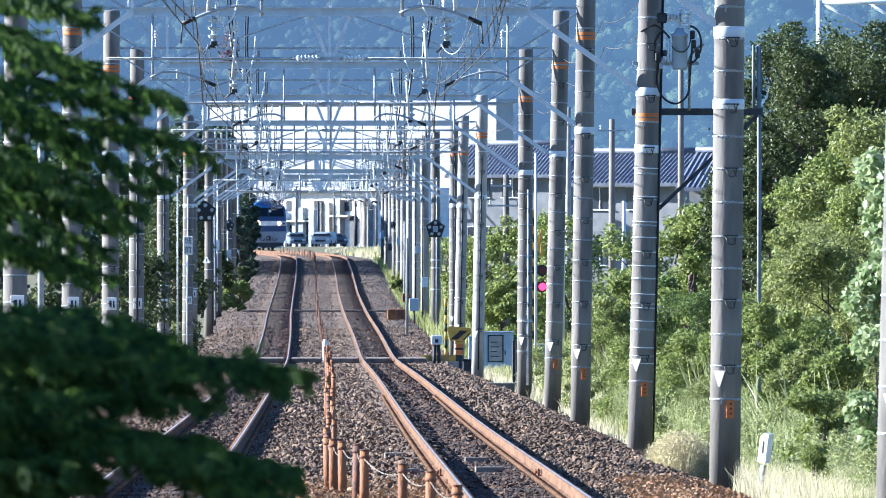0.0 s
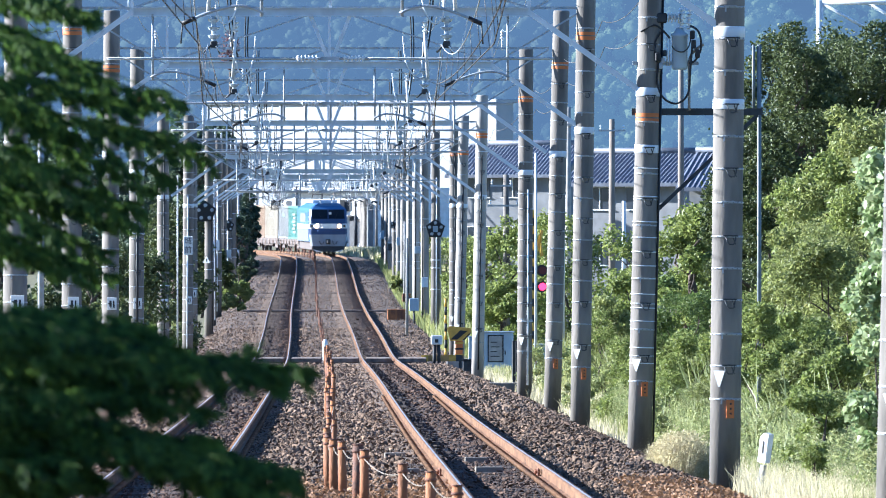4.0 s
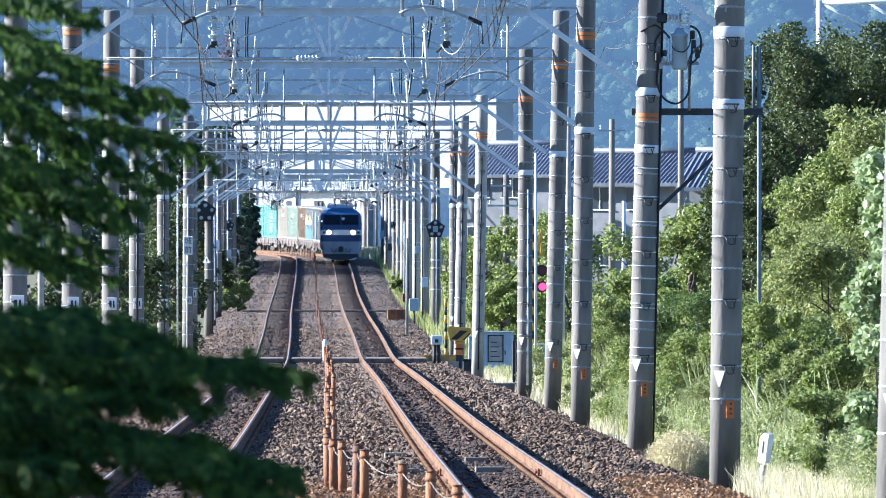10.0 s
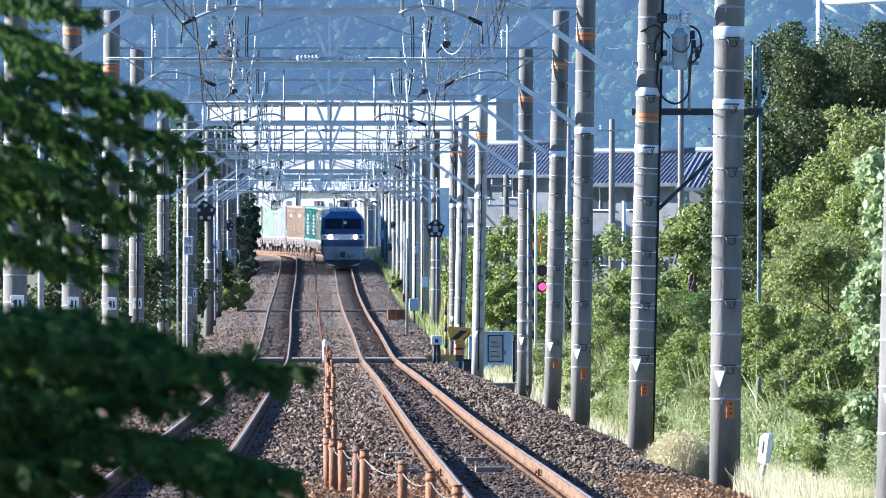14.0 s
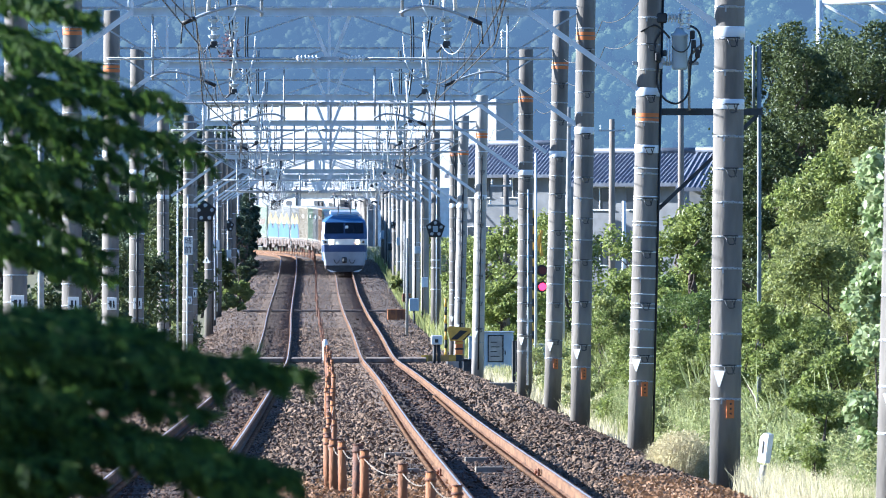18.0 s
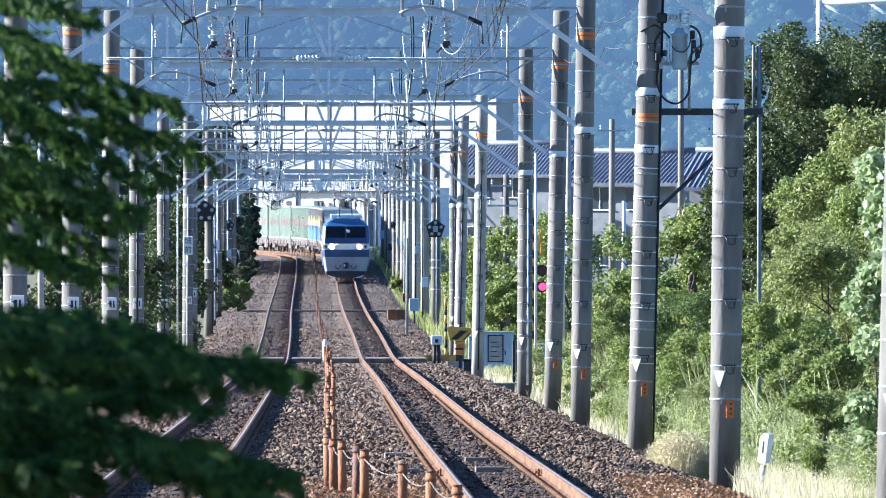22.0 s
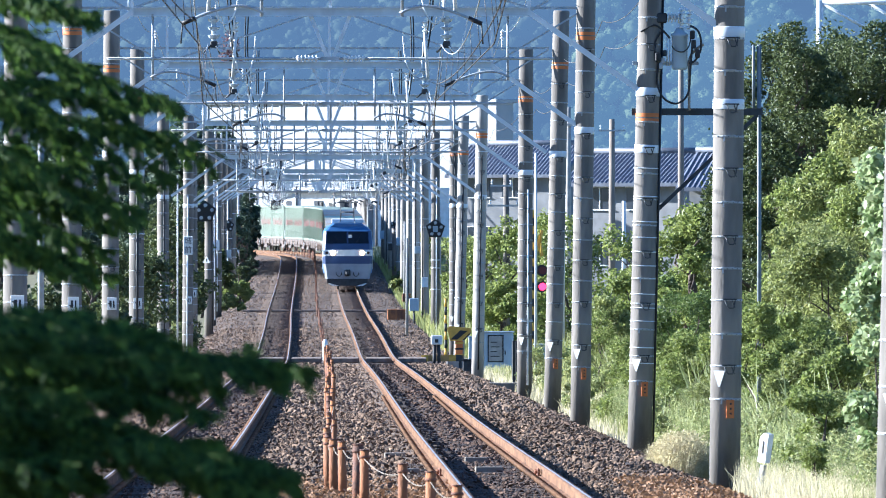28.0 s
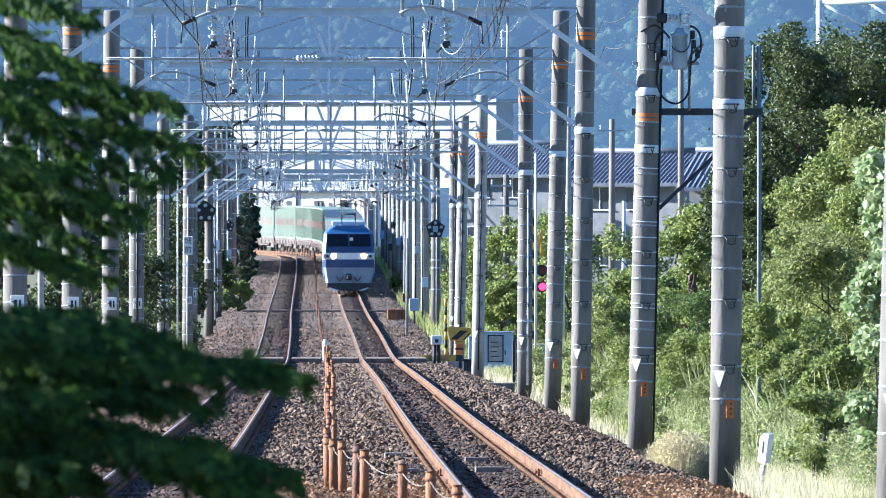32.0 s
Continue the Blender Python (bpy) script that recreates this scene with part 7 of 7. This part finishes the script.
for nm, c in (("teal", (0.2, 0.55, 0.47)), ("white", (0.56, 0.57, 0.56)), ("tan", (0.56, 0.37, 0.22)), ("cream", (0.66, 0.58, 0.44)), ("blue", (0.10, 0.28, 0.68)),
              ("pale_green", (0.50, 0.62, 0.48)), ("green", (0.47, 0.58, 0.44)), ("red", (0.6, 0.22, 0.2)), ("yellow", (0.78, 0.58, 0.16)), ("light_blue", (0.35, 0.55, 0.68))):
    CONT[nm] = mat("container_" + nm, tuple(v * 0.44 + 0.03 for v in c), tuple(v * 0.36 + 0.025 for v in c), 0.5, scale=0.8, stretch=(1, 1, .4))
# from the locomotive backwards
LOAD = ["teal", "white", "cream", "tan", "white", "white_blue", "peak", "tan", "pale_green", "cream", "teal", "teal", "tan", "tan", "white", "pale_green", "cream", "peak", "peak", "peak"] + ["green"] * 19
LOAD_WORDS = {"teal": "teal green", "white": "white", "tan": "tan brown", "cream": "cream", "white_blue": "white and light blue", "peak": "white and blue peaked", "pale_green": "pale green", "green": "pale green red-lettered"}
FLAT = 20.5


def build_container(wagon, kind, y0, rng):
    """A ribbed 31-foot steel box on the wagon's deck, on the face of which its paint scheme stands a little proud."""
    W, L, z0, z1 = 1.22, 9.35, 1.06, 3.58
    main = {"white_blue": "white", "peak": "white"}.get(kind, kind)
    bm = bmesh.new()
    box(bm, -W, y0, z0, W, y0 + L, z1, 0.03)
    c = part("container", bm, CONT[main], wagon, LOAD_WORDS[kind] + " freight container")
    ribs = bmesh.new()
    n = 12
    for s in (-1, 1):
        for k in range(n + 1):
            y = y0 + 0.12 + (L - 0.24) * k / n
            box(ribs, min(s * W, s * (W + .03)), y - 0.05, z0 + 0.08, max(s * W, s * (W + .03)), y + 0.05, z1 - 0.06)
        box(ribs, min(s * W, s * (W + .035)), y0, z0, max(s * W, s * (W + .035)), y0 + L, z0 + 0.12)
        box(ribs, min(s * W, s * (W + .035)), y0, z1 - 0.1, max(s * W, s * (W + .035)), y0 + L, z1)
    part("rib", ribs, CONT[main], c)
    for s in (-1, 1):
        X = s * (W + 0.036)
        if kind == "green":
            for k in range(20):
                y = y0 + 0.9 + k * 0.38
                bm = bmesh.new()
                box(bm, min(X, X + s * .006), y, 2.1, max(X, X + s * .006), y + 0.13, 2.1 + 0.42 + 0.15 * (k % 3 == 0))
                part("letter_bar", bm, CONT["red"], c)
        elif kind == "peak":
            for k in range(2):
                y = y0 + 0.2 + k * 4.48
                for name, col, base, tip, w in (("painted_flare", "yellow", 2.2, 3.1, .5), ("painted_peak", "blue", 1.14, 2.55, 1.0)):
                    bm = bmesh.new()
                    o = 0.004 if col == "blue" else 0.0
                    q = [(y, base), (y + 4.48, base), (y + 4.48, base + 0.6 * w), (y + 2.24 + w, tip - .4 * w), (y + 2.24, tip), (y + 2.24 - w, tip - .4 * w), (y, base + 0.6 * w)]
                    a = [bm.verts.new((X + s * o, yy, z)) for yy, z in q]
                    b = [bm.verts.new((X + s * (o + .006), yy, z)) for yy, z in q]
                    bm.faces.new(a), bm.faces.new(b)
                    for i in range(len(q)):
                        bm.faces.new((a[i], a[(i + 1) % len(q)], b[(i + 1) % len(q)], b[i]))
                    bmesh.ops.recalc_face_normals(bm, faces=bm.faces)
                    part(name, bm, CONT[col], c)
        elif kind == "white_blue":
            bm = bmesh.new()
            box(bm, min(X, X + s * .006), y0 + 0.6, 1.2, max(X, X + s * .006), y0 + 3.4, 3.2)
            part("painted_panel", bm, CONT["light_blue"], c)
        elif kind == "teal":
            for k in range(6):
                bm = bmesh.new()
                box(bm, min(X, X + s * .006), y0 + 2.2 + 0.5 * (k % 2), 1.5 + 0.27 * k, max(X, X + s * .006), y0 + 4.6 + 0.5 * (k % 2), 1.66 + 0.27 * k)
                part("painted_flash", bm, CONT["white"], c)
        else:
            bm = bmesh.new()
            box(bm, min(X, X + s * .006), y0 + 3.2, 2.75, max(X, X + s * .006), y0 + 5.6, 2.98)
            part("painted_panel", bm, CONT["white" if kind != "white" else "light_blue"], c)


def bracket_mesh():
    """A dusty bolted bracket with a lashing ring, for the wagons' sills."""
    bm = bmesh.new()
    box(bm, -0.03, -0.09, -0.26, 0.03, 0.09, 0.3, 0.01)
    box(bm, -0.05, -0.2, 0.1, 0.02, 0.2, 0.17, 0.01)
    beam(bm, (0, -0.08, -0.25), (0, -0.34, 0.05), 0.04, 0.04)
    beam(bm, (0, 0.08, -0.25), (0, 0.34, 0.05), 0.04, 0.04)
    me = bpy.data.meshes.new("sill_bracket")
    bm.to_mesh(me)
    bm.free()
    me.materials.append(M_BRACKET)
    return me


BRACKET = bracket_mesh()


def build_wagon(k, rng):
    w = thing("container_wagon", pose(0, 0, 0), "flat goods wagon carrying two long freight containers", "goods wagon", "wagons of the train")
    bm = bmesh.new()
    box(bm, -1.2, 0.35, 0.86, 1.2, 19.95, 1.04, 0.02)
    part("deck", bm, M_UNDER, w)
    bm = bmesh.new()
    for s in (-1, 1):
        beam(bm, (s * 1.1, 0.5, 0.78), (s * 1.1, 19.8, 0.78), 0.1, 0.28)
        prism(bm, [(s * 0.9, 0.7), (s * 1.0, 0.7), (s * 1.0, 0.45), (s * 0.9, 0.45)], 6.5, 13.5)
    part("sill", bm, M_UNDER, w)
    for y0 in (3.0, 17.2):
        for s in (-1, 1):
            bm = bmesh.new()
            prism(bm, [(s * 0.98 - 0.07, 0.3), (s * 0.98 + 0.07, 0.3), (s * 0.98 + 0.07, 0.62), (s * 0.98 - 0.07, 0.62)], y0 - 1.2, y0 + 1.2)
            part("bogie_frame", bm, M_UNDER, w)
        for dy in (-0.95, 0.95):
            bm = bmesh.new()
            for s in (-1, 1):
                rod(bm, (s * 0.50, y0 + dy, 0.43), (s * 0.63, y0 + dy, 0.43), 0.43, n=20)
            rod(bm, (-0.6, y0 + dy, 0.43), (0.6, y0 + dy, 0.43), 0.07)
            part("wheelset", bm, M_UNDER, w)
    for y0 in (0.5, 19.8):
        bm = bmesh.new()
        for s in (-1, 1):
            rod(bm, (s * 1.15, y0, 0.5), (s * 1.15, y0, 1.7), 0.02)
        part("end_handrail", bm, M_GALV, w)
    for s in (-1, 1):
        for j in range(7):
            o = new("sill_bracket", BRACKET)
            o.parent = w
            o.location = (s * 1.19, 1.4 + 2.85 * j, 0.78)
    for j in (0, 1):
        if 2 * k + j < len(LOAD):
            build_container(w, LOAD[2 * k + j], 0.5 + j * 9.75, rng)
    return w


def build_train():
    rng = random.Random(3)
    cars = [(build_loco(), 0.9, 16.5, 0.0)]
    for k in range(19):
        cars.append((build_wagon(k, rng), 3.0, 17.2, 19.2 + k * FLAT))
    return cars


TRAIN = build_train()
Y2S = lambda y: float(np.interp(y, LINE[:, 1], STA))


def front_station(t):
    """Where the locomotive's front is: the train brakes gently all the way."""
    u = 32.0 - t
    return Y2S(900.0) + 7.5 * u + 0.12 * u * u


def car_pose(s):
    """A car whose front stands at s, its bogies on the line."""
    def f(pivot0, pivot1):
        a, b = along(s + pivot0), along(s + pivot1)
        d = (b - a).normalized()
        o = a - d * pivot0
        rz = math.atan2(-d.x, d.y)
        rx = math.asin(d.z)
        return Matrix.Translation(o) @ Euler((rx, 0, rz)).to_matrix().to_4x4()
    return f


def motions():
    for ob, p0, p1, back in TRAIN:
        walk(ob, [(t, car_pose(front_station(t) + back)(p0, p1)) for t in np.arange(0, 32.01, 1.0)])
    for ob, base, amp, ph in SWAY:
        rows = []
        for t in np.arange(0, 32.01, 0.8):
            a = amp * (math.sin(t * 1.9 + ph) * 0.6 + math.sin(t * 0.83 + ph * 2.1) * 0.5 + math.sin(t * 3.1 + ph * 0.7) * 0.25)
            b = amp * (math.sin(t * 1.3 + ph * 1.7) * 0.5 + math.sin(t * 2.6 + ph) * 0.3)
            rows.append((t, base @ pose(0, 0, 0, 0, a, b)))
        walk(ob, rows)


motions()
